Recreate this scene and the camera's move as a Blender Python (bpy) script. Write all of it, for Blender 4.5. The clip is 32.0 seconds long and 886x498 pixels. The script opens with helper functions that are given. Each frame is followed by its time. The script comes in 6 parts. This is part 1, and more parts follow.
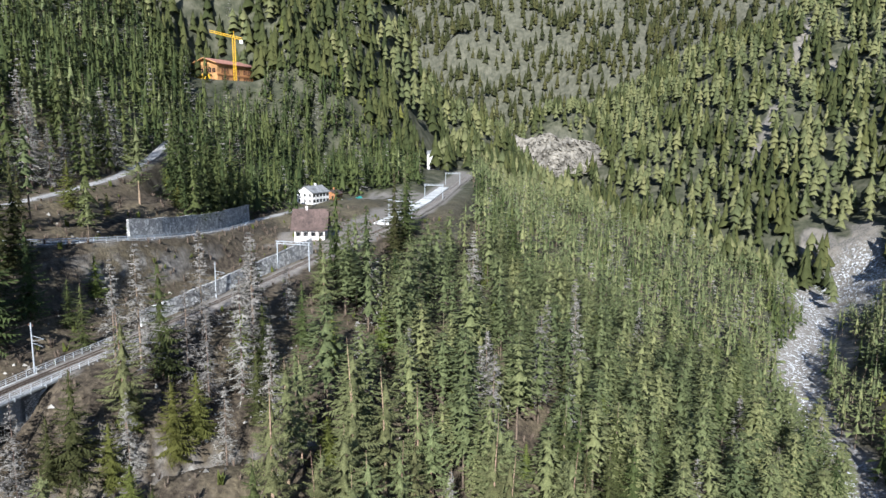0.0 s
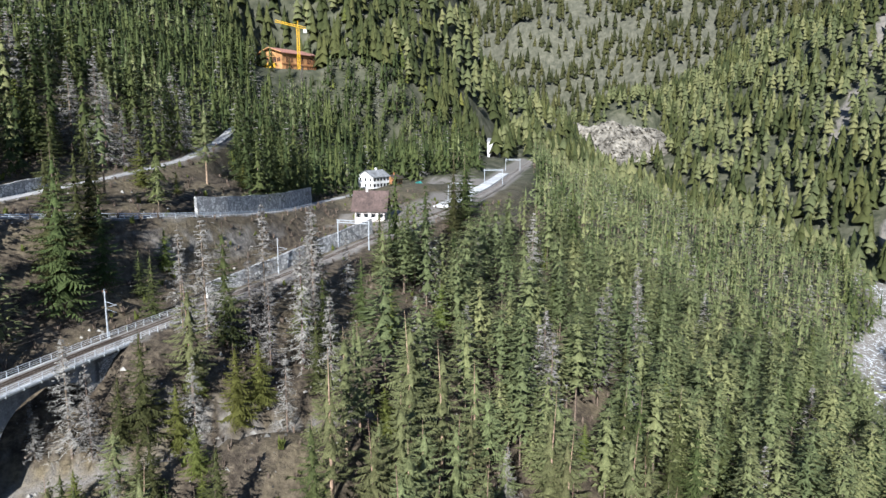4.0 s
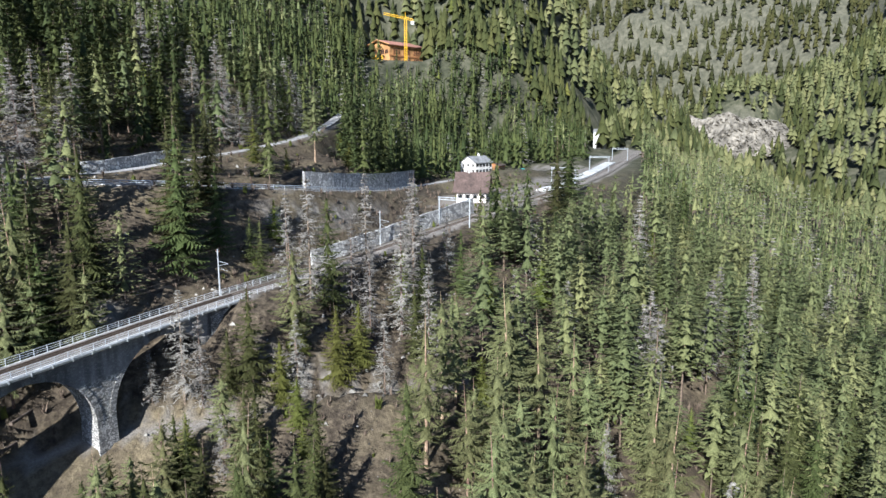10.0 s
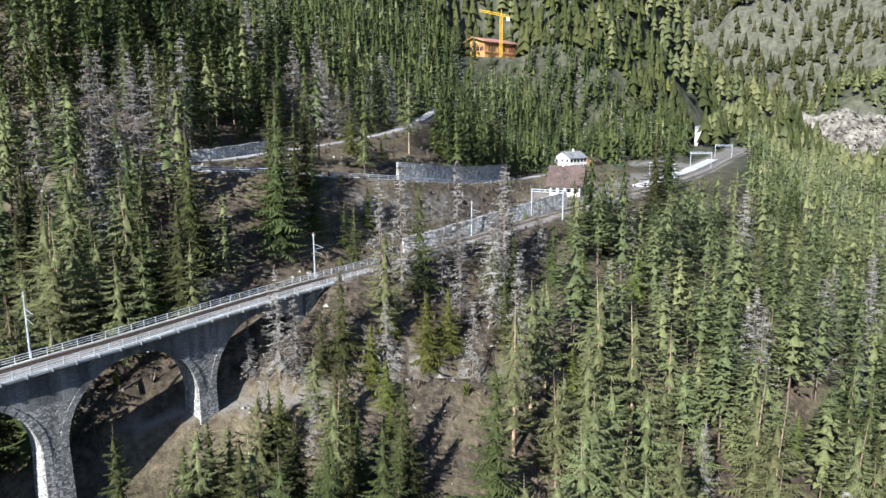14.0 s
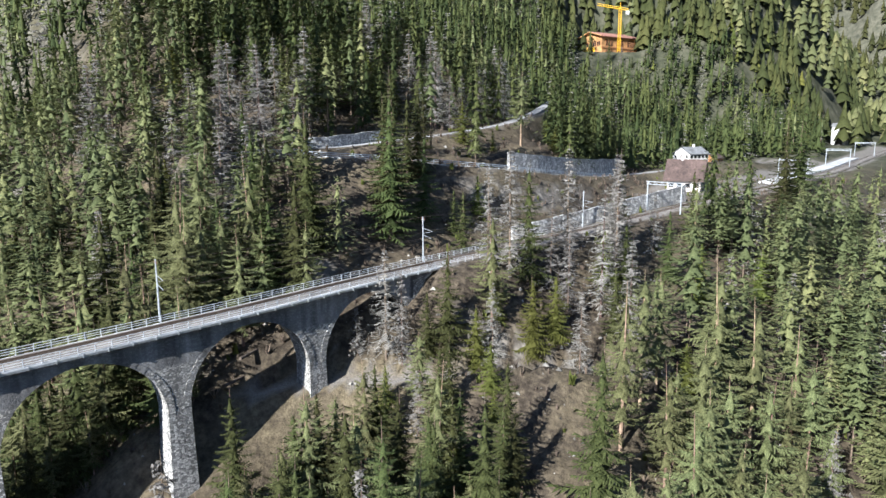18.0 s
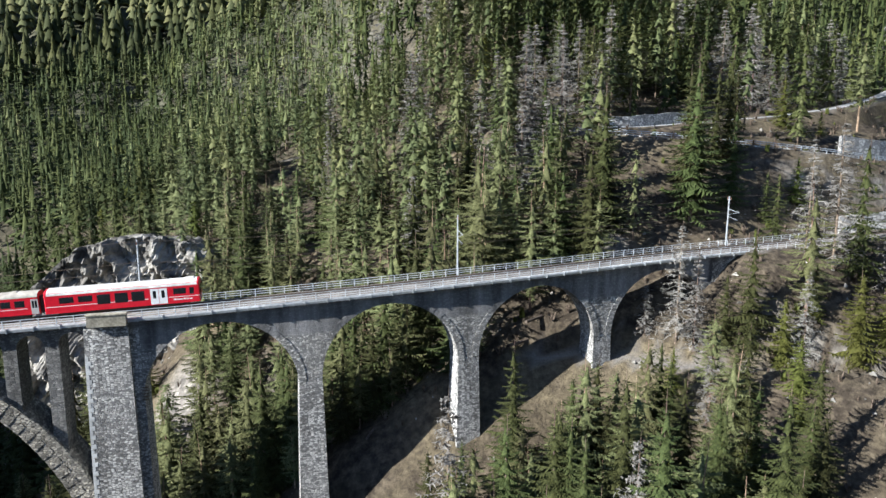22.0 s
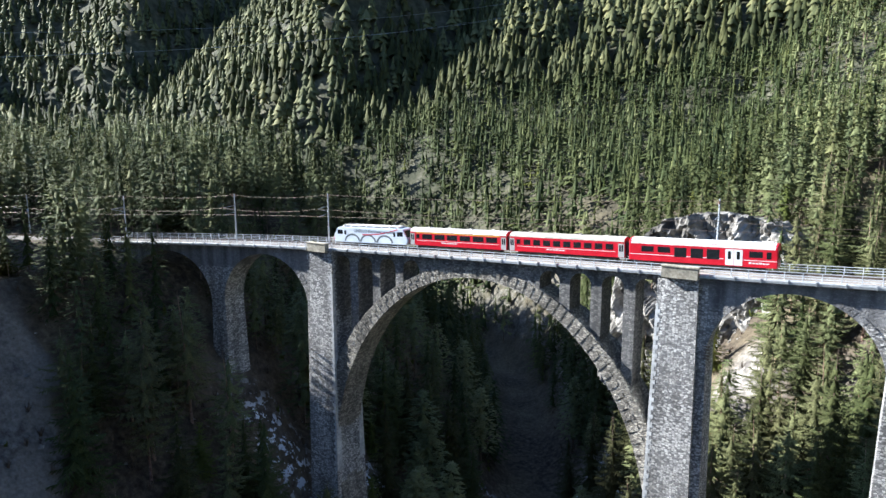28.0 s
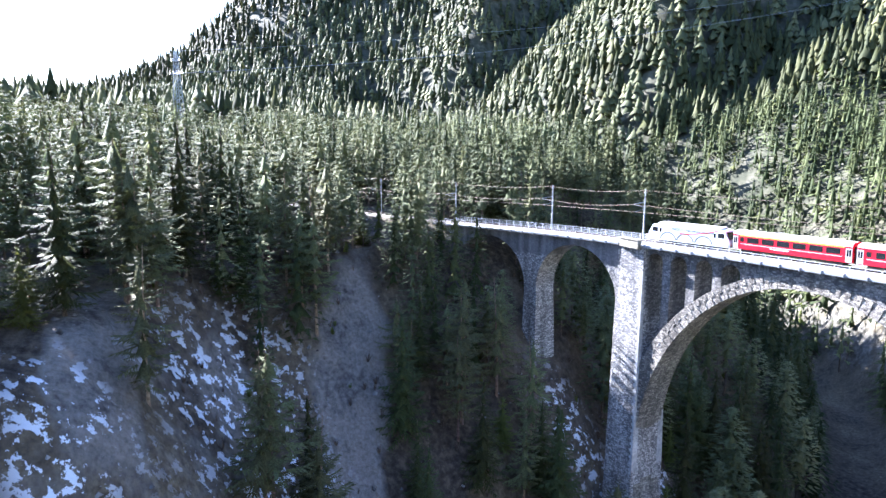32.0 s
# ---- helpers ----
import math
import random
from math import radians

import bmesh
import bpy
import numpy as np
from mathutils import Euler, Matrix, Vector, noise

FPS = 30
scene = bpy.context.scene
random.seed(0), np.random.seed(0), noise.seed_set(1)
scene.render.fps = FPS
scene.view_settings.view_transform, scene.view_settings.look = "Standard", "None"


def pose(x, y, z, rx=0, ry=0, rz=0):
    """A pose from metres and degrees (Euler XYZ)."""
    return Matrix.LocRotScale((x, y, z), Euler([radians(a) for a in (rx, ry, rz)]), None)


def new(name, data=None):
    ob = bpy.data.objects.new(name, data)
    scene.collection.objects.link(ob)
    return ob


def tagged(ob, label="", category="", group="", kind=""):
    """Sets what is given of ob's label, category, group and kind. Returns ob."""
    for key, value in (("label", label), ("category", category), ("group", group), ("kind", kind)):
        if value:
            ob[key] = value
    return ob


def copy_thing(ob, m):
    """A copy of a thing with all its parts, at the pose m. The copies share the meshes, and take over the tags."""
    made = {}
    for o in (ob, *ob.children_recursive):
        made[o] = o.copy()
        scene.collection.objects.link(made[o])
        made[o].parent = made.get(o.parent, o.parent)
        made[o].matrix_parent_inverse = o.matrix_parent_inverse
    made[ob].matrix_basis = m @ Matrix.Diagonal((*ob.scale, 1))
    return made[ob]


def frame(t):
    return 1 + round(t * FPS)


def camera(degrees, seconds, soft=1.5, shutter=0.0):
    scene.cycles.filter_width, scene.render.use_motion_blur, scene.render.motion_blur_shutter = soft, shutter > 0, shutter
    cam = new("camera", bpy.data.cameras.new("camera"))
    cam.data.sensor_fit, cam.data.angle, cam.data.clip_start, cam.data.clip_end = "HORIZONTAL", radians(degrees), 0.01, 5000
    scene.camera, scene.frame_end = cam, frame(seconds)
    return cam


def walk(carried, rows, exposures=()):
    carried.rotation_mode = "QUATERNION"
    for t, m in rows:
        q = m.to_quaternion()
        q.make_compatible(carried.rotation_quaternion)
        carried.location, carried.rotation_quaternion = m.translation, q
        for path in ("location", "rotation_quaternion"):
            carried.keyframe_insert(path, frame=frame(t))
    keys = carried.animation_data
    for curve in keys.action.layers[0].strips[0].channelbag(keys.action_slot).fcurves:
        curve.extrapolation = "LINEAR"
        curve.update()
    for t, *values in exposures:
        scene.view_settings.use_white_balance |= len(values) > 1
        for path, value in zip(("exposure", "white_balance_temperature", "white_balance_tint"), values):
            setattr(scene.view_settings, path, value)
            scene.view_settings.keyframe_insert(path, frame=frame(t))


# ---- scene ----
cam = camera(66.27, 32.0, soft=1.5)
PATH = [  # seconds, x, y, z, rx, ry (lean), rz
    (0.0, 49.21, -95.70, 132.75, 80.69, 0.58, -70.08),
    (0.5, 49.21, -95.77, 132.46, 80.35, 0.49, -69.41),
    (1.0, 49.22, -95.84, 132.17, 80.19, 0.37, -68.96),
    (1.5, 49.24, -95.89, 131.87, 80.20, 0.22, -67.96),
    (2.0, 49.27, -95.92, 131.49, 80.18, 0.14, -67.23),
    (2.5, 49.30, -95.93, 131.02, 80.14, 0.13, -66.62),
    (3.0, 49.35, -95.92, 130.49, 80.03, 0.16, -66.05),
    (3.5, 49.41, -95.91, 129.90, 79.97, 0.20, -65.59),
    (5.5, 49.68, -95.90, 127.45, 79.88, 0.04, -62.57),
    (6.0, 49.74, -95.90, 126.86, 79.85, -0.03, -61.81),
    (6.5, 49.78, -95.91, 126.30, 79.83, -0.09, -61.07),
    (7.0, 49.81, -95.92, 125.77, 79.81, -0.13, -60.29),
    (7.5, 49.85, -95.95, 125.29, 79.79, -0.15, -59.51),
    (8.0, 49.90, -95.97, 124.86, 79.79, -0.16, -58.74),
    (8.5, 49.96, -95.99, 124.46, 79.78, -0.16, -57.97),
    (9.0, 50.02, -96.01, 124.09, 79.77, -0.11, -57.22),
    (9.5, 50.07, -96.01, 123.74, 79.75, -0.09, -56.53),
    (10.0, 50.13, -96.00, 123.40, 79.74, -0.08, -56.27),
    (10.5, 50.17, -95.96, 123.05, 79.74, -0.08, -56.12),
    (11.0, 50.19, -95.90, 122.68, 79.75, -0.09, -55.20),
    (11.5, 50.22, -95.83, 122.32, 79.75, -0.08, -53.82),
    (12.0, 50.28, -95.78, 121.97, 79.74, -0.08, -53.17),
    (12.5, 50.35, -95.74, 121.64, 79.76, -0.13, -51.85),
    (13.0, 50.43, -95.70, 121.33, 79.75, -0.18, -50.57),
    (13.5, 50.50, -95.66, 121.04, 79.77, -0.25, -49.64),
    (14.0, 50.56, -95.61, 120.75, 79.80, -0.26, -48.49),
    (14.5, 50.63, -95.57, 120.46, 79.79, -0.27, -47.39),
    (16.5, 50.90, -95.44, 119.22, 79.80, -0.21, -42.97),
    (17.0, 50.94, -95.41, 118.83, 79.81, -0.19, -41.76),
    (17.5, 50.97, -95.35, 118.36, 79.85, -0.19, -40.58),
    (18.0, 51.01, -95.28, 117.82, 79.88, -0.17, -39.19),
    (18.5, 51.05, -95.19, 117.24, 79.90, -0.15, -37.29),
    (19.0, 51.09, -95.08, 116.63, 79.95, -0.15, -34.62),
    (19.5, 51.11, -94.96, 115.99, 79.98, -0.17, -31.78),
    (20.0, 51.06, -94.84, 115.31, 80.03, -0.17, -28.69),
    (20.5, 50.94, -94.75, 114.58, 80.04, -0.06, -25.53),
    (21.0, 50.80, -94.69, 113.86, 80.04, -0.01, -21.97),
    (21.5, 50.69, -94.66, 113.17, 80.01, 0.01, -18.42),
    (22.0, 50.65, -94.64, 112.52, 79.96, 0.12, -14.87),
    (22.5, 50.67, -94.57, 111.91, 79.95, 0.20, -11.37),
    (23.0, 50.70, -94.47, 111.31, 79.95, 0.36, -7.82),
    (23.5, 50.72, -94.36, 110.73, 79.90, 0.44, -4.49),
    (24.0, 50.75, -94.23, 110.17, 79.88, 0.49, -1.17),
    (24.5, 50.81, -94.07, 109.62, 79.81, 0.49, 2.18),
    (26.5, 51.17, -93.22, 107.64, 79.78, -0.30, 16.11),
    (27.0, 51.25, -93.10, 107.29, 79.94, -0.39, 21.58),
    (27.5, 51.30, -93.05, 107.07, 80.09, -0.38, 28.88),
    (28.0, 51.34, -93.08, 106.95, 80.11, -0.29, 32.53),
    (28.5, 51.39, -93.08, 106.89, 80.07, -0.12, 34.51),
    (29.0, 51.46, -93.09, 106.86, 80.02, 0.02, 37.41),
    (29.5, 51.56, -93.15, 106.83, 79.96, 0.14, 40.26),
    (30.0, 51.65, -93.25, 106.81, 79.92, 0.27, 43.04),
    (30.5, 51.73, -93.36, 106.75, 79.85, 0.30, 45.77),
    (31.0, 51.78, -93.46, 106.68, 79.80, 0.28, 49.17),
    (31.5, 51.82, -93.54, 106.61, 79.80, 0.20, 53.10),
    (32.0, 51.85, -93.60, 106.54, 79.82, 0.10, 58.79),
]
walk(cam, [(t, pose(x, y, z, 0, 0, rz) @ pose(0, 0, 0, rx, 0, 0) @ pose(0, 0, 0, 0, 0, roll)) for t, x, y, z, rx, roll, rz in PATH],
     exposures=[(0, 1.17, 5450, 12), (12, 1.32, 5450, 12), (18, 1.4, 5500, 12), (22, 1.34, 5550, 11), (25, 1.32, 5600, 11), (28, 1.95, 5450, 12), (30, 2.75, 5350, 17), (32, 3.4, 5150, 22)])

# ---- light: late-morning spring sun from the west end of the viaduct ----
SUN_YAW, SUN_UP = 103.0, 28.0  # degrees: direction to the sun, counted from +y towards -x, and its height
world = bpy.data.worlds.new("sky")
scene.world = world
world.use_nodes = True
wn = world.node_tree
sky = wn.nodes.new("ShaderNodeTexSky")
sky.sky_type, sky.sun_disc = "NISHITA", False
sky.sun_elevation, sky.sun_rotation = radians(SUN_UP), radians(-SUN_YAW)
sky.altitude, sky.dust_density, sky.air_density = 1200, 1.0, 1.0
wn.links.new(sky.outputs[0], wn.nodes["Background"].inputs[0])
wn.nodes["Background"].inputs[1].default_value = 0.06
sun = new("sun", bpy.data.lights.new("sun", "SUN"))
sun.data.energy, sun.data.angle, sun.data.color = 5.0, radians(0.53), (1.0, 0.91, 0.75)
sun.rotation_euler = (radians(90 - SUN_UP), 0, radians(SUN_YAW - 180))

# ---- materials ----
def material(name, dark, light, scale=1.0, rough=0.85, bump=0.0, metal=0.0, big=0.0, stretch=(1, 1, 1), contrast=(0.35, 0.65), vary=0.0, spec=0.5, coords="Position"):
    """Two-colour noise at one scale, shaded again by a noise big times coarser; vary shifts the value from object to object."""
    m = bpy.data.materials.new(name)
    m.use_nodes = True
    n, l = m.node_tree.nodes, m.node_tree.links
    b = n["Principled BSDF"]
    b.inputs["Roughness"].default_value, b.inputs["Metallic"].default_value = rough, metal
    b.inputs["Specular IOR Level"].default_value = spec
    if coords == "Position":
        where = n.new("ShaderNodeNewGeometry").outputs["Position"]
    else:
        where = n.new("ShaderNodeTexCoord").outputs["Object"]
    mp = n.new("ShaderNodeMapping")
    mp.inputs["Scale"].default_value = stretch
    l.new(where, mp.inputs[0])
    t = n.new("ShaderNodeTexNoise")
    t.inputs["Scale"].default_value, t.inputs["Detail"].default_value, t.inputs["Roughness"].default_value = scale, 5, 0.6
    l.new(mp.outputs[0], t.inputs[0])
    r = n.new("ShaderNodeValToRGB")
    r.color_ramp.elements[0].position, r.color_ramp.elements[1].position = contrast
    r.color_ramp.elements[0].color, r.color_ramp.elements[1].color = (*dark, 1), (*light, 1)
    l.new(t.outputs[0], r.inputs[0])
    colour = r.outputs[0]
    if big or vary:
        hsv = n.new("ShaderNodeHueSaturation")
        l.new(colour, hsv.inputs["Color"])
        value = None
        if big:
            t2 = n.new("ShaderNodeTexNoise")
            t2.inputs["Scale"].default_value, t2.inputs["Detail"].default_value = scale / big, 3
            l.new(where, t2.inputs[0])
            mr = n.new("ShaderNodeMapRange")
            mr.inputs[1].default_value, mr.inputs[2].default_value, mr.inputs[3].default_value, mr.inputs[4].default_value = 0.3, 0.7, 0.65, 1.35
            l.new(t2.outputs[0], mr.inputs[0])
            value = mr.outputs[0]
        if vary:
            oi = n.new("ShaderNodeObjectInfo")
            mr = n.new("ShaderNodeMapRange")
            mr.inputs[3].default_value, mr.inputs[4].default_value = 1 - vary, 1 + vary
            l.new(oi.outputs["Random"], mr.inputs[0])
            if value:
                mul = n.new("ShaderNodeMath")
                mul.operation = "MULTIPLY"
                l.new(value, mul.inputs[0]), l.new(mr.outputs[0], mul.inputs[1])
                value = mul.outputs[0]
            else:
                value = mr.outputs[0]
            hue = n.new("ShaderNodeMapRange")
            hue.inputs[3].default_value, hue.inputs[4].default_value = 0.5 - vary * 0.09, 0.5 + vary * 0.07
            l.new(oi.outputs["Random"], hue.inputs[0])
            l.new(hue.outputs[0], hsv.inputs["Hue"])
        l.new(value, hsv.inputs["Value"])
        colour = hsv.outputs[0]
    l.new(colour, b.inputs["Base Color"])
    if bump:
        bn = n.new("ShaderNodeBump")
        bn.inputs["Strength"].default_value, bn.inputs["Distance"].default_value = 0.8, bump
        l.new(t.outputs[0], bn.inputs["Height"])
        l.new(bn.outputs[0], b.inputs["Normal"])
    return m


def masonry(name, stone_dark, stone_light, joint, size=(0.55, 0.3), bump=0.05, streaks=(0.62, 1.2), render_above=None):
    """Coursed rubble: long cells in courses, each stone its own grey, recessed joints, rain streaks on top."""
    m = bpy.data.materials.new(name)
    m.use_nodes = True
    n, l = m.node_tree.nodes, m.node_tree.links
    b = n["Principled BSDF"]
    b.inputs["Roughness"].default_value = 0.9
    where = n.new("ShaderNodeNewGeometry").outputs["Position"]
    mp = n.new("ShaderNodeMapping")
    mp.inputs["Scale"].default_value = (1 / size[0], 1 / size[0], 1 / size[1])
    l.new(where, mp.inputs[0])
    v = n.new("ShaderNodeTexVoronoi")
    v.inputs["Randomness"].default_value, v.inputs["Scale"].default_value = 0.75, 1
    l.new(mp.outputs[0], v.inputs[0])
    e = n.new("ShaderNodeTexVoronoi")
    e.feature = "DISTANCE_TO_EDGE"
    e.inputs["Randomness"].default_value, e.inputs["Scale"].default_value = 0.75, 1
    l.new(mp.outputs[0], e.inputs[0])
    bw = n.new("ShaderNodeRGBToBW")
    l.new(v.outputs["Color"], bw.inputs[0])
    r = n.new("ShaderNodeValToRGB")
    r.color_ramp.elements[0].position, r.color_ramp.elements[1].position = 0.25, 0.75
    r.color_ramp.elements[0].color, r.color_ramp.elements[1].color = (*stone_dark, 1), (*stone_light, 1)
    l.new(bw.outputs[0], r.inputs[0])
    edge = n.new("ShaderNodeMapRange")
    edge.inputs[1].default_value, edge.inputs[2].default_value = 0.02, 0.12
    l.new(e.outputs["Distance"], edge.inputs[0])
    mix = n.new("ShaderNodeMix")
    mix.data_type = "RGBA"
    l.new(edge.outputs[0], mix.inputs[0])
    mix.inputs[6].default_value = (*joint, 1)
    l.new(r.outputs[0], mix.inputs[7])
    streak = n.new("ShaderNodeTexNoise")
    streak.inputs["Scale"].default_value, streak.inputs["Detail"].default_value = 1, 4
    ms = n.new("ShaderNodeMapping")
    ms.inputs["Scale"].default_value = (0.5, 0.5, 0.06)
    l.new(where, ms.inputs[0]), l.new(ms.outputs[0], streak.inputs[0])
    mr = n.new("ShaderNodeMapRange")
    mr.inputs[1].default_value, mr.inputs[2].default_value, mr.inputs[3].default_value, mr.inputs[4].default_value = 0.35, 0.65, *streaks
    l.new(streak.outputs[0], mr.inputs[0])
    hsv = n.new("ShaderNodeHueSaturation")
    stones = mix.outputs[2]
    if render_above:  # a smoother, darker finish of the wall above a level that climbs with the line
        sep = n.new("ShaderNodeSeparateXYZ")
        l.new(where, sep.inputs[0])
        climb = n.new("ShaderNodeMath")
        climb.operation = "MULTIPLY_ADD"
        climb.inputs[1].default_value = -0.034
        l.new(sep.outputs[0], climb.inputs[0]), l.new(sep.outputs[2], climb.inputs[2])
        high = n.new("ShaderNodeMapRange")
        high.inputs[1].default_value, high.inputs[2].default_value, high.inputs[4].default_value = render_above - 0.35, render_above + 0.15, 0.82
        l.new(climb.outputs[0], high.inputs[0])
        flat = n.new("ShaderNodeValToRGB")
        flat.color_ramp.elements[0].position, flat.color_ramp.elements[1].position = 0.3, 0.7
        flat.color_ramp.elements[0].color, flat.color_ramp.elements[1].color = (0.085, 0.087, 0.092, 1), (0.21, 0.21, 0.215, 1)
        l.new(streak.outputs[0], flat.inputs[0])
        over = n.new("ShaderNodeMix")
        over.data_type = "RGBA"
        l.new(high.outputs[0], over.inputs[0]), l.new(stones, over.inputs[6]), l.new(flat.outputs[0], over.inputs[7])
        stones = over.outputs[2]
    l.new(stones, hsv.inputs["Color"]), l.new(mr.outputs[0], hsv.inputs["Value"])
    l.new(hsv.outputs[0], b.inputs["Base Color"])
    bn = n.new("ShaderNodeBump")
    bn.inputs["Strength"].default_value, bn.inputs["Distance"].default_value = 1.0, bump
    l.new(edge.outputs[0], bn.inputs["Height"]), l.new(bn.outputs[0], b.inputs["Normal"])
    return m


STONE = masonry("rubble_masonry", (0.19, 0.19, 0.19), (0.68, 0.67, 0.64), (0.13, 0.125, 0.12), (0.42, 0.24), 0.06)
STONE_RING = masonry("arch_ring_masonry", (0.17, 0.16, 0.135), (0.46, 0.43, 0.36), (0.11, 0.1, 0.09), (0.55, 0.3), 0.06)
STONE_SMOOTH = masonry("spandrel_masonry", (0.17, 0.17, 0.165), (0.58, 0.565, 0.53), (0.13, 0.125, 0.12), (0.42, 0.24), 0.03, (0.7, 1.2), 82.9)
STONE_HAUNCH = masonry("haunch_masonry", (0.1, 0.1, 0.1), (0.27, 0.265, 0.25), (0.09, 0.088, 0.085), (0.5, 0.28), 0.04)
RAILING = material("pale_galvanised_railing", (0.5, 0.53, 0.56), (0.68, 0.71, 0.74), 3, 0.5, metal=0.2)
CONCRETE = material("weathered_concrete", (0.40, 0.41, 0.41), (0.58, 0.585, 0.58), 1.5, 0.85, 0.01, big=8)
BALLAST = material("track_ballast", (0.14, 0.125, 0.11), (0.30, 0.275, 0.25), 9, 0.95, 0.06, big=30)
STEEL = material("galvanised_steel", (0.34, 0.36, 0.38), (0.5, 0.52, 0.54), 3, 0.45, metal=0.6)
RUST = material("rusty_rail", (0.10, 0.07, 0.05), (0.2, 0.16, 0.13), 5, 0.5, metal=0.6)
SLEEPER = material("sleeper_wood", (0.06, 0.045, 0.035), (0.14, 0.11, 0.09), 6, 0.9)
BARK = material("conifer_bark", (0.07, 0.05, 0.04), (0.2, 0.145, 0.11), 3, 0.95, vary=0.3)
PINE_BARK = material("pine_bark", (0.14, 0.09, 0.06), (0.34, 0.24, 0.17), 2, 0.95, vary=0.3)


def needles(name, dark, light, through_light=0.3, vary=0.3):
    """Conifer needles: the value shifts from tree to tree, and some light passes through."""
    # fine dark-to-light noise puts the shade between twigs into the colour
    m = material(name, dark, light, 4.5, 0.8, 0.12, vary=vary, spec=0.2, contrast=(0.3, 0.7))
    n, l = m.node_tree.nodes, m.node_tree.links
    b = n["Principled BSDF"]
    hsv = next(q for q in n if q.bl_idname == "ShaderNodeHueSaturation")
    tone = n.new("ShaderNodeAttribute")
    tone.attribute_name = "tone"
    k = n.new("ShaderNodeMath")
    k.operation = "MULTIPLY_ADD"
    l.new(tone.outputs["Fac"], k.inputs[0])
    k.inputs[1].default_value, k.inputs[2].default_value = vary, 1.0
    k2 = n.new("ShaderNodeMath")
    k2.operation = "MULTIPLY"
    l.new(hsv.inputs["Value"].links[0].from_socket, k2.inputs[0]), l.new(k.outputs[0], k2.inputs[1])
    l.new(k2.outputs[0], hsv.inputs["Value"])
    shift = n.new("ShaderNodeMath")
    shift.operation = "MULTIPLY_ADD"
    l.new(tone.outputs["Fac"], shift.inputs[0])
    shift.inputs[1].default_value = -0.022
    l.new(hsv.inputs["Hue"].links[0].from_socket, shift.inputs[2]), l.new(shift.outputs[0], hsv.inputs["Hue"])
    t = n.new("ShaderNodeBsdfTranslucent")
    l.new(hsv.outputs[0], t.inputs[0])
    mix = n.new("ShaderNodeMixShader")
    mix.inputs[0].default_value = through_light
    l.new(b.outputs[0], mix.inputs[1]), l.new(t.outputs[0], mix.inputs[2])
    l.new(mix.outputs[0], n["Material Output"].inputs[0])
    return m


SPRUCE = needles("spruce_needles", (0.017, 0.023, 0.008), (0.08, 0.091, 0.028), 0.14, 0.38)
PINE = needles("pine_needles", (0.046, 0.053, 0.022), (0.19, 0.203, 0.087), 0.16, 0.3)
YOUNG = needles("young_spruce_needles", (0.075, 0.09, 0.02), (0.15, 0.165, 0.042), 0.35, 0.25)
LARCH = material("bare_larch_twigs", (0.135, 0.128, 0.116), (0.25, 0.238, 0.218), 2.0, 0.95, big=6, vary=0.2, spec=0.1)
SHRUB = material("bare_brown_shrub", (0.08, 0.06, 0.047), (0.18, 0.142, 0.11), 2.0, 0.95, big=6, spec=0.1)


# ---- mesh helpers ----
def link_mesh(name, verts, faces, mats, parent=None, label="", smooth=False, index=None):
    me = bpy.data.meshes.new(name)
    me.from_pydata(verts, [], faces)
    for m in (mats if isinstance(mats, (list, tuple)) else [mats]):
        me.materials.append(m)
    if index is not None:
        me.polygons.foreach_set("material_index", np.asarray(index, dtype=np.int32))
    if smooth:
        me.polygons.foreach_set("use_smooth", np.ones(len(me.polygons), dtype=bool))
    me.update()
    ob = new(name, me)
    if parent:
        ob.parent = parent
    return tagged(ob, label)


def part(name, bm, mat, parent=None, label="", smooth=False):
    me = bpy.data.meshes.new(name)
    bmesh.ops.recalc_face_normals(bm, faces=bm.faces)
    bm.to_mesh(me)
    bm.free()
    me.materials.append(mat)
    if smooth:
        me.polygons.foreach_set("use_smooth", np.ones(len(me.polygons), dtype=bool))
    ob = new(name, me)
    if parent:
        ob.parent = parent
    return tagged(ob, label)


def same(name, ob, parent, m=None, label=""):
    """Another object on the mesh of ob."""
    o = new(name, ob.data)
    o.parent = parent
    if m is not None:
        o.matrix_basis = m
    return tagged(o, label)


def box(bm, x0, x1, y0, y1, z0, z1, bevel=0.0):
    r = bmesh.ops.create_cube(bm, size=1)
    for v in r["verts"]:
        v.co = ((x0 + x1) / 2 + v.co.x * (x1 - x0), (y0 + y1) / 2 + v.co.y * (y1 - y0), (z0 + z1) / 2 + v.co.z * (z1 - z0))
    if bevel:
        edges = {e for v in r["verts"] for e in v.link_edges}
        bmesh.ops.bevel(bm, geom=list(edges), offset=bevel, segments=2, affect="EDGES", profile=0.6)
    return r["verts"]


def rod(bm, a, b, r0, r1=None, sides=6):
    a, b = Vector(a), Vector(b)
    d = b - a
    m = Matrix.Translation((a + b) / 2) @ d.to_track_quat("Z", "Y").to_matrix().to_4x4()
    bmesh.ops.create_cone(bm, cap_ends=True, segments=sides, radius1=r0, radius2=r0 if r1 is None else r1, depth=d.length, matrix=m)


def prism(bm, outline, y0, y1):
    """An outline in x, z drawn out from y0 to y1."""
    a = [bm.verts.new((x, y0, z)) for x, z in outline]
    b = [bm.verts.new((x, y1, z)) for x, z in outline]
    bm.faces.new(a), bm.faces.new(b[::-1])
    for i in range(len(a)):
        j = (i + 1) % len(a)
        bm.faces.new((a[j], a[i], b[i], b[j]))


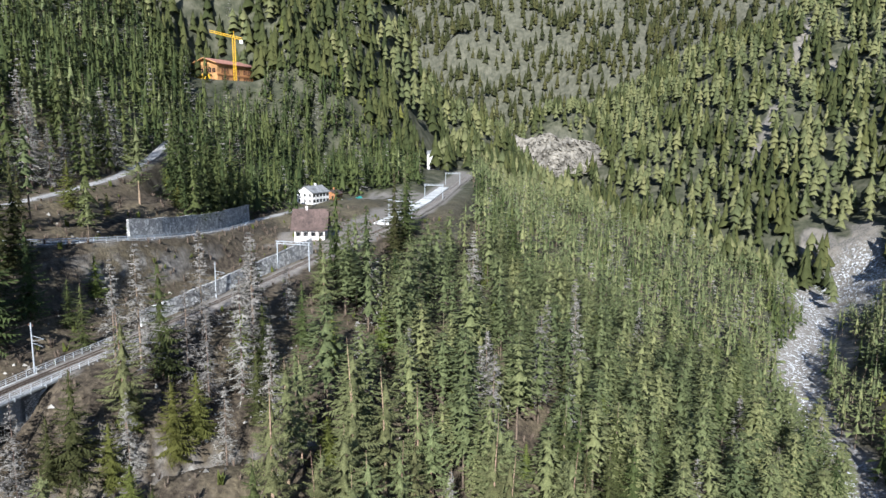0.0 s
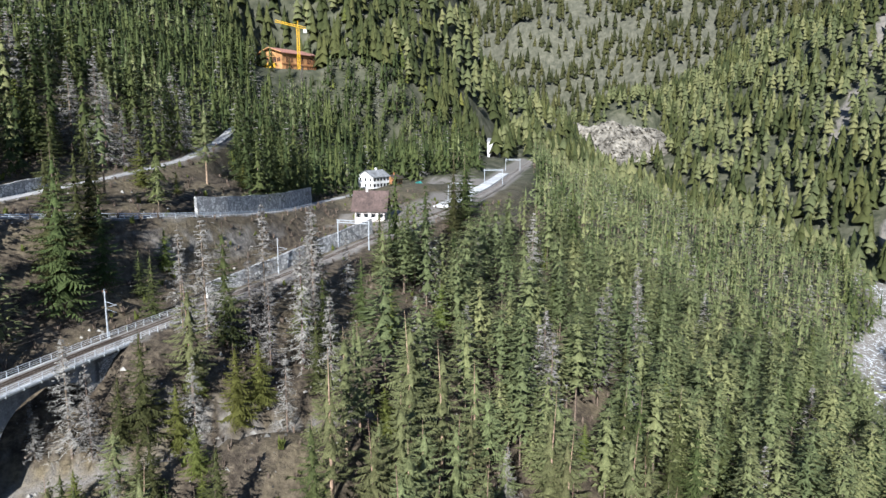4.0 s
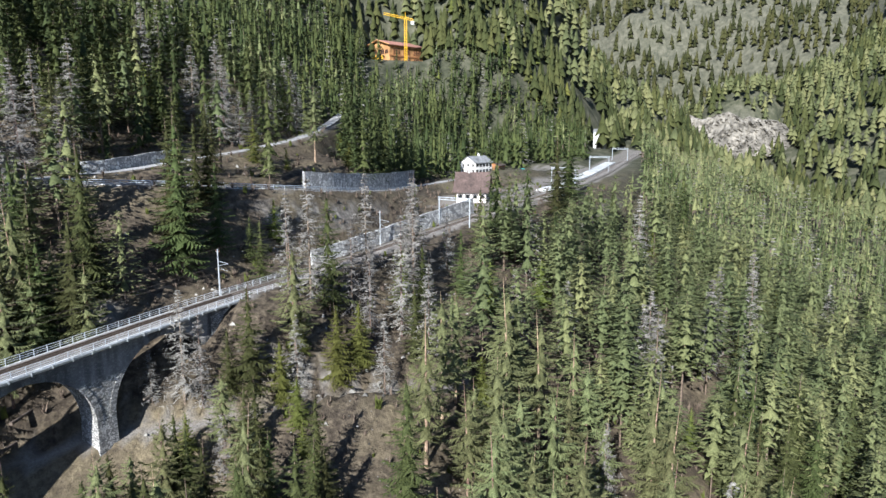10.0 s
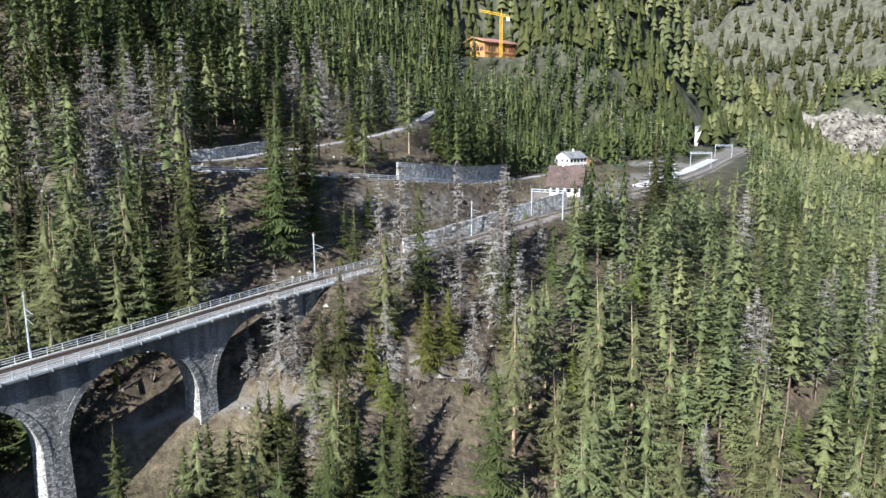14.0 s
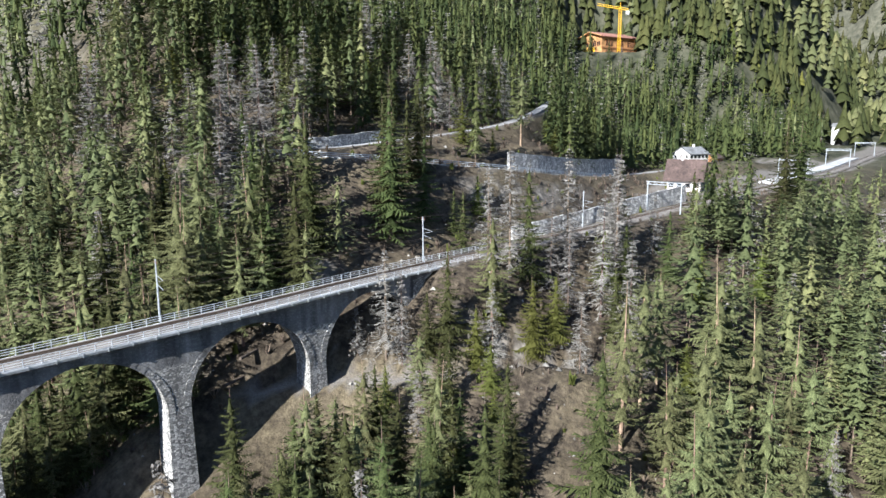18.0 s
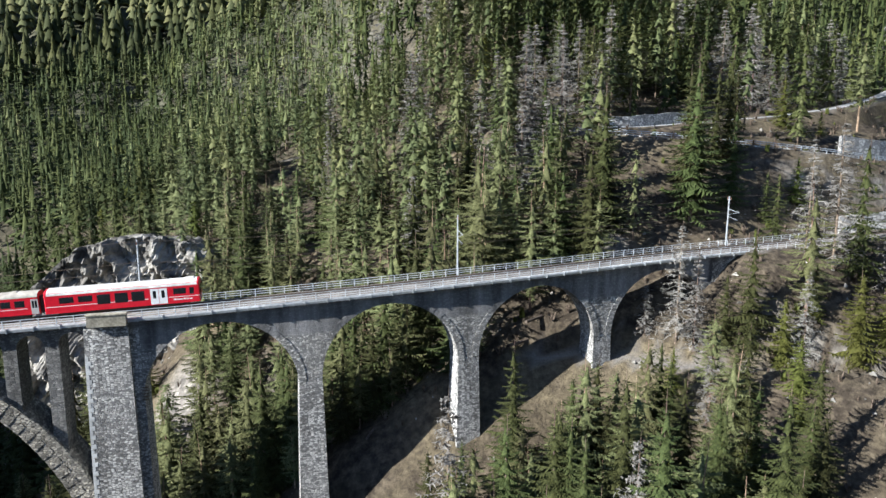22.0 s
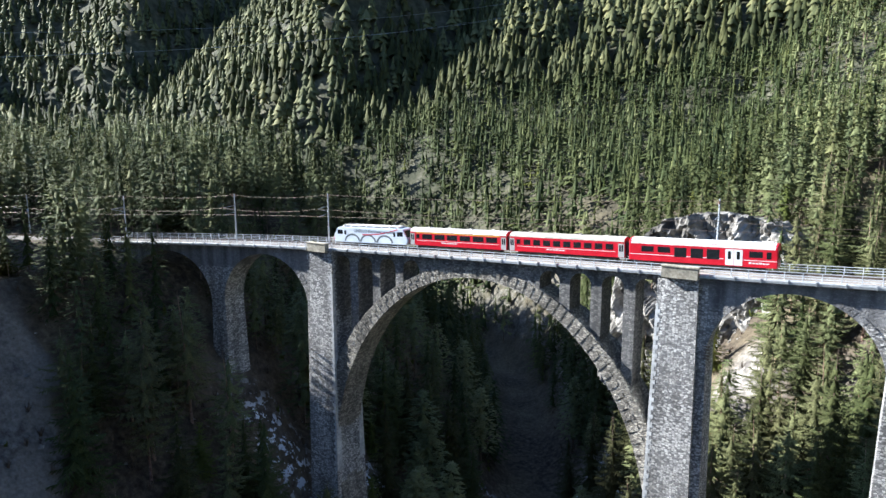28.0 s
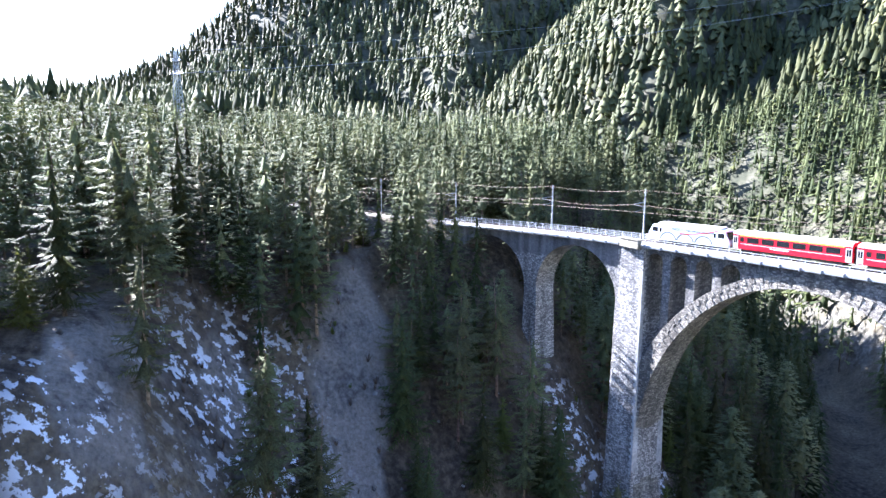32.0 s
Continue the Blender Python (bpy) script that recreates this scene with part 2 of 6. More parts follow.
def waves(x, y, scale, seed, octaves=3):
    """Smooth noise of about -1 to 1."""
    rnd = np.random.RandomState(seed)
    out, amp = 0.0, 1.0
    for o in range(octaves):
        acc = 0.0
        for i in range(5):
            a, p, f = rnd.uniform(0, 6.283), rnd.uniform(0, 6.283), rnd.uniform(0.6, 1.5)
            acc = acc + np.sin((np.cos(a) * x + np.sin(a) * y) * 6.283 * f / scale + p)
        out = out + amp * acc / 2.6
        amp, scale = amp * 0.5, scale * 0.47
    return out / 1.7


# ---- the line of the railway, and the lie of the land ----
def track_y(x):
    """The plan of the track: nearly straight over the viaduct, bending at both ends."""
    x = np.asarray(x, float)
    c = np.clip(x, -85, 100)
    y = -0.74e-3 * c * c + 0.969e-5 * c ** 3 + np.where(x < -85, (x + 85) * 0.33, 0)
    east = sum(np.interp(x + k, EAST_X, EAST_Y) for k in (-12, -4, 4, 12)) / 4
    f = np.clip((x - 88) / 14, 0, 1)
    return y * (1 - f) + east * f


EAST_X = (80, 90, 100, 110, 122, 135, 174, 213, 260, 313, 378, 450, 542, 650, 900)
EAST_Y = (0.22, 1.07, 2.29, 3.7, 5.2, 6.2, 7.2, 10, 13.5, 17.5, 29, 46, 68, 92, 150)


def foot_y(x):
    """The foot of the wooded hill above the line; the station's yard lies between."""
    return np.maximum(track_y(x), 7.36 + (np.asarray(x, float) - 125) * 0.235)


def deck_z(x):
    """Underside of the deck slab."""
    return np.interp(x, (-300, -80, -40, 0, 40, 80, 110, 140, 240, 340, 450, 900), (82, 84.2, 85.6, 86.9, 88.3, 90.0, 90.9, 91.6, 95.5, 98, 99.5, 104))


RIVER = np.array([(2600, 760), (1300, 300), (1000, 150), (850, 5), (715, -135), (650, -190), (570, -188), (485, -162), (383, -153), (300, -165), (200, -152), (120, -116), (52, -72),
                  (6, -22), (-6, 20), (-30, 85), (-75, 160), (-190, 232), (-420, 285), (-900, 380), (-2600, 760)], float)


def river_side(x, y):
    """Distance from the river's line, positive on the station's bank, and the river's height there."""
    best, side = np.full(np.shape(x), 1e9), np.zeros(np.shape(x))
    for (ax, ay), (bx, by) in zip(RIVER[:-1], RIVER[1:]):
        dx, dy = bx - ax, by - ay
        s = np.clip(((x - ax) * dx + (y - ay) * dy) / (dx * dx + dy * dy), 0, 1)
        px, py = x - ax - s * dx, y - ay - s * dy
        d = np.hypot(px, py)
        near = d < best
        best = np.where(near, d, best)
        side = np.where(near, np.where(dx * py - dy * px < 0, 1.0, -1.0), side)
    return best * side


def ground(x, y):
    x, y = np.asarray(x, float), np.asarray(y, float)
    d = river_side(x, y)
    d = d + waves(x, y, 90, 5, 2) * np.clip((np.abs(d) - 12) / 60, 0, 1) * 9
    low = 1 + np.clip(x - 450, 0, None) * 0.03 + np.clip(-x - 100, 0, None) * 0.01
    r = np.hypot(d, np.clip(x - 1250, 0, None) * 0.35 + np.clip(-x - 850, 0, None) * 0.35)
    ty, tz = track_y(x), deck_z(x) + 0.45
    away = y - ty
    # station's bank: steep woods below the line, and a hill above it with a terrace for the road
    south = np.interp(r, (0, 7, 14, 33, 50, 62, 84, 100, 130, 200), (0, 0.6, 7, 38, 53, 60, 76, 80, 90, 99)) + np.clip(r - 200, 0, None) * 0.2
    north = np.interp(r, (0, 7, 14, 33, 50, 63, 100, 130, 200), (0, 0.6, 7, 42, 64, 77, 90, 99, 125)) + np.clip(r - 200, 0, None) * 0.58 * np.clip((x + 2000) / 900, 0, 1)
    back = y - foot_y(x)
    shelf = np.interp(back, (4, 27, 48, 70, 160), (0, 18, 20.5, 27, 68)) + np.clip(back - 160, 0, None) * 0.55
    yard = np.interp(back, (12, 45, 62, 160), (0, 1.5, 7, 74)) + np.clip(back - 160, 0, None) * 0.75
    s = np.clip((x - 225) / 50, 0, 1)
    hill = tz + shelf * (1 - s) + yard * s
    north = north + np.clip((-x - 200) / 200, 0, 1) * np.clip((x + 2000) / 900, 0, 1) * 0.55 * np.clip(r - 20, 0, 170)
    # ribs and side gullies of the wooded slope west of the line: steep towards the east
    for gx, lean, scale in ((-285, -0.18, 1.0), (-690, -0.5, 1.25), (-120, -0.1, 0.42), (-30, 0.05, 0.3)):
        u = gx + lean * (y - 358) - x
        rib = np.interp(u, (-150, -60, 0, 45, 90, 120, 200, 300), (0, -14, -36, -8, 40, 50, 26, 0))
        north = north + 1.5 * scale * rib * np.clip((r - 40) / 150, 0, 1) * np.clip((y - 120) / 120, 0, 1)
    e = np.clip((x - 75) / 75, 0, 1)
    e = e * e * (3 - 2 * e)
    k = np.clip(away / 24 + 0.25, 0, 1)
    # east of the viaduct the slope falls evenly from the line to the river
    part_way = r / (r + np.clip(-away, 0.1, None))
    even = np.interp(part_way, (0, 0.05, 0.13, 0.3, 0.46, 0.57, 0.75, 0.9, 1), (0, 1.5, 21, 37, 47, 58, 74, 87, 94))
    v = np.clip((x - 105) / 70, 0, 1)
    south = south * (1 - v) + even * v
    bank = south * (1 - k) + k * (north * (1 - e) + hill * e)
    up = np.clip((x - 480) / 320, 0, 1) * np.clip(back / 70, 0, 1)
    up = np.maximum(up, np.clip((x - 800) / 150, 0, 1))
    bank = bank * (1 - up) + up * (np.interp(r, (0, 9, 45, 130), (0, 0.6, 105, 195)) + np.clip(r - 130, 0, None) * 0.92)
    mount = np.interp(r, (0, 9, 20, 60, 400, 1300), (0, 0.6, 6, 40, 250, 800))
    rim = np.interp(r, (0, 7, 14, 40, 78, 96, 200, 420, 900, 1600), (0, 0.6, 6, 38, 80, 84, 90, 101, 132, 190))
    t = np.clip((x - 60) / 160, 0, 1)
    t = t * t * (3 - 2 * t)
    w = 0.5 + 0.5 * np.clip(d / (1 + (r - np.abs(d)) * 1.5), -1, 1)
    h = w * bank + (1 - w) * (rim * (1 - t) + mount * t) + low
    # high ridges far away
    west = 430 * np.exp(-(((x + 1690) / 520) ** 2 + ((y - 650) / 400) ** 2))
    far = 190 + 0.72 * np.clip(x - 1500, 0, 1700) + waves(x, y, 900, 71, 4) * 90 + np.abs(waves(x, y - 0.4 * x, 420, 72, 3)) * 60
    q = np.clip((x - 1250) / 420, 0, 1) * np.clip((y + 900) / 500, 0, 1)
    q = q * q * (3 - 2 * q)
    h = (h + west) * (1 - q) + far * q
    h = np.maximum(h, 172 * np.exp(-(((x - 1150) / 100) ** 2 + ((y - 100) / 92) ** 2) ** 2))
    h = h + np.clip(r - 10, 0, 60) / 60 * (waves(x, y, 46, 1, 4) * 2.2 + waves(x, y, 260, 2, 3) * np.clip(r / 40, 0, 9))
    # a wooded hollow behind the first eastern arches
    h = h - 22 * np.exp(-(((x - 60) / 25) ** 2 + ((y - 24) / 17) ** 2))
    # the bench of the railway past the ends of the viaduct
    off = np.abs(away)
    wide = 4.0 + 9 * np.clip((x - 255) / 40, 0, 1) * np.clip((640 - x) / 60, 0, 1)
    w = np.clip(1 - (off - wide) / 11, 0, 1)
    w = w * w * (3 - 2 * w)
    on = np.clip((x - 125) / 4, 0, 1) * np.clip((720 - x) / 30, 0, 1) + np.clip((-79 - x) / 4, 0, 1) * np.clip((x + 290) / 60, 0, 1)
    h = h * (1 - w * on) + tz * w * on
    # nothing of the ground reaches the deck between the abutments
    under = (x > -79) & (x < 125) & (off < 7)
    return np.where(under, np.minimum(h, deck_z(x) - 3.0), h)


def terrain_material():
    m = bpy.data.materials.new("hillside_ground")
    m.use_nodes = True
    n, l = m.node_tree.nodes, m.node_tree.links
    b = n["Principled BSDF"]
    b.inputs["Roughness"].default_value, b.inputs["Specular IOR Level"].default_value = 0.95, 0.2
    geo = n.new("ShaderNodeNewGeometry")
    where = geo.outputs["Position"]

    def tex(scale, detail=6):
        t = n.new("ShaderNodeTexNoise")
        t.inputs["Scale"].default_value, t.inputs["Detail"].default_value, t.inputs["Roughness"].default_value = scale, detail, 0.66
        l.new(where, t.inputs[0])
        return t.outputs[0]

    def ramp(source, stops):
        r = n.new("ShaderNodeValToRGB")
        while len(r.color_ramp.elements) < len(stops):
            r.color_ramp.elements.new(0.5)
        for e, (p, c) in zip(r.color_ramp.elements, stops):
            e.position, e.color = p, (*c, 1)
        l.new(source, r.inputs[0])
        return r.outputs[0]

    def mix(f, a, c):
        k = n.new("ShaderNodeMix")
        k.data_type = "RGBA"
        l.new(f, k.inputs[0]), l.new(a, k.inputs[6]), l.new(c, k.inputs[7])
        return k.outputs[2]

    def span(source, a, c):
        k = n.new("ShaderNodeMapRange")
        k.inputs[1].default_value, k.inputs[2].default_value = a, c
        l.new(source, k.inputs[0])
        return k.outputs[0]

    def kind(name):
        a = n.new("ShaderNodeAttribute")
        a.attribute_name = name
        return a.outputs["Fac"]

    def times(a, c):
        k = n.new("ShaderNodeMath")
        k.operation = "MULTIPLY"
        l.new(a, k.inputs[0]), l.new(c, k.inputs[1])
        return k.outputs[0]

    litter = ramp(tex(0.7), [(0.3, (0.02, 0.016, 0.012)), (0.48, (0.06, 0.048, 0.035)), (0.72, (0.165, 0.135, 0.094))])
    grass = ramp(tex(1.1, 8), [(0.33, (0.055, 0.044, 0.03)), (0.68, (0.21, 0.174, 0.11))])
    base = mix(span(tex(0.05, 4), 0.46, 0.62), litter, grass)
    rock = ramp(tex(0.45, 9), [(0.33, (0.06, 0.056, 0.052)), (0.5, (0.19, 0.175, 0.155)), (0.68, (0.42, 0.39, 0.34))])
    sep = n.new("ShaderNodeSeparateXYZ")
    l.new(geo.outputs["Normal"], sep.inputs[0])
    steep = span(sep.outputs[2], 0.64, 0.46)
    base = mix(times(steep, span(tex(0.12), 0.42, 0.55)), base, rock)
    canopy = ramp(tex(0.09, 8), [(0.35, (0.03, 0.034, 0.021)), (0.5, (0.065, 0.068, 0.043)), (0.7, (0.13, 0.124, 0.09))])
    base = mix(kind("wood"), base, canopy)
    base = mix(kind("rock"), base, rock)
    scree = mix(span(tex(0.11, 5), 0.42, 0.58), ramp(tex(1.6, 8), [(0.3, (0.14, 0.125, 0.105)), (0.7, (0.30, 0.275, 0.235))]), ramp(tex(0.8, 8), [(0.35, (0.06, 0.055, 0.05)), (0.65, (0.24, 0.225, 0.2))]))
    base = mix(span(kind("scree"), 0.25, 0.5), base, scree)
    gravel = ramp(tex(3.0), [(0.3, (0.13, 0.12, 0.11)), (0.7, (0.3, 0.28, 0.255))])
    base = mix(kind("gravel"), base, gravel)
    snow = n.new("ShaderNodeRGB")
    snow.outputs[0].default_value = (0.82, 0.86, 0.92, 1)
    base = mix(times(kind("snow"), span(tex(0.5, 6), 0.55, 0.565)), base, snow.outputs[0])
    l.new(base, b.inputs["Base Color"])
    bn = n.new("ShaderNodeBump")
    bn.inputs["Distance"].default_value, bn.inputs["Strength"].default_value = 0.5, 0.7
    l.new(tex(1.3, 11), bn.inputs["Height"]), l.new(bn.outputs[0], b.inputs["Normal"])
    return m


def blob(x, y, cx, cy, rx, ry, turn=0.0):
    c, s = math.cos(radians(turn)), math.sin(radians(turn))
    u, v = ((x - cx) * c + (y - cy) * s) / rx, (-(x - cx) * s + (y - cy) * c) / ry
    return np.clip(1.6 - 1.6 * np.hypot(u, v) + 0.35 * waves(x, y, 14, 9, 3), 0, 1)


def scree_at(x, y):
    return np.maximum.reduce([blob(x, y, *b) for b in SCREES])


def snow_at(x, y):
    d = np.abs(river_side(x, y))
    return np.clip(np.maximum.reduce([blob(x, y, *b) for b in SNOWS] + [np.clip(0.95 - d / 17, 0, 1) * (x > 150) * (x < 760)]), 0, 1)


def rock_at(x, y):
    return np.maximum.reduce([blob(x, y, *b) for b in ROCKS])


SCREES = [(-50, -50, 26, 8, -28), (-33, -89, 24, 6, -10), (-45, -72, 10, 4, -20), (640, -222, 110, 26, -8), (500, -186, 60, 12, -5), (720, -205, 40, 16, 10), (960, -180, 110, 9, -16), (1180, -236, 170, 9, -14), (1060, -250, 90, 8, -45)]
SNOWS = [(-40, -70, 24, 15, -20), (-20, -93, 14, 7, 0), (-40, 14, 12, 10, 0), (-10, 60, 28, 16, 0), (-18, 38, 18, 14, 0), (-44, -4, 12, 7, 0), (6, 52, 14, 10, 0), (640, -225, 60, 40, 0)]
ROCKS = [(33, 84, 20, 8, 20), (34, 46, 9, 12, 0), (18, 60, 8, 9, 0), (57, 176, 12, 7, 0), (75, 137, 12, 8, 0), (112, 18, 5, 4, 0), (84, 13, 5, 3, 0), (1050, 105, 26, 80, 0), (-4, 70, 9, 9, 0)]


UPPER_ROAD = np.array([(118, 57, 112.5), (140, 56, 113), (162, 63, 114.3), (190, 71, 116), (222, 80, 119), (262, 103, 124), (300, 128, 130)])
LOWER_ROAD = np.array([(104, 54, 112.6), (122, 50, 112), (146, 40, 110.2), (172, 36, 107.6), (200, 40, 104.6), (235, 50, 101.5), (275, 66, 99.5), (320, 72, 99.6)])
FOOTPATH = np.array([(92, 6, 75.2), (103, 3, 75.6), (116, -6, 75.2), (131, -14, 74.6), (146, -21, 74), (160, -30, 72.5)])


def along(x, y, line):
    """Distance from a line of points, and its height at the nearest place."""
    best, high = np.full(np.shape(x), 1e9), np.zeros(np.shape(x))
    for a, b in zip(line[:-1], line[1:]):
        dx, dy = b[:2] - a[:2]
        s = np.clip(((x - a[0]) * dx + (y - a[1]) * dy) / (dx * dx + dy * dy), 0, 1)
        d = np.hypot(x - a[0] - s * dx, y - a[1] - s * dy)
        high = np.where(d < best, a[2] + s * (b[2] - a[2]), high)
        best = np.minimum(d, best)
    return best, high


def ROAD(x, y):
    return np.maximum.reduce([np.clip((w - along(x, y, line)[0]) / 0.6 + 1, 0, 1) for line, w in ((UPPER_ROAD, 2.0), (LOWER_ROAD, 1.8), (FOOTPATH, 0.9))])


rough_ground = ground


def ground(x, y):
    """The land with its roads cut in."""
    x, y = np.asarray(x, float), np.asarray(y, float)
    h = rough_ground(x, y)
    for line, wide, soft in ((UPPER_ROAD, 2.6, 7), (LOWER_ROAD, 2.4, 7), (FOOTPATH, 1.3, 4)):
        d, z = along(x, y, line)
        w = np.clip(1 - (d - wide) / soft, 0, 1)
        w = w * w * (3 - 2 * w)
        h = h * (1 - w) + z * w
    pad = np.clip(1.7 - np.hypot((x - 503) / 34, (y - 254) / 26), 0, 0.7) / 0.7  # building ground on the hillside
    h = h * (1 - pad) + 174 * pad
    pad = np.clip(1.8 - np.hypot((x - 646) / 22, (y - 126) / 18), 0, 0.8) / 0.8  # and before the portal
    return h * (1 - pad) + 103 * pad


def make_ground():
    nx, ny = 340, 340
    u = np.linspace(-1, 1, nx)
    gx = 60 + 3800 / math.sinh(4.5) * np.sinh(4.5 * u)
    gy = -10 + 3300 / math.sinh(4.5) * np.sinh(4.5 * u)
    x, y = np.meshgrid(gx, gy)
    x, y = x.ravel(), y.ravel()
    z = ground(x, y)
    rk = rock_at(x, y)
    z = z + rk * np.abs(waves(x, y, 9, 33, 3)) * 2.5
    i = np.arange(nx * ny).reshape(ny, nx)
    faces = np.stack([i[:-1, :-1], i[:-1, 1:], i[1:, 1:], i[1:, :-1]], -1).reshape(-1, 4)
    ob = link_mesh("ground", np.stack([x, y, z], 1).tolist(), faces.tolist(), terrain_material(), smooth=True)
    off = np.abs(y - track_y(x))
    gravel = np.clip((off < 3.2) * (((x > 131) & (x < 660)) | ((x < -83) & (x > -240))) + ((x > 245) & (x < 640) & (y > track_y(x) - 6) & (y < np.where(x > 430, track_y(x) + 14, foot_y(x) + 4)) & (np.abs(z - deck_z(x)) < 2.2)) * 0.8 + (np.abs(river_side(x, y)) < 15) * (x > 150) * (x < 760) * 0.9, 0, 1)
    far = np.clip((np.hypot(x - 51, y + 95) - 240) / 200, 0, 1)
    gravel = np.maximum(gravel, ROAD(x, y))
    for name, values in (("scree", scree_at(x, y)), ("snow", snow_at(x, y)), ("rock", np.maximum(rk, 0.16 * np.clip((x - 1400) / 250, 0, 1))), ("gravel", gravel), ("wood", far)):
        a = ob.data.attributes.new(name, "FLOAT", "POINT")
        a.data.foreach_set("value", np.asarray(values, dtype=np.float32))
    return tagged(ob, "brown leaf litter, dry grass, rock and snow patches on steep valley sides", "ground", kind="structure")


make_ground()


# ---- the viaduct ----
def bend(ob):
    """Lays a mesh that was built along x onto the plan of the track."""
    n = len(ob.data.vertices)
    co = np.empty(n * 3)
    ob.data.vertices.foreach_get("co", co)
    co = co.reshape(-1, 3)
    co[:, 1] += track_y(co[:, 0])
    ob.data.vertices.foreach_set("co", co.ravel())
    ob.data.update()
    return ob


viaduct = new("railway_viaduct")
tagged(viaduct, "tall grey stone railway viaduct with one great arch over a gorge", "viaduct")
HALF = 2.3  # half the thickness of the walls


def side_arch(name, x0, x1, left, right):
    """The wall over one 20 m arch, out to the middle of its piers: spandrel with a round opening."""
    c, r, z = (x0 + x1) / 2, (x1 - x0) / 2, float(deck_z((x0 + x1) / 2)) - 1.25 - (x1 - x0) / 2
    xs = np.linspace(left, right, 9)
    top = [(x, float(deck_z(x))) for x in xs]
    arc = [(c + r * math.cos(a), z + r * math.sin(a)) for a in np.linspace(0, math.pi, 33)]
    bm = bmesh.new()
    for s in (-1, 1):
        y = s * HALF
        up = [bm.verts.new((x, y, float(deck_z(x)))) for x, _ in arc]
        dn = [bm.verts.new((x, y, q)) for x, q in arc]
        for i in range(32):
            bm.faces.new((up[i], up[i + 1], dn[i + 1], dn[i]))
        for xa, xb in ((x1, right), (left, x0)):
            if xb - xa > 0.01:
                bm.faces.new([bm.verts.new(p) for p in ((xa, y, z), (xb, y, z), (xb, y, float(deck_z(xb))), (xa, y, float(deck_z(xa))))])
    lo = [bm.verts.new((x, -HALF, q)) for x, q in arc]
    hi = [bm.verts.new((x, HALF, q)) for x, q in arc]
    for i in range(32):
        bm.faces.new((lo[i], lo[i + 1], hi[i + 1], hi[i]))
    bmesh.ops.remove_doubles(bm, verts=bm.verts, dist=0.001)
    bend(part(name, bm, STONE_SMOOTH, viaduct, "smooth dark spandrel wall"))
    # ring of the arch, a little proud of the wall
    n = 44
    for s in (-1, 1):
        bm = bmesh.new()
        for i in range(n):
            a, b = math.pi * (i + 0.04) / n, math.pi * (i + 0.96) / n
            e = 0.95 + 0.12 * math.sin(i * 12.9)
            q = [(c + (r + k) * math.cos(t), z + (r + k) * math.sin(t)) for t, k in ((a, 0), (b, 0), (b, e), (a, e))]
            prism(bm, [(x, min(w, float(deck_z(x)) - 0.02)) for x, w in q], s * (HALF - 0.1), s * (HALF + 0.05 + 0.03 * (i % 2)))
        tagged(bend(part("arch_ring", bm, STONE_SMOOTH, viaduct, "rough stone voussoirs")), kind="stuff")
    return z


def pier(name, x0, x1, top, foot, half=HALF, taper=0.022, mat=None):
    """A battered rubble pier from its springing down into the ground."""
    bm = bmesh.new()
    levels = np.linspace(top, foot, 9)
    rows = []
    for z in levels:
        k = (top - z) * taper
        rows.append([bm.verts.new(p) for p in ((x0 - k, -half - k, z), (x1 + k, -half - k, z), (x1 + k, half + k, z), (x0 - k, half + k, z))])
    for a, b in zip(rows[:-1], rows[1:]):
        for i in range(4):
            j = (i + 1) % 4
            bm.faces.new((a[i], a[j], b[j], b[i]))
    bm.faces.new(rows[0]), bm.faces.new(rows[-1][::-1])
    return bend(part(name, bm, mat or STONE, viaduct, "battered rubble stone pier"))


EAST = [(34.4, 54.4), (57.6, 77.6), (80.8, 100.8), (104.0, 124.0)]
WEST = [(-78.4, -58.4), (-55.2, -35.2)]
for arches in (EAST, WEST):
    for i, (a, b) in enumerate(arches):
        left = arches[i - 1][1] + 1.6 if i else a - (1.2 if a > 0 else 4.0)
        right = arches[i + 1][0] - 1.6 if i + 1 < len(arches) else b + (4.0 if a > 0 else 1.2)
        z = side_arch("spandrel_wall", a, b, left, right)
        if i:
            x0, x1 = arches[i - 1][1], a
            g = float(ground((x0 + x1) / 2, track_y((x0 + x1) / 2)))
            pier("pier", x0, x1, z + 0.35, g - 3)
for x0, x1 in ((124.0, 131.0), (-86.0, -78.4)):
    z = float(deck_z((x0 + x1) / 2))
    pier("abutment", x0, x1, z - 0.01, z - 16, HALF - 0.02, 0.02)

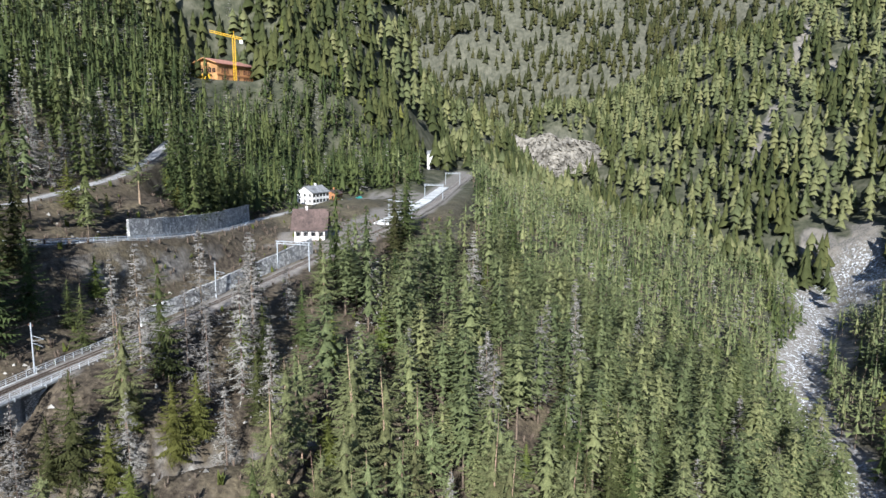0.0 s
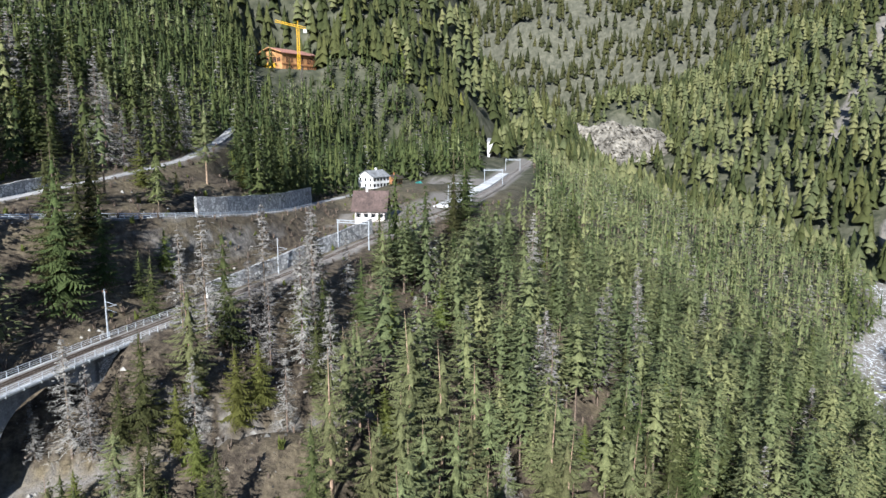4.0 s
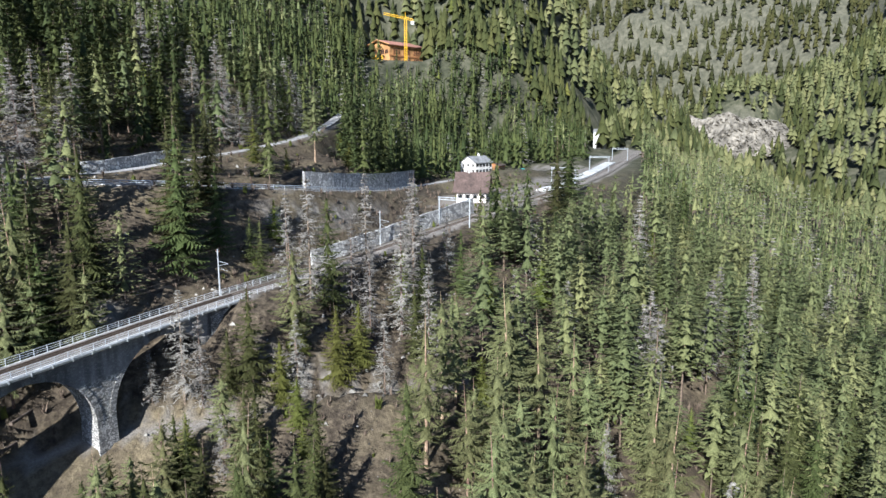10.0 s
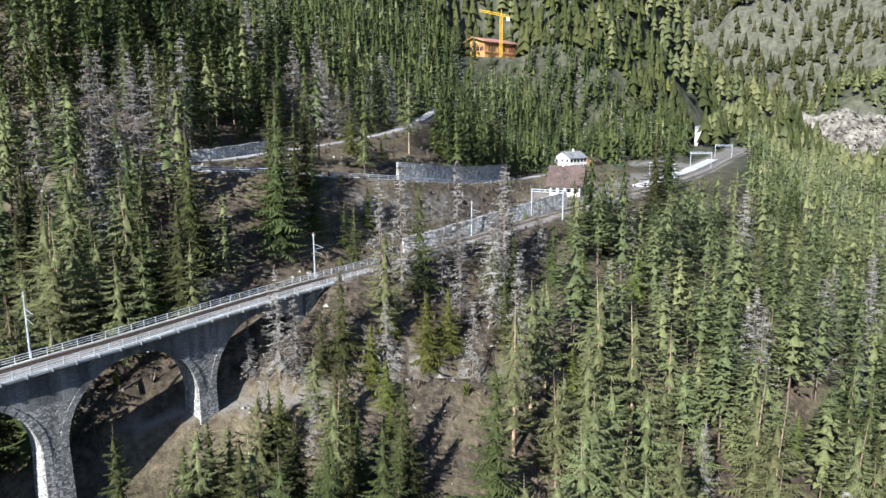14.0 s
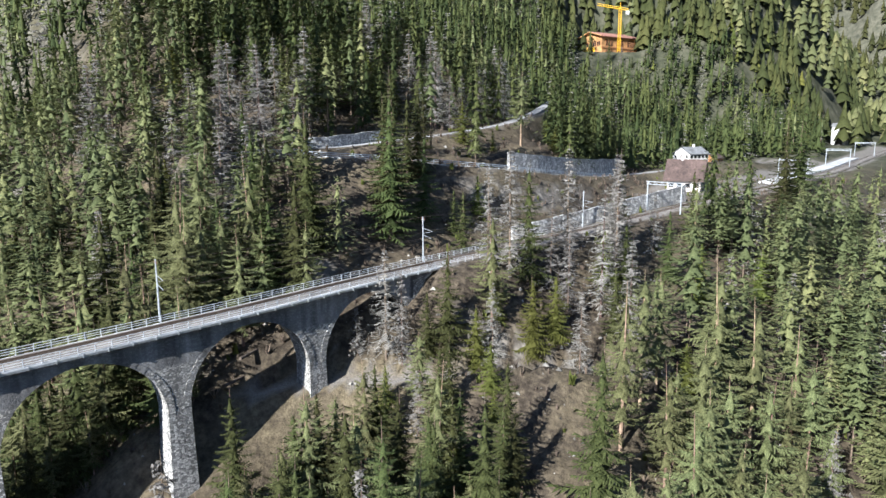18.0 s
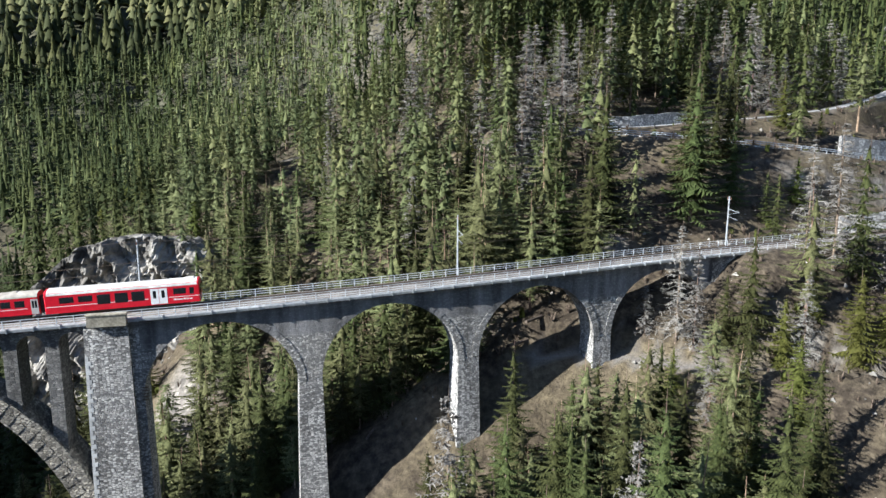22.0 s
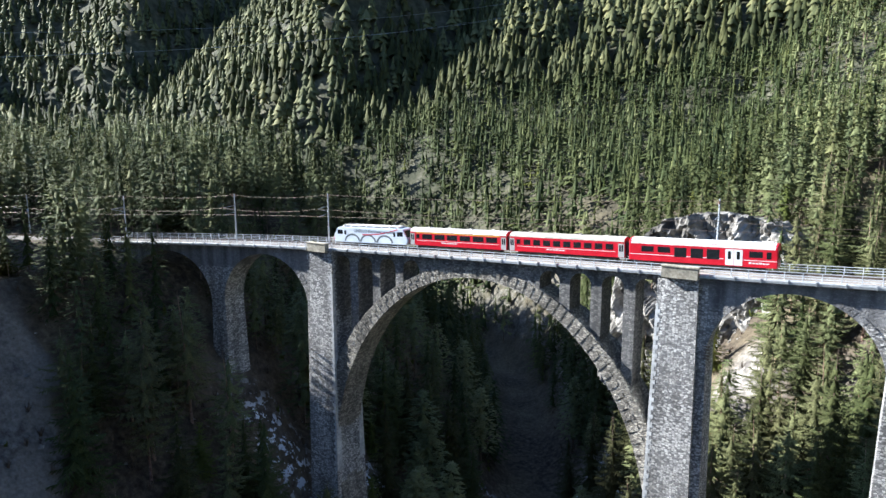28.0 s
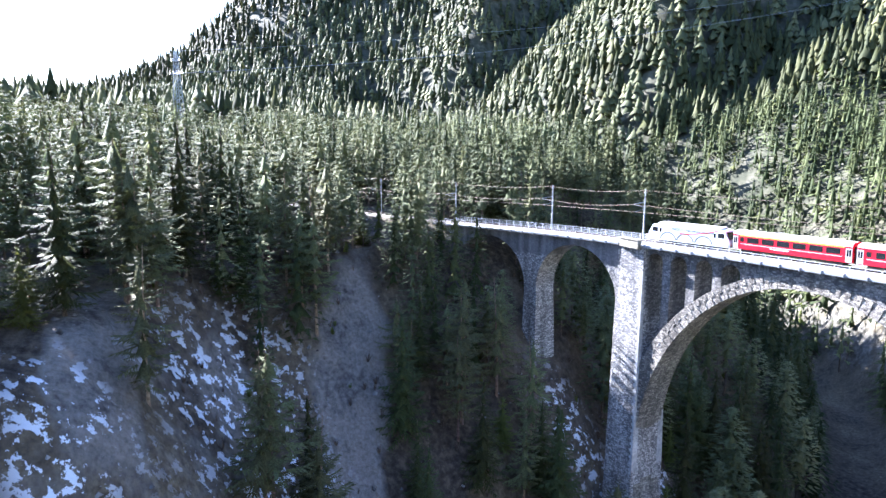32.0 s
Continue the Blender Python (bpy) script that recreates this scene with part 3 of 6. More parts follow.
# the two great piers: a body as thick as the walls, and a buttress on each face up to the refuges
for s in (1, -1):
    x0, x1 = (28.0, 33.2) if s > 0 else (-33.9, -29.0)
    z = float(deck_z((x0 + x1) / 2))
    g = float(ground((x0 + x1) / 2, 0)) - 6
    w0, w1 = (x0, 34.4) if s > 0 else (-35.2, x1)
    pier("great_pier", w0, w1, z - 0.02, g, HALF - 0.01, 0.012)
    for f in (-1, 1):
        bm = bmesh.new()
        rows = []
        for q in np.linspace(z - 0.05, g, 10):
            k = (z - q) * 0.014
            rows.append([bm.verts.new(p) for p in ((x0 - k, f * (HALF + 0.75 + k * 1.6), q), (x1 + k, f * (HALF + 0.75 + k * 1.6), q), (x1 + k, f * 1.5, q), (x0 - k, f * 1.5, q))])
        for a, b in zip(rows[:-1], rows[1:]):
            for i in range(4):
                bm.faces.new((a[i], a[(i + 1) % 4], b[(i + 1) % 4], b[i]))
        bm.faces.new(rows[0]), bm.faces.new(rows[-1])
        bend(part("buttress", bm, STONE, viaduct, "rubble stone buttress with one corner coloured as sunlit"))
        # pale blocks paint the bright line of a sunlit corner
        bm = bmesh.new()
        for i in range(60):
            q = z - 4.0 - i * 0.62
            if q > g + 2:
                k = (z - q) * 0.014
                e = 0.62 if i % 2 else 0.34
                xx = x0 - k if s > 0 else x1 + k
                xa, xb = (xx - 0.03, xx + e) if s > 0 else (xx - e, xx + 0.03)
                box(bm, xa, xb, f * (HALF + 0.3), f * (HALF + 0.79 + k * 1.6), q - 0.58, q)
        tagged(bend(part("corner_masonry", bm, CONCRETE, viaduct, "corner stones coloured pale as a sunlit edge")), kind="stuff")

# the great arch: an ellipse of stone, with open spandrels of small arches on both haunches
AX, AZ, AB = 28.5, 48.0, 36.0


def on_arch(a, e):
    return (AX + e) * math.cos(a) - 0.3, AZ + (AB + e * 0.95) * math.sin(a)


bm = bmesh.new()
angles = np.linspace(-0.35, math.pi + 0.35, 91)
rows = []
for a in angles:
    e = 1.9 + 1.5 * math.cos(a) ** 2
    w = HALF + 0.9 * math.cos(a) ** 2
    (xi, zi), (xo, zo) = on_arch(a, 0), on_arch(a, e)
    rows.append([bm.verts.new(p) for p in ((xi, -w, zi), (xo, -w, zo), (xo, w, zo), (xi, w, zi))])
for a, b in zip(rows[:-1], rows[1:]):
    for i in range(4):
        bm.faces.new((a[i], a[(i + 1) % 4], b[(i + 1) % 4], b[i]))
bm.faces.new(rows[0]), bm.faces.new(rows[-1][::-1])
bend(part("great_arch", bm, STONE_RING, viaduct, "great arch barrel of rubble stone"))
far_side = bmesh.new()
n = 150
for s in (-1, 1):
    for i in range(n):
        a, c = (-0.2 + (math.pi + 0.4) * (i + k) / n for k in (0.04, 0.96))
        e = (1.9 + 1.5 * math.cos(a) ** 2) * (1.0 + 0.03 * math.sin(i * 7.7))
        w = HALF + 0.9 * math.cos(a) ** 2
        mid = e * (0.42 + 0.16 * (i % 2))
        for lo, hi in ((0.0, mid - 0.03), (mid + 0.03, e)):
            bm = bmesh.new() if s < 0 else far_side
            prism(bm, [on_arch(t, k) for t, k in ((a, lo), (c, lo), (c, hi), (a, hi))], s * (w - 0.2), s * (w + 0.05 + 0.05 * math.sin(i * 3.1 + lo)))
            if s < 0:
                bend(part("voussoir", bm, STONE_RING, viaduct))
tagged(bend(part("voussoirs", far_side, STONE_RING, viaduct, "rough arch stones, lighter than the wall")), kind="stuff")


def arch_top(x):
    a = math.acos(max(-1, min(1, (x + 0.3) / (AX + 2.4))))
    return on_arch(a, 1.9 + 1.5 * math.cos(a) ** 2)[1] - 0.4


OPEN = [(24.8, 27.95), (20.0, 23.2), (15.2, 18.4), (10.4, 13.6)]
spans = sorted(OPEN + [(-b - 0.9, -a - 0.9) for a, b in OPEN])
edges = [-28.95] + [x for p in spans for x in p] + [28.0]
for i in range(0, len(edges), 2):
    x0, x1 = edges[i], edges[i + 1]
    if x1 - x0 < 0.1:
        continue
    xs = np.linspace(x0, x1, max(2, int((x1 - x0) / 1.5) + 1))
    line = [(float(x), float(deck_z(x)) - 0.01) for x in xs] + [(float(x), min(float(deck_z(x)) - 0.3, arch_top(float(x)))) for x in xs[::-1]]
    bm = bmesh.new()
    prism(bm, line, -HALF + 0.15, HALF - 0.15)
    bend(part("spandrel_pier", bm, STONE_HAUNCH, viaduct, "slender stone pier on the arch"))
for x0, x1 in spans:
    c, r = (x0 + x1) / 2, (x1 - x0) / 2
    z = float(deck_z(c)) - 0.75 - r
    arc = [(c + r * math.cos(a), z + r * math.sin(a)) for a in np.linspace(0, math.pi, 13)]
    bm = bmesh.new()
    prism(bm, [(x0 - 0.01, float(deck_z(x0)) - 0.02)] + arc[::-1] + [(x1 + 0.01, float(deck_z(x1)) - 0.02)], -HALF + 0.17, HALF - 0.17)
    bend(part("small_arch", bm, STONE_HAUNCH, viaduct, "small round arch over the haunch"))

# deck: slab with an edge beam, ballast, railings, refuges
X0, X1 = -110, 150
xs = np.linspace(X0, X1, 131)


def ribbon(name, profile, mat, parent, label="", a=X0, b=X1, step=2.0):
    """A closed profile (across, above the slab's underside) drawn along the track."""
    xr = np.linspace(a, b, max(2, int((b - a) / step) + 1))
    verts, faces, n = [], [], len(profile)
    for x in xr:
        verts += [(x, track_y(x) + p, deck_z(x) + q) for p, q in profile]
    for i in range(len(xr) - 1):
        for k in range(n):
            j = (k + 1) % n
            faces.append((i * n + k, i * n + j, (i + 1) * n + j, (i + 1) * n + k))
    faces += [tuple(range(n))[::-1], tuple(range((len(xr) - 1) * n, len(xr) * n))]
    return link_mesh(name, [tuple(map(float, v)) for v in verts], faces, mat, parent, label)


ribbon("deck_slab", [(-2.95, 0.05), (-2.95, 0.5), (-2.25, 0.5), (-2.25, 0.42), (2.25, 0.42), (2.25, 0.5), (2.95, 0.5), (2.95, 0.05), (2.2, 0), (-2.2, 0)], CONCRETE, viaduct, "pale concrete deck slab with walkways", -84, 131)
ribbon("ballast", [(-2.2, 0.43), (-1.7, 0.8), (1.7, 0.8), (2.2, 0.43)], BALLAST, viaduct, "grey-brown ballast bed", -84, 131)

# ---- track: rails, sleepers, railings, refuges ----
railway = new("railway_track")
tagged(railway, "single metre-gauge railway track on ballast with wooden sleepers", "track", kind="structure")
for s in (-1, 1):
    for name, c, w, lab in (("rail", 0.535, 0.035, "running rail"), ("guard_rail", 0.32, 0.03, "inner guard rail")):
        a, b = (-230, 640) if name == "rail" else (-84, 131)
        p = sorted((s * c - w, s * c + w))
        ribbon(name, [(p[0], 0.84), (p[0], 1.0), (p[1], 1.0), (p[1], 0.84)], RUST, railway, lab, a, b, 2.5)
ribbon("ballast_bed", [(-2.4, 0.3), (-1.5, 0.8), (1.5, 0.8), (2.4, 0.3)], BALLAST, railway, "", 131.02, 640, 3)
ribbon("ballast_bed", [(-2.4, 0.3), (-1.5, 0.8), (1.5, 0.8), (2.4, 0.3)], BALLAST, railway, "", -230, -84.02, 3)
verts, faces = [], []
for i, x in enumerate(np.arange(-200, 330, 0.68)):
    y, z, n = float(track_y(x)), float(deck_z(x)), len(verts)
    verts += [(x + a, y + b, z + c) for a in (-0.12, 0.12) for b in (-0.9, 0.9) for c in (0.7, 0.85)]
    faces += [(n, n + 1, n + 3, n + 2), (n + 4, n + 6, n + 7, n + 5), (n, n + 4, n + 5, n + 1), (n + 2, n + 3, n + 7, n + 6), (n + 1, n + 5, n + 7, n + 3)]
tagged(link_mesh("sleepers", verts, faces, SLEEPER, railway, "dark wooden sleepers"), kind="stuff")

for s in (-1, 1):
    railing = new("railing")
    tagged(railing, "slim pale steel railing along the viaduct's walkway", "railing", group="viaduct railings")
    for h in (0.85, 1.15, 1.5):
        ribbon("rail_bar", [(s * 2.86 - 0.035, h), (s * 2.86 - 0.035, h + 0.07), (s * 2.86 + 0.035, h + 0.07), (s * 2.86 + 0.035, h)], RAILING, railing, "", -84, 150, 2)
    first = None
    for x in np.arange(-83, 150, 2.0):
        if first is None:
            bm = bmesh.new()
            box(bm, -0.05, 0.05, -0.05, 0.05, -0.35, 1.12, 0.01)
            first = part("post", bm, RAILING, railing)
            first.matrix_basis = pose(float(x), float(track_y(x)) + s * 2.86, float(deck_z(x)) + 0.45)
        else:
            same("post", first, railing, pose(float(x), float(track_y(x)) + s * 2.86, float(deck_z(x)) + 0.45))
    # brackets and a cable duct under the slab's edge
    duct = new("cable_duct")
    tagged(duct, "pale steel cable duct on brackets below the deck's edge", "duct", group="cable ducts")
    ribbon("duct", [(s * 3.12 - 0.13, 0.12), (s * 3.12 - 0.13, 0.42), (s * 3.12 + 0.13, 0.42), (s * 3.12 + 0.13, 0.12)], STEEL, duct, "", -84, 131, 2)
    first = None
    for x in np.arange(-82.5, 130, 3.0):
        if first is None:
            bm = bmesh.new()
            box(bm, -0.04, 0.04, -0.42, 0.2, -0.5, 0.02)
            first = part("bracket", bm, STEEL, duct)
            first.matrix_basis = pose(float(x), float(track_y(x)) + s * 2.98, float(deck_z(x)) + 0.55)
        else:
            same("bracket", first, duct, pose(float(x), float(track_y(x)) + s * 2.98, float(deck_z(x)) + 0.55))

REFUGE = material("mossy_parapet_stone", (0.22, 0.2, 0.15), (0.42, 0.39, 0.31), 3, 0.9, 0.02, big=5)
for x0, x1 in ((28.6, 33.2), (-33.9, -29.6)):
    for s in (-1, 1):
        xc, z = (x0 + x1) / 2, float(deck_z((x0 + x1) / 2))
        r = new("refuge_parapet")
        r.matrix_basis = pose(xc, float(track_y(xc)) + s * 3.35, z)
        tagged(r, "low stone parapet of a refuge over a great pier", "parapet", group="refuge parapets")
        bm = bmesh.new()
        box(bm, x0 - xc, x1 - xc, -0.45, 0.45, -0.1, 1.35, 0.04)
        part("wall", bm, REFUGE, r)
        bm = bmesh.new()
        box(bm, x0 - xc - 0.1, x1 - xc + 0.1, -0.55, 0.55, 1.352, 1.55, 0.04)
        part("coping", bm, REFUGE, r, "thick coping slab")

# inspection rungs beside the first east arch
ladder = new("inspection_rungs")
tagged(ladder, "short row of dark iron rungs on a pier", "rungs")
for i in range(5):
    bm = bmesh.new()
    box(bm, 34.2, 35.0, float(track_y(34.5)) - 2.62, float(track_y(34.5)) - 2.3, 77.3 + i * 0.42, 77.38 + i * 0.42)
    part("rung", bm, RUST, ladder)

# ---- overhead line ----
POLE = material("galvanised_pole", (0.30, 0.33, 0.36), (0.5, 0.53, 0.56), 2.5, 0.5, metal=0.3)
CERAMIC = material("brown_insulator", (0.12, 0.06, 0.04), (0.2, 0.1, 0.07), 4, 0.3)
mast = new("catenary_mast")
tagged(mast, "grey steel overhead-line mast with bracket arms", "mast", group="overhead-line masts")
bm = bmesh.new()
rod(bm, (0, 0, -1.0), (0, 0, 9.2), 0.17, 0.11, 8)
part("pole", bm, POLE, mast)
bm = bmesh.new()
rod(bm, (0, 0, 6.9), (0, -2.9, 6.6), 0.05), rod(bm, (0, 0, 5.9), (0, -2.9, 6.6), 0.04), rod(bm, (0, 0, 5.6), (0, -2.6, 5.2), 0.035)
part("bracket_arm", bm, POLE, mast)
bm = bmesh.new()
rod(bm, (0, 0.5, 8.6), (0, -0.5, 8.6), 0.05)
part("cross_arm", bm, POLE, mast)
for y in (-0.45, 0.45):
    bm = bmesh.new()
    rod(bm, (0, y, 8.6), (0, y, 9.0), 0.09, 0.05)
    part("insulator", bm, CERAMIC, mast)
MASTS = [(131, 1, 0), (34, 1, 0), (79, 1, 0), (-34.7, 1, 0), (-57, 1, 0), (-84, 1, 0), (-108, 1, 0), (182, 1, 0), (-135, 1, 0)]
for i, (x, s, t) in enumerate(MASTS):
    y = float(track_y(x)) + 3.25 * s
    on_deck = -79 < x < 125
    z = float(deck_z(x)) + (0.5 if on_deck else 0.2)
    if i:
        copy_thing(mast, pose(x, y, z, 0, 0, 0))
    else:
        mast.matrix_basis = pose(x, y, z)
wires = new("overhead_line")
tagged(wires, "thin overhead contact wire and its carrying cable", "overhead wire")
order = sorted(m[0] for m in MASTS)
for name, h, sag, r in (("contact_wire", 5.25, 0.0, 0.022), ("carrying_cable", 6.6, 0.7, 0.022), ("feeder_cable", 9.0, 0.6, 0.022)):
    for a, b in zip(order[:-1], order[1:]):
        pts = []
        for t in np.linspace(0, 1, 6):
            x = a + (b - a) * t
            pts.append((x, float(track_y(x)) + (0.35 if h < 8 else 2.8), float(deck_z(x)) + 0.5 + h - sag * 4 * t * (1 - t)))
        ring = [(0, r), (r, 0), (0, -r), (-r, 0)]
        verts = [(p[0], p[1] + u, p[2] + v) for p in pts for u, v in ring]
        faces = [(4 * i + k, 4 * i + (k + 1) % 4, 4 * i + 4 + (k + 1) % 4, 4 * i + 4 + k) for i in range(len(pts) - 1) for k in range(4)]
        link_mesh(name, verts, faces, RUST, wires)

# gantries at the station throat
gantry = new("catenary_gantry")
tagged(gantry, "white steel overhead-line gantry spanning the station tracks", "gantry", group="station gantries")
bm = bmesh.new()
rod(bm, (0, -5, 0), (0, -5, 8.4), 0.2, 0.16, 8)
p = part("post", bm, POLE, gantry)
same("post", p, gantry, pose(0, 10, 0))
bm = bmesh.new()
rod(bm, (0, -5.4, 8.3), (0, 5.4, 8.3), 0.12), rod(bm, (0, -5.4, 7.6), (0, 5.4, 7.6), 0.12)
for i in range(11):
    rod(bm, (0, -5 + i, 7.6), (0, -5 + i + (0.9 if i % 2 else 0), 8.3), 0.06, None, 4)
part("lattice_beam", bm, POLE, gantry)
for i, (x, w) in enumerate(((214, 1.0), (318, 1.3), (400, 1.3), (500, 1.2))):
    m = pose(x, float(track_y(x)) + (-0.6 if i == 0 else 3), float(deck_z(x)) + 0.3, 0, 0, 4 if i == 0 else 13)
    if i:
        copy_thing(gantry, m)
    else:
        gantry.matrix_basis = m

# ---- the train ----
RED = material("train_red_paint", (0.46, 0.008, 0.02), (0.56, 0.014, 0.03), 1.2, 0.28, coords="Object")
ROOF_WHITE = material("pale_roof", (0.55, 0.53, 0.5), (0.74, 0.73, 0.7), 1.5, 0.5, coords="Object", big=3)
ROOF_GREY = material("weathered_roof", (0.34, 0.31, 0.26), (0.5, 0.47, 0.41), 1.5, 0.6, coords="Object", big=3)
GLASS = material("dark_window_glass", (0.012, 0.014, 0.016), (0.02, 0.022, 0.025), 2, 0.06, coords="Object", spec=0.8)
LOCO_WHITE = material("white_blue_loco_paint", (0.60, 0.68, 0.78), (0.74, 0.79, 0.85), 0.5, 0.3, coords="Object")
LOCO_GREY = material("grey_loco_arches", (0.10, 0.12, 0.13), (0.16, 0.18, 0.19), 1.5, 0.4, coords="Object")
DARK = material("underframe_dark", (0.02, 0.02, 0.02), (0.06, 0.055, 0.05), 4, 0.7, coords="Object")
DOOR_GREY = material("grey_door_paint", (0.34, 0.33, 0.32), (0.44, 0.43, 0.42), 2, 0.4, coords="Object")
DOOR_WHITE = material("white_door_paint", (0.66, 0.67, 0.68), (0.78, 0.79, 0.8), 2, 0.35, coords="Object")
YELLOW = material("first_class_yellow", (0.62, 0.42, 0.05), (0.72, 0.5, 0.08), 2, 0.4, coords="Object")
WHITE = material("white_lettering", (0.68, 0.68, 0.68), (0.78, 0.78, 0.78), 2, 0.4, coords="Object")
LAMP = material("headlamp_glass", (0.6, 0.6, 0.55), (0.75, 0.75, 0.7), 3, 0.1, coords="Object")


def shell(bm, length, half, floor, wall, roof, steps=10, nose=0.0):
    """A carriage body: straight sides and a shallow rounded roof, closed at both ends."""
    prof = [(-half, floor), (-half, wall)]
    for i in range(1, steps):
        a = math.pi * (1 - i / steps)
        prof.append((half * math.cos(a), wall + (roof - wall) * math.sin(a) ** 0.8))
    prof += [(half, wall), (half, floor)]
    rows = []
    for x in (-length / 2, -length / 2 + 0.12, length / 2 - 0.12, length / 2):
        k = 0.94 if abs(x) > length / 2 - 0.05 else 1.0
        rows.append([bm.verts.new((x, y * k, floor + (z - floor) * (0.985 if k < 1 else 1))) for y, z in prof])
    n = len(prof)
    for a, b in zip(rows[:-1], rows[1:]):
        for i in range(n):
            bm.faces.new((a[i], a[(i + 1) % n], b[(i + 1) % n], b[i]))
    bm.faces.new(rows[0]), bm.faces.new(rows[-1][::-1])


def roof_skin(bm, length, half, wall, roof, steps=10, lift=0.02):
    rows = []
    for x in (-length / 2 + 0.05, length / 2 - 0.05):
        row = []
        for i in range(steps + 1):
            a = math.pi * (1 - i / steps)
            row.append(bm.verts.new((x, (half + lift) * math.cos(a), wall + (roof - wall + lift) * math.sin(a) ** 0.8)))
        rows.append(row)
    for i in range(steps):
        bm.faces.new((rows[0][i], rows[0][i + 1], rows[1][i + 1], rows[1][i]))


def panel(name, x0, x1, z0, z1, half, mat, parent, label="", out=0.012, deep=0.05, sides=(-1, 1), bevel=0.0):
    for s in sides:
        bm = bmesh.new()
        y = sorted((s * (half - deep), s * (half + out)))
        box(bm, x0, x1, y[0], y[1], z0, z1, bevel)
        part(name, bm, mat, parent, label)


def bogie(parent, x, base=2.0):
    b = new("bogie", None)
    b.parent = parent
    b.matrix_basis = pose(x, 0, 0)
    bm = bmesh.new()
    box(bm, -base / 2 - 0.5, base / 2 + 0.5, -0.95, 0.95, 0.35, 0.62, 0.04)
    f = part("bogie_frame", bm, DARK, parent)
    f.matrix_basis = pose(x, 0, 0)
    for dx in (-base / 2, base / 2):
        for y in (-0.55, 0.55):
            bm = bmesh.new()
            rod(bm, (x + dx, y - 0.06, 0.37), (x + dx, y + 0.06, 0.37), 0.37, None, 18)
            part("wheel", bm, RUST, parent)
    bpy.data.objects.remove(b)


def on_track(x):
    h = 1.0
    dy = float(track_y(x + h) - track_y(x - h)) / 2
    dz = float(deck_z(x + 8) - deck_z(x - 8)) / 16
    return pose(x, float(track_y(x)), float(deck_z(x)) + 1.0, 0, -math.degrees(math.atan(dz)), math.degrees(math.atan(dy)))


def bars(parent, x0, x1, z, h, half, mat=WHITE, n=6):
    """Writing too small to read, as a row of plain bars."""
    w = (x1 - x0) / n
    bm = bmesh.new()
    for s in (-1, 1):
        for i in range(n):
            y = sorted((s * half, s * (half + 0.015)))
            box(bm, x0 + i * w, x0 + (i + 0.8) * w, y[0], y[1], z, z + h * (1.0 if i % 3 == 0 else 0.75))
    part("lettering", bm, mat, parent, "white lettering too small to read")


def coach(x, label, windows, first_class, roof_mat, doors_at=(-8.5, 8.5)):
    c = new("passenger_coach")
    c.matrix_basis = on_track(x)
    tagged(c, label, "railway coach", group="train vehicles")
    L, half, floor, wall, roof = 17.9, 1.33, 0.75, 2.95, 3.5
    bm = bmesh.new()
    shell(bm, L, half, floor, wall, roof)
    part("body", bm, RED, c, "glossy red coach body")
    bm = bmesh.new()
    roof_skin(bm, L, half, wall, roof)
    part("roof", bm, roof_mat, c, "pale weathered roof")
    a, b = doors_at[0] + 1.6, doors_at[1] - 1.0
    pitch = (b - a) / windows
    for i in range(windows):
        w0 = a + i * pitch + 0.35
        panel("window", w0, a + (i + 1) * pitch - 0.1, 1.75, 2.6, half, GLASS, c, out=0.008, bevel=0.03)
    panel("window", doors_at[0] + 0.75, doors_at[0] + 1.4, 1.85, 2.55, half, GLASS, c, out=0.008)
    for d in doors_at:
        panel("door", d - 0.42, d + 0.42, 0.8, 2.7, half, DOOR_GREY, c, "grey coach door", 0.015)
        panel("door_window", d - 0.28, d - 0.05, 1.6, 2.5, half, GLASS, c, out=0.022)
        panel("door_window", d + 0.05, d + 0.28, 1.6, 2.5, half, GLASS, c, out=0.022)
    panel("stripe", -L / 2 + 1.3, L / 2 - 1.3, 1.5, 1.57, half, WHITE, c, "thin pale line", 0.006)
    if first_class:
        panel("class_band", -L / 2 + 1.2, L / 2 - 1.0, 2.74, 2.86, half, YELLOW, c, "yellow first-class band", 0.006)
    bars(c, -2.8, 0.2, 1.18, 0.2, half)
    bm = bmesh.new()
    box(bm, -5.2, 5.2, -0.9, 0.9, 0.38, 0.8, 0.05)
    part("underframe", bm, DARK, c)
    for e in (-1, 1):
        bogie(c, e * 6.2)
        bm = bmesh.new()
        box(bm, e * (L / 2 + 0.16) - 0.18, e * (L / 2 + 0.16) + 0.18, -0.7, 0.7, 0.85, 2.9, 0.05)
        part("gangway_bellows", bm, DARK, c, "black rubber gangway")
        for y in (-0.55, 0.55):
            bm = bmesh.new()
            rod(bm, (e * (L / 2 - 0.1), y, 0.72), (e * (L / 2 + 0.3), y, 0.72), 0.09)
            part("buffer", bm, DARK, c)
    for i in range(4):
        bm = bmesh.new()
        box(bm, -6 + i * 4 - 0.3, -6 + i * 4 + 0.3, -0.3, 0.3, 3.42, 3.62, 0.04)
        part("roof_vent", bm, roof_mat, c)
    return c


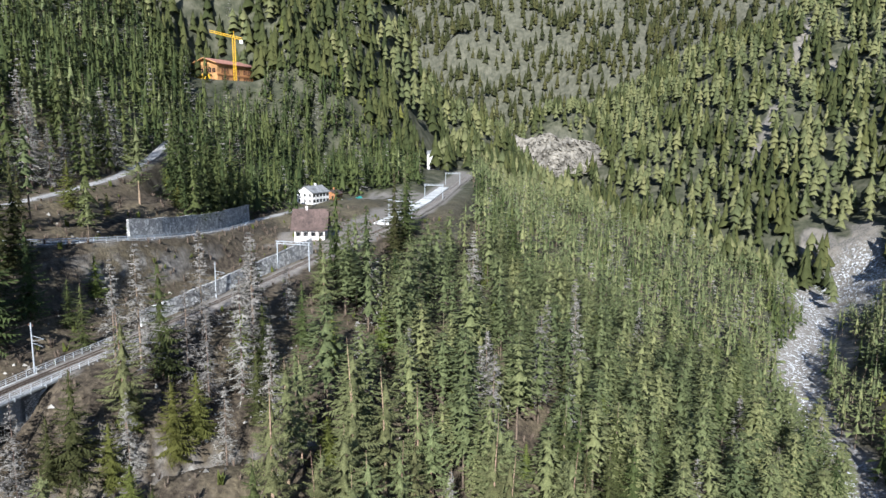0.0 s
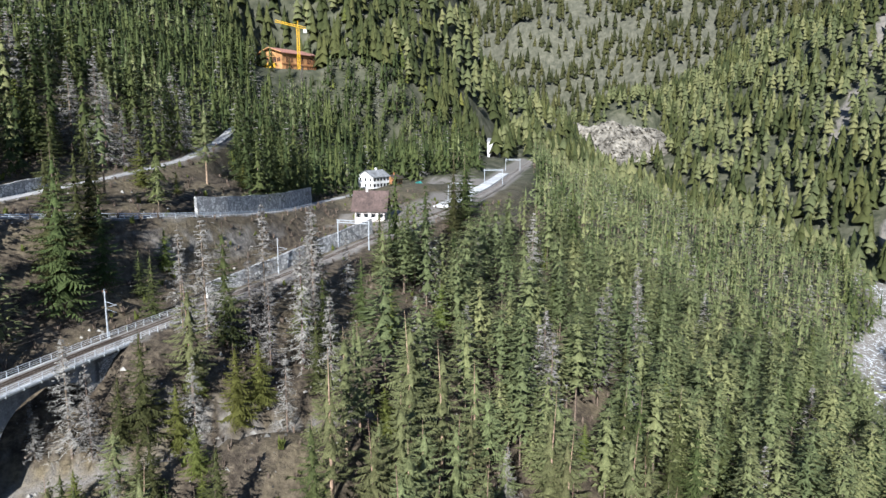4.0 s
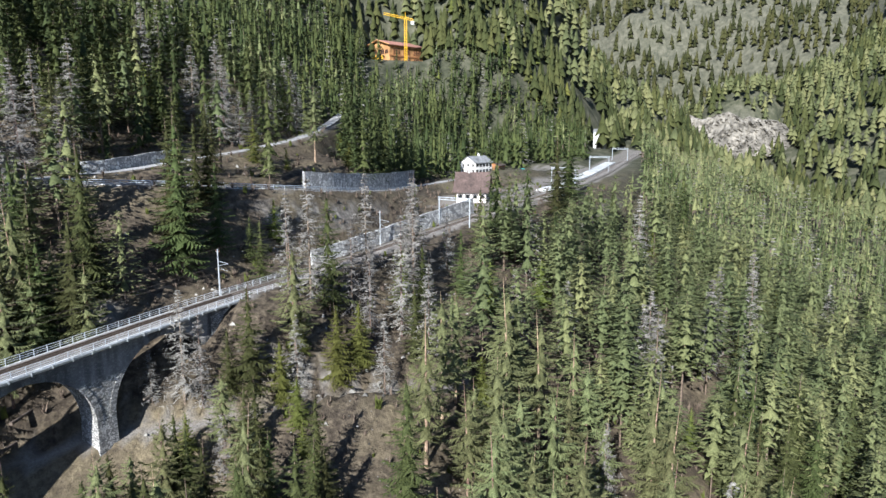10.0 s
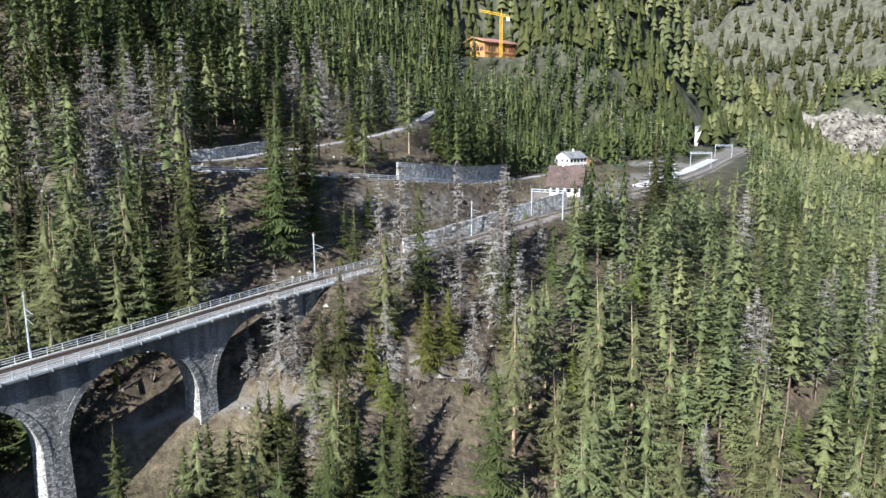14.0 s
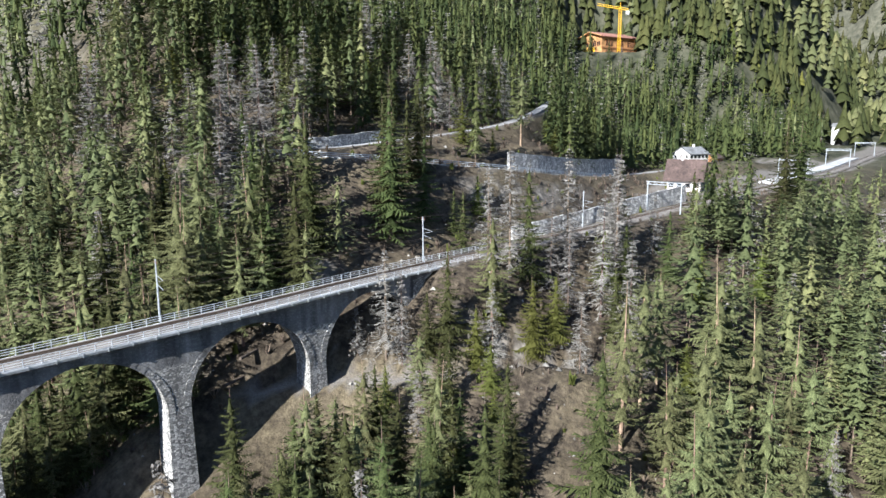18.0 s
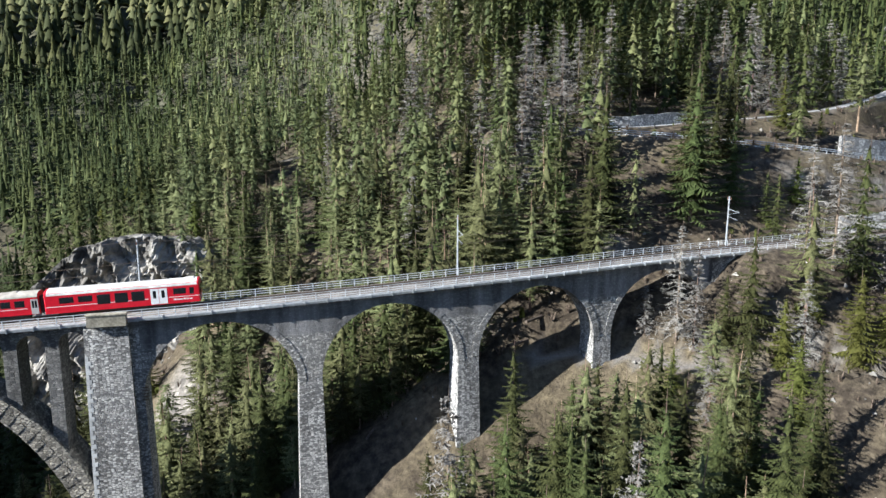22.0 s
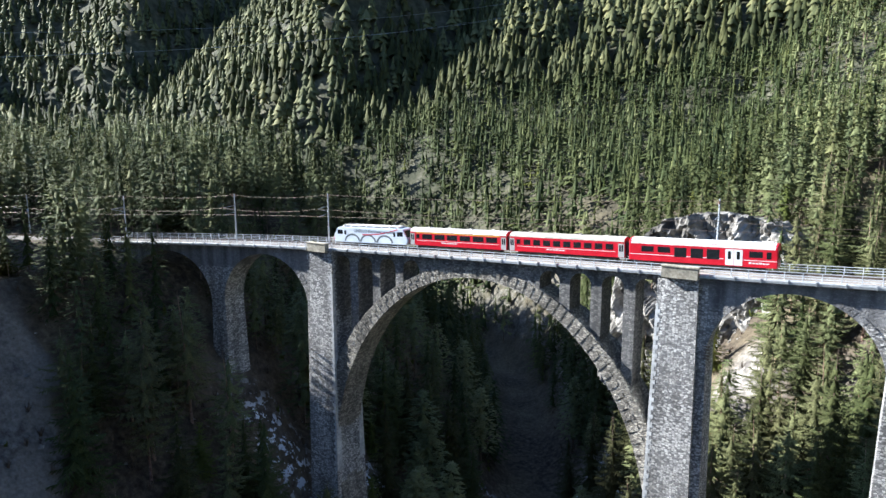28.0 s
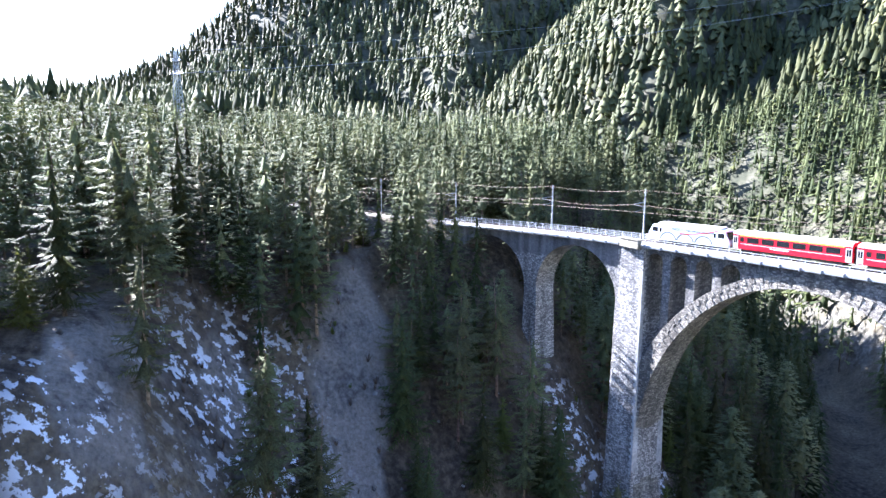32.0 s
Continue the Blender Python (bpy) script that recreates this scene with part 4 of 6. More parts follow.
def control_car(x):
    c = new("control_car")
    c.matrix_basis = on_track(x)
    tagged(c, "red control car with white roof and a white double door", "railway coach", group="train vehicles")
    L, half, floor, wall, roof = 18.6, 1.34, 0.6, 2.95, 3.62
    bm = bmesh.new()
    shell(bm, L, half, floor, wall, roof)
    part("body", bm, RED, c, "glossy red body")
    bm = bmesh.new()
    roof_skin(bm, L - 0.5, half, wall - 0.05, roof)
    part("roof", bm, ROOF_WHITE, c, "clean white roof")
    for a, b, z in ((-7.6, -5.9, 1.8), (-5.4, -3.7, 1.8), (-3.2, -1.6, 1.3), (-1.1, 0.5, 1.3), (0.9, 2.5, 1.3), (6.0, 7.6, 1.8), (8.0, 8.6, 1.7)):
        panel("window", a, b, z, 2.62, half, GLASS, c, out=0.008, bevel=0.04)
    for a in (3.2, 4.25):
        panel("door", a, a + 1.0, 0.7, 2.75, half, DOOR_WHITE, c, "white sliding door leaf", 0.02)
        panel("door_window", a + 0.28, a + 0.72, 1.45, 2.5, half, GLASS, c, out=0.028, bevel=0.05)
    panel("stripe", -9.2, 3.0, 1.42, 1.5, half, WHITE, c, "white line", 0.006)
    panel("stripe", 5.4, 9.2, 1.42, 1.5, half, WHITE, c, "white line", 0.006)
    bars(c, 6.0, 8.4, 1.02, 0.22, half)
    bm = bmesh.new()
    box(bm, L / 2 - 0.02, L / 2 + 0.03, -1.0, 1.0, 1.75, 2.75, 0.03)
    part("windscreen", bm, GLASS, c)
    for y in (-0.85, 0.85):
        bm = bmesh.new()
        rod(bm, (L / 2 - 0.02, y, 1.2), (L / 2 + 0.06, y, 1.2), 0.14, None, 12)
        part("headlamp", bm, LAMP, c)
    bm = bmesh.new()
    box(bm, -6, 6, -0.95, 0.95, 0.3, 0.62, 0.05)
    part("underframe", bm, DARK, c)
    for e in (-1, 1):
        bogie(c, e * 6.4)
    bm = bmesh.new()
    box(bm, -L / 2 - 0.3, -L / 2 + 0.02, -0.7, 0.7, 0.85, 2.9, 0.05)
    part("gangway_bellows", bm, DARK, c)
    bm = bmesh.new()
    box(bm, L / 2 - 1.8, L / 2 - 0.7, -0.5, 0.5, 3.5, 3.72, 0.06)
    part("aircon_unit", bm, ROOF_WHITE, c)
    return c


def locomotive(x):
    c = new("electric_locomotive")
    c.matrix_basis = on_track(x)
    tagged(c, "white electric locomotive painted with grey arches and a red line", "locomotive", group="train vehicles")
    L, half, floor, top = 15.4, 1.38, 0.55, 3.25
    bm = bmesh.new()
    side = [(-L / 2, floor + 0.25), (-L / 2 - 0.12, 1.5), (-L / 2 + 0.1, 1.75), (-L / 2 + 0.75, top - 0.1), (-L / 2 + 1.3, top), (L / 2 - 1.3, top), (L / 2 - 0.75, top - 0.1), (L / 2 - 0.1, 1.75), (L / 2 + 0.12, 1.5), (L / 2, floor + 0.25), (L / 2 - 0.2, floor), (-L / 2 + 0.2, floor)]
    prism(bm, side, -half, half)
    bmesh.ops.bevel(bm, geom=list(bm.edges), offset=0.1, segments=2, affect="EDGES")
    part("body", bm, LOCO_WHITE, c, "white and pale blue locomotive body")
    bm = bmesh.new()
    box(bm, -5.9, 5.9, -1.0, 1.0, top - 0.02, top + 0.3, 0.08)
    part("roof_hood", bm, ROOF_WHITE, c)
    for i in range(7):
        panel("roof_grille", -5.6 + i * 1.62, -5.6 + i * 1.62 + 1.4, top + 0.03, top + 0.25, 1.0, LOCO_GREY, c, out=0.015)
    for e in (-1, 1):
        a = sorted((e * (L / 2 - 1.95), e * (L / 2 - 0.75)))
        panel("cab_window", a[0], a[1], 1.95, 2.75, half, GLASS, c, out=0.01, bevel=0.05)
        a = sorted((e * (L / 2 - 2.75), e * (L / 2 - 2.2)))
        panel("cab_door", a[0], a[1], 0.9, 2.8, half, LOCO_WHITE, c, "", 0.012)
        panel("door_window", a[0] + 0.1, a[1] - 0.1, 1.9, 2.65, half, GLASS, c, out=0.02)
        bm = bmesh.new()
        q = [(e * (L / 2 + 0.0), 1.85), (e * (L / 2 - 0.62), 2.95), (e * (L / 2 - 0.72), 2.9), (e * (L / 2 - 0.12), 1.8)]
        prism(bm, q, -1.1, 1.1)
        w = part("windscreen", bm, GLASS, c)
        w.location.x = e * 0.03
        bm = bmesh.new()
        box(bm, *sorted((e * (L / 2 + 0.02), e * (L / 2 + 0.16))), -1.3, 1.3, 0.95, 1.5, 0.03)
        part("front_apron", bm, RED if e < 0 else LOCO_WHITE, c, "red front apron" if e < 0 else "")
        for y in (-0.95, 0.95):
            bm = bmesh.new()
            rod(bm, (e * (L / 2 + 0.1), y, 1.2), (e * (L / 2 + 0.2), y, 1.2), 0.13, None, 12)
            part("headlamp", bm, LAMP, c)
            bm = bmesh.new()
            rod(bm, (e * (L / 2), y * 0.7, 0.75), (e * (L / 2 + 0.45), y * 0.7, 0.75), 0.14, None, 12)
            part("buffer", bm, DARK, c)
        bogie(c, e * 4.6, 2.4)
    # painted arches, the red line and the words, on both sides
    for s in (-1, 1):
        y0, y1 = sorted((s * (half - 0.01), s * (half + 0.014)))
        for cx, r, w in ((-3.7, 1.75, 0.34), (-0.3, 1.75, 0.34), (3.2, 1.75, 0.34)):
            bm = bmesh.new()
            n = 18
            pts = [(cx - s * 0 + r * math.cos(a), 0.62 + 0.86 * r * math.sin(a)) for a in np.linspace(0.12, math.pi - 0.12, n)]
            ins = [(cx + (r - w) * math.cos(a), 0.62 + 0.86 * (r - w) * math.sin(a)) for a in np.linspace(0.12, math.pi - 0.12, n)]
            for i in range(n - 1):
                prism(bm, [pts[i], pts[i + 1], ins[i + 1], ins[i]], y0, y1)
            part("painted_arch", bm, LOCO_GREY, c, "grey painted viaduct arch")
        bm = bmesh.new()
        xs_ = np.linspace(-1.5, 6.0, 20) * (-s)
        line = [(x, 1.95 + 0.0 + 1.15 * ((x * -s + 1.5) / 7.5) ** 2.2) for x in xs_]
        for p, q in zip(line[:-1], line[1:]):
            prism(bm, [p, q, (q[0], q[1] + 0.16), (p[0], p[1] + 0.16)], y0 - 0.002, y1 + 0.002)
        part("red_line", bm, RED, c, "sweeping red painted line")
        cu = bpy.data.curves.new("words", "FONT")
        cu.body, cu.size, cu.extrude, cu.align_x = "UNESCO Patrimoni mundial", 0.72, 0.008, "CENTER"
        tmp = new("words_curve", cu)
        bpy.context.view_layer.update()
        me = bpy.data.meshes.new_from_object(tmp.evaluated_get(bpy.context.evaluated_depsgraph_get()))
        bpy.data.objects.remove(tmp)
        me.materials.clear()
        me.materials.append(LOCO_GREY)
        w = new("words", me)
        w.parent = c
        w.matrix_basis = pose(-0.9 * -s * -1, s * (half + 0.012), 2.42, 90, 0, 0 if s < 0 else 180)
        tagged(w, "grey painted words")
    bm = bmesh.new()
    box(bm, -2.2, 2.2, -0.95, 0.95, 0.3, 0.6, 0.04)
    part("underframe", bm, DARK, c)
    # pantographs: one raised at the rear, one folded
    for x_, up in ((4.6, 1.35), (-4.6, 0.25)):
        bm = bmesh.new()
        for y in (-0.35, 0.35):
            rod(bm, (x_ - 0.7, y, top + 0.34), (x_ + 0.5, y * 0.7, top + 0.34 + up * 0.55), 0.035, None, 5)
            rod(bm, (x_ + 0.5, y * 0.7, top + 0.34 + up * 0.55), (x_ - 0.5, y * 0.4, top + 0.34 + up), 0.03, None, 5)
        rod(bm, (x_ - 0.5, -0.75, top + 0.36 + up), (x_ - 0.5, 0.75, top + 0.36 + up), 0.04, None, 5)
        part("pantograph", bm, DARK, c)
    return c


FRONT = -30.0
locomotive(FRONT + 8.0)
coach(FRONT + 25.4, "red first-class coach with a yellow band and pale roof", 6, True, ROOF_WHITE)
coach(FRONT + 43.9, "red second-class coach with a weathered grey-brown roof", 9, False, ROOF_GREY)
control_car(FRONT + 62.8)

# ---- walls along the roads ----
WALL = masonry("grey_retaining_wall", (0.3, 0.3, 0.3), (0.68, 0.68, 0.66), (0.2, 0.2, 0.2), (1.0, 0.8), 0.1, (0.85, 1.15))
ASPHALT = material("road_surface", (0.22, 0.22, 0.22), (0.36, 0.355, 0.35), 1.2, 0.9, 0.01, big=12)
GUARD = material("pale_blue_guard_rail", (0.42, 0.47, 0.52), (0.58, 0.63, 0.68), 2, 0.5, metal=0.3)


def road_strip(name, line, wide, label):
    pts = []
    for a, b in zip(line[:-1], line[1:]):
        for t in np.linspace(0, 1, 9)[:-1]:
            pts.append(a + (b - a) * t)
    pts.append(line[-1])
    pts = np.array(pts)
    for _ in range(3):
        pts[1:-1] = (pts[:-2] + pts[1:-1] * 2 + pts[2:]) / 4
    verts, faces = [], []
    for i, p in enumerate(pts):
        d = pts[min(i + 1, len(pts) - 1)] - pts[max(i - 1, 0)]
        n = np.array((-d[1], d[0])) / math.hypot(d[0], d[1])
        for k, dz in ((-wide, 0.05), (-wide * 0.5, 0.14), (wide * 0.5, 0.14), (wide, 0.05)):
            verts.append((float(p[0] + n[0] * k), float(p[1] + n[1] * k), float(p[2] + dz)))
    for i in range(len(pts) - 1):
        for k in range(3):
            faces.append((i * 4 + k, i * 4 + k + 1, i * 4 + k + 5, i * 4 + k + 4))
    tagged(link_mesh(name, verts, faces, ASPHALT), label, "road", kind="structure")
    return pts


upper = road_strip("road", UPPER_ROAD, 2.0, "narrow pale asphalt road up the hillside")
lower = road_strip("road", LOWER_ROAD, 1.9, "narrow pale asphalt road down to the station")


def wall_along(name, pts, off, h0, h1, thick, label, low=1.5):
    verts, faces = [], []
    for i, p in enumerate(pts):
        d = pts[min(i + 1, len(pts) - 1)] - pts[max(i - 1, 0)]
        n = np.array((-d[1], d[0])) / math.hypot(d[0], d[1])
        h = h0 + (h1 - h0) * i / (len(pts) - 1) + 0.12 * math.sin(i * 1.7)
        for k, z in ((off, -low), (off + 0.25, h), (off + 0.25 + thick, h), (off + thick + 0.3, -low)):
            verts.append((float(p[0] + n[0] * k), float(p[1] + n[1] * k), float(p[2] + z)))
    for i in range(len(pts) - 1):
        for k in range(4):
            j = (k + 1) % 4
            faces.append((i * 4 + k, i * 4 + j, i * 4 + 4 + j, i * 4 + 4 + k))
    faces += [(0, 1, 2, 3)[::-1], tuple(range(len(verts) - 4, len(verts)))]
    return tagged(link_mesh(name, verts, faces, WALL), label, "wall", kind="structure")


wall_along("retaining_wall", upper[5:17], 2.3, 2.6, 3.0, 0.7, "grey stone retaining wall above the road")
wall_along("retaining_wall", lower[28:49], 2.3, 5.0, 6.2, 0.7, "tall pale stone retaining wall above the lower road")
wall_along("retaining_wall", lower[10:47], -2.9, -0.05, -0.05, 0.6, "stone wall below the road's edge", 3.0)
xs_ = np.linspace(158, 236, 20)
wall_along("retaining_wall", np.stack([xs_, track_y(xs_), deck_z(xs_) + 0.4], 1), 4.2, 3.2, 5.0, 0.7, "dark stone retaining wall above the railway")

rail = new("guard_rail_fence")
tagged(rail, "pale blue-grey steel guard rail along the lower road", "guard rail")
seg = lower[4:46]
first = None
bm = bmesh.new()
for p, q in zip(seg[:-1], seg[1:]):
    d = q - p
    n = np.array((-d[1], d[0], 0)) / math.hypot(d[0], d[1])
    for h in (0.55, 0.95):
        rod(bm, p - n * 2.2 + (0, 0, h), q - n * 2.2 + (0, 0, h), 0.09, None, 4)
tagged(part("bar", bm, GUARD, rail), kind="stuff")
for p, q in zip(seg[:-1], seg[1:]):
    d = q - p
    n = np.array((-d[1], d[0], 0)) / math.hypot(d[0], d[1])
    if first is None:
        bm = bmesh.new()
        box(bm, -0.06, 0.06, -0.06, 0.06, -0.4, 1.0)
        first = part("post", bm, GUARD, rail)
        first.location = Vector(p - n * 2.2)
    else:
        same("post", first, rail, Matrix.Translation(Vector(p - n * 2.2)))

# ---- houses ----
PLASTER = material("white_house_plaster", (0.62, 0.61, 0.58), (0.78, 0.77, 0.75), 0.8, 0.9, 0.005, big=6)
PINKISH = material("pale_pink_plaster", (0.60, 0.53, 0.5), (0.75, 0.68, 0.64), 0.8, 0.9, 0.005, big=6)
SLATE = material("grey_stone_roof", (0.13, 0.135, 0.14), (0.26, 0.265, 0.27), 1.3, 0.8, 0.03, big=5)
BROWN_ROOF = material("brown_tile_roof", (0.055, 0.038, 0.033), (0.11, 0.075, 0.065), 1.5, 0.85, 0.03, big=6)
SHUTTER = material("dark_shutters", (0.05, 0.05, 0.05), (0.1, 0.1, 0.1), 3, 0.7)
TIMBER = material("fresh_timber_facade", (0.33, 0.165, 0.06), (0.47, 0.26, 0.105), 1.1, 0.75, 0.01, stretch=(1, 1, 5), big=5)
BROWN_TIMBER = material("brown_timber", (0.2, 0.09, 0.035), (0.36, 0.17, 0.07), 1.2, 0.8, 0.01, stretch=(1, 1, 4))
CRANE_YELLOW = material("crane_yellow_paint", (0.62, 0.36, 0.015), (0.74, 0.46, 0.03), 1.5, 0.45)
RED_ROOF = material("reddish_metal_roof", (0.32, 0.15, 0.11), (0.45, 0.24, 0.19), 0.8, 0.6)


def gable_house(name, label, m, lx, ly, eave, ridge, wall_mat, roof_mat, floors, over=0.6, category="house"):
    h = new(name)
    h.matrix_basis = m
    tagged(h, label, category)
    bm = bmesh.new()
    v = [bm.verts.new(p) for p in [(x, y, z) for x in (-lx / 2, lx / 2) for y in (-ly / 2, ly / 2) for z in (-2.5, eave)]]
    r = [bm.verts.new((x, 0, ridge)) for x in (-lx / 2, lx / 2)]
    for f in ((0, 4, 5, 1), (2, 3, 7, 6), (0, 2, 6, 4)):
        bm.faces.new([v[i] for i in f])
    bm.faces.new([v[0], v[1], r[0], v[3], v[2]]), bm.faces.new([v[4], v[6], v[7], r[1], v[5]])
    part("wall", bm, wall_mat, h)
    slope = (ridge - eave) / (ly / 2)
    for s in (-1, 1):
        bm = bmesh.new()
        y0, z0 = s * (ly / 2 + over), eave - slope * over
        a = [(x, y, z) for x in (-lx / 2 - over, lx / 2 + over) for y, z in ((0, ridge + 0.05), (y0, z0 + 0.05))]
        lo = [bm.verts.new(p) for p in a]
        hi = [bm.verts.new((p[0], p[1], p[2] + 0.28)) for p in a]
        for f in ((0, 1, 3, 2),):
            bm.faces.new([lo[i] for i in f][::-1]), bm.faces.new([hi[i] for i in f])
        for i, j in ((0, 1), (1, 3), (3, 2), (2, 0)):
            bm.faces.new((lo[i], lo[j], hi[j], hi[i]))
        part("roof_slope", bm, roof_mat, h)
    for f in range(floors):
        z = 1.0 + f * 2.75
        for s in (-1, 1):
            n = max(2, int(lx / 2.6))
            for i in range(n):
                x = -lx / 2 + (i + 0.5) * lx / n
                bm = bmesh.new()
                box(bm, x - 0.5, x + 0.5, *sorted((s * (ly / 2 - 0.1), s * (ly / 2 + 0.02))), z, z + 1.4)
                w = part("window", bm, GLASS, h)
                for e in (-1, 1):
                    bm = bmesh.new()
                    box(bm, x + e * 0.72 - 0.2, x + e * 0.72 + 0.2, *sorted((s * (ly / 2 - 0.05), s * (ly / 2 + 0.07))), z - 0.05, z + 1.45)
                    part("shutter", bm, SHUTTER, h)
            n = max(2, int(ly / 2.8))
            for i in range(n):
                y = -ly / 2 + (i + 0.5) * ly / n
                bm = bmesh.new()
                box(bm, *sorted((s * (lx / 2 - 0.1), s * (lx / 2 + 0.02))), y - 0.5, y + 0.5, z, z + 1.5)
                part("window", bm, GLASS, h)
    bm = bmesh.new()
    box(bm, lx * 0.1, lx * 0.1 + 0.8, -0.4, 0.4, ridge - 0.6, ridge + 1.4)
    part("chimney", bm, wall_mat, h)
    return h


def sit(x, y, turn=0.0, dz=0.0):
    return pose(x, y, float(ground(x, y)) + dz, 0, 0, turn)


gable_house("guest_house", "white plastered house with grey stone roof and dark windows", sit(344, 80, -8, 0.3), 13, 9.5, 5.8, 8.6, PLASTER, SLATE, 2)
gable_house("station_building", "pale pink station building under a broad brown tiled roof", sit(260, 31, 113, 0.0), 10.5, 9.5, 4.4, 9.8, PINKISH, BROWN_ROOF, 1, 1.2)
gable_house("shed", "brown timber shed beside the white house", sit(371, 84, 6, 0.2), 9, 7, 3.4, 5.2, BROWN_TIMBER, BROWN_ROOF, 1)

chalet = new("timber_building")
chalet.matrix_basis = pose(508.5, 256, 174, 0, 0, -8)
tagged(chalet, "new orange timber building with a low reddish roof, under construction", "building")
bm = bmesh.new()
for x in (-19, 19):
    bm.faces.new([bm.verts.new((x, y, z)) for y, z in ((-12, -9), (12, -9), (12, 13), (0, 16.6), (-12, 13))])
bm.verts.ensure_lookup_table()
for i in range(5):
    j = (i + 1) % 5
    bm.faces.new([bm.verts[k] for k in (i, j, j + 5, i + 5)])
part("wall", bm, TIMBER, chalet)
for s in (-1, 1):
    bm = bmesh.new()
    rows_ = [(0, 16.7), (s * 14, 12.5), (s * 14, 13.1), (0, 17.4)]
    ends = [[bm.verts.new((x, y, z)) for y, z in rows_] for x in (-21.5, 20.5)]
    bm.faces.new(ends[0]), bm.faces.new(ends[1][::-1])
    for i in range(4):
        j = (i + 1) % 4
        bm.faces.new((ends[0][j], ends[0][i], ends[1][i], ends[1][j]))
    part("roof_slope", bm, RED_ROOF, chalet)
for s in (-1, 1):
    bm = bmesh.new()
    rod(bm, (-21.6, 0, 16.9), (-21.6, s * 14, 12.7), 0.4, None, 4)
    part("barge_board", bm, TIMBER, chalet)


def opening(parent, x0, x1, y0, y1, z0, z1):
    """A dark window behind a timber frame that stands out a little."""
    bm = bmesh.new()
    box(bm, x0, x1, y0, y1, z0, z1)
    w = part("window", bm, GLASS, parent)
    bm = bmesh.new()
    if x1 - x0 < y1 - y0:
        for y in (y0, (y0 + y1) / 2, y1):
            box(bm, x0 - 0.12, x1, y - 0.12, y + 0.12, z0 - 0.12, z1 + 0.12)
    else:
        for x in (x0, (x0 + x1) / 2, x1):
            box(bm, x - 0.12, x + 0.12, y0 - 0.12, y1, z0 - 0.12, z1 + 0.12)
    part("window_frame", bm, BROWN_TIMBER, w)


for i in range(5):
    opening(chalet, -19.1, -18.9, -10.2 + i * 4.3, -6.9 + i * 4.3, 6.2, 9.2)
for z in (6.0, 0.2):
    for i in range(3):
        for k in range(3):
            opening(chalet, -15 + i * 11.5 + k * 2.6, -12.8 + i * 11.5 + k * 2.6, -12.1, -11.9, z, z + (4.6 if z > 1 else 3.4))
bm = bmesh.new()
box(bm, -19.45, -19.1, -4.5, 8.5, 0.4, 5.0, 0.03)
part("cladding_panel", bm, CRANE_YELLOW, chalet, "bright yellow panel")
bm = bmesh.new()
box(bm, -19.6, 19.2, -12.6, -12.03, 4.2, 5.2, 0.05)
part("storey_band", bm, BROWN_TIMBER, chalet, "dark brown band between the storeys")
bm = bmesh.new()
box(bm, -36, -19.5, -6, 13, -6, -1.0, 0.1)
part("terrace", bm, CONCRETE, chalet, "grey concrete terrace")

hut = new("site_container")
hut.matrix_basis = pose(478, 276, 173.4, 0, 0, -8)
tagged(hut, "pale grey site container on the terrace of the timber building", "container")
bm = bmesh.new()
box(bm, -4, 4, -1.6, 1.6, 0, 3.2, 0.08)
part("body", bm, CONCRETE, hut)
bm = bmesh.new()
box(bm, -4.05, -3.9, -0.6, 0.6, 0.2, 2.4)
part("door", bm, CRANE_YELLOW, hut, "yellow door")

crane = new("tower_crane")
crane.matrix_basis = sit(491, 233, 128, 0)
tagged(crane, "yellow lattice tower crane beside the timber building", "crane")
TOP = 205.0 - float(ground(491, 233))
bm = bmesh.new()
for x in (-0.9, 0.9):
    for y in (-0.9, 0.9):
        rod(bm, (x, y, -1), (x, y, TOP), 0.24, None, 4)
for i in range(int(TOP / 1.8)):
    z = i * 1.8
    for a, b in (((-0.9, -0.9), (0.9, -0.9)), ((0.9, -0.9), (0.9, 0.9)), ((0.9, 0.9), (-0.9, 0.9)), ((-0.9, 0.9), (-0.9, -0.9))):
        rod(bm, (*a, z), (*b, z + 1.8), 0.13, None, 4)
rod(bm, (0, 0, TOP), (0, 0, TOP + 5), 0.4, 0.15, 4)
part("tower", bm, CRANE_YELLOW, crane)
bm = bmesh.new()
for y, z in ((-0.7, 0), (0.7, 0), (0, 1.4)):
    rod(bm, (-6, y, TOP + z - 1.2), (17, y, TOP + z + 3.4), 0.22, None, 4)
for i in range(14):
    x, z = -6 + i * 1.6, TOP - 1.2 + i * 0.32
    rod(bm, (x, -0.7, z), (x + 0.8, 0, z + 1.5), 0.1, None, 4)
    rod(bm, (x, 0.7, z), (x + 0.8, 0, z + 1.5), 0.1, None, 4)
part("jib", bm, CRANE_YELLOW, crane)
bm = bmesh.new()
box(bm, -6.5, -4, -0.9, 0.9, TOP - 4, TOP - 1.4, 0.1)
part("counterweight", bm, CONCRETE, crane)

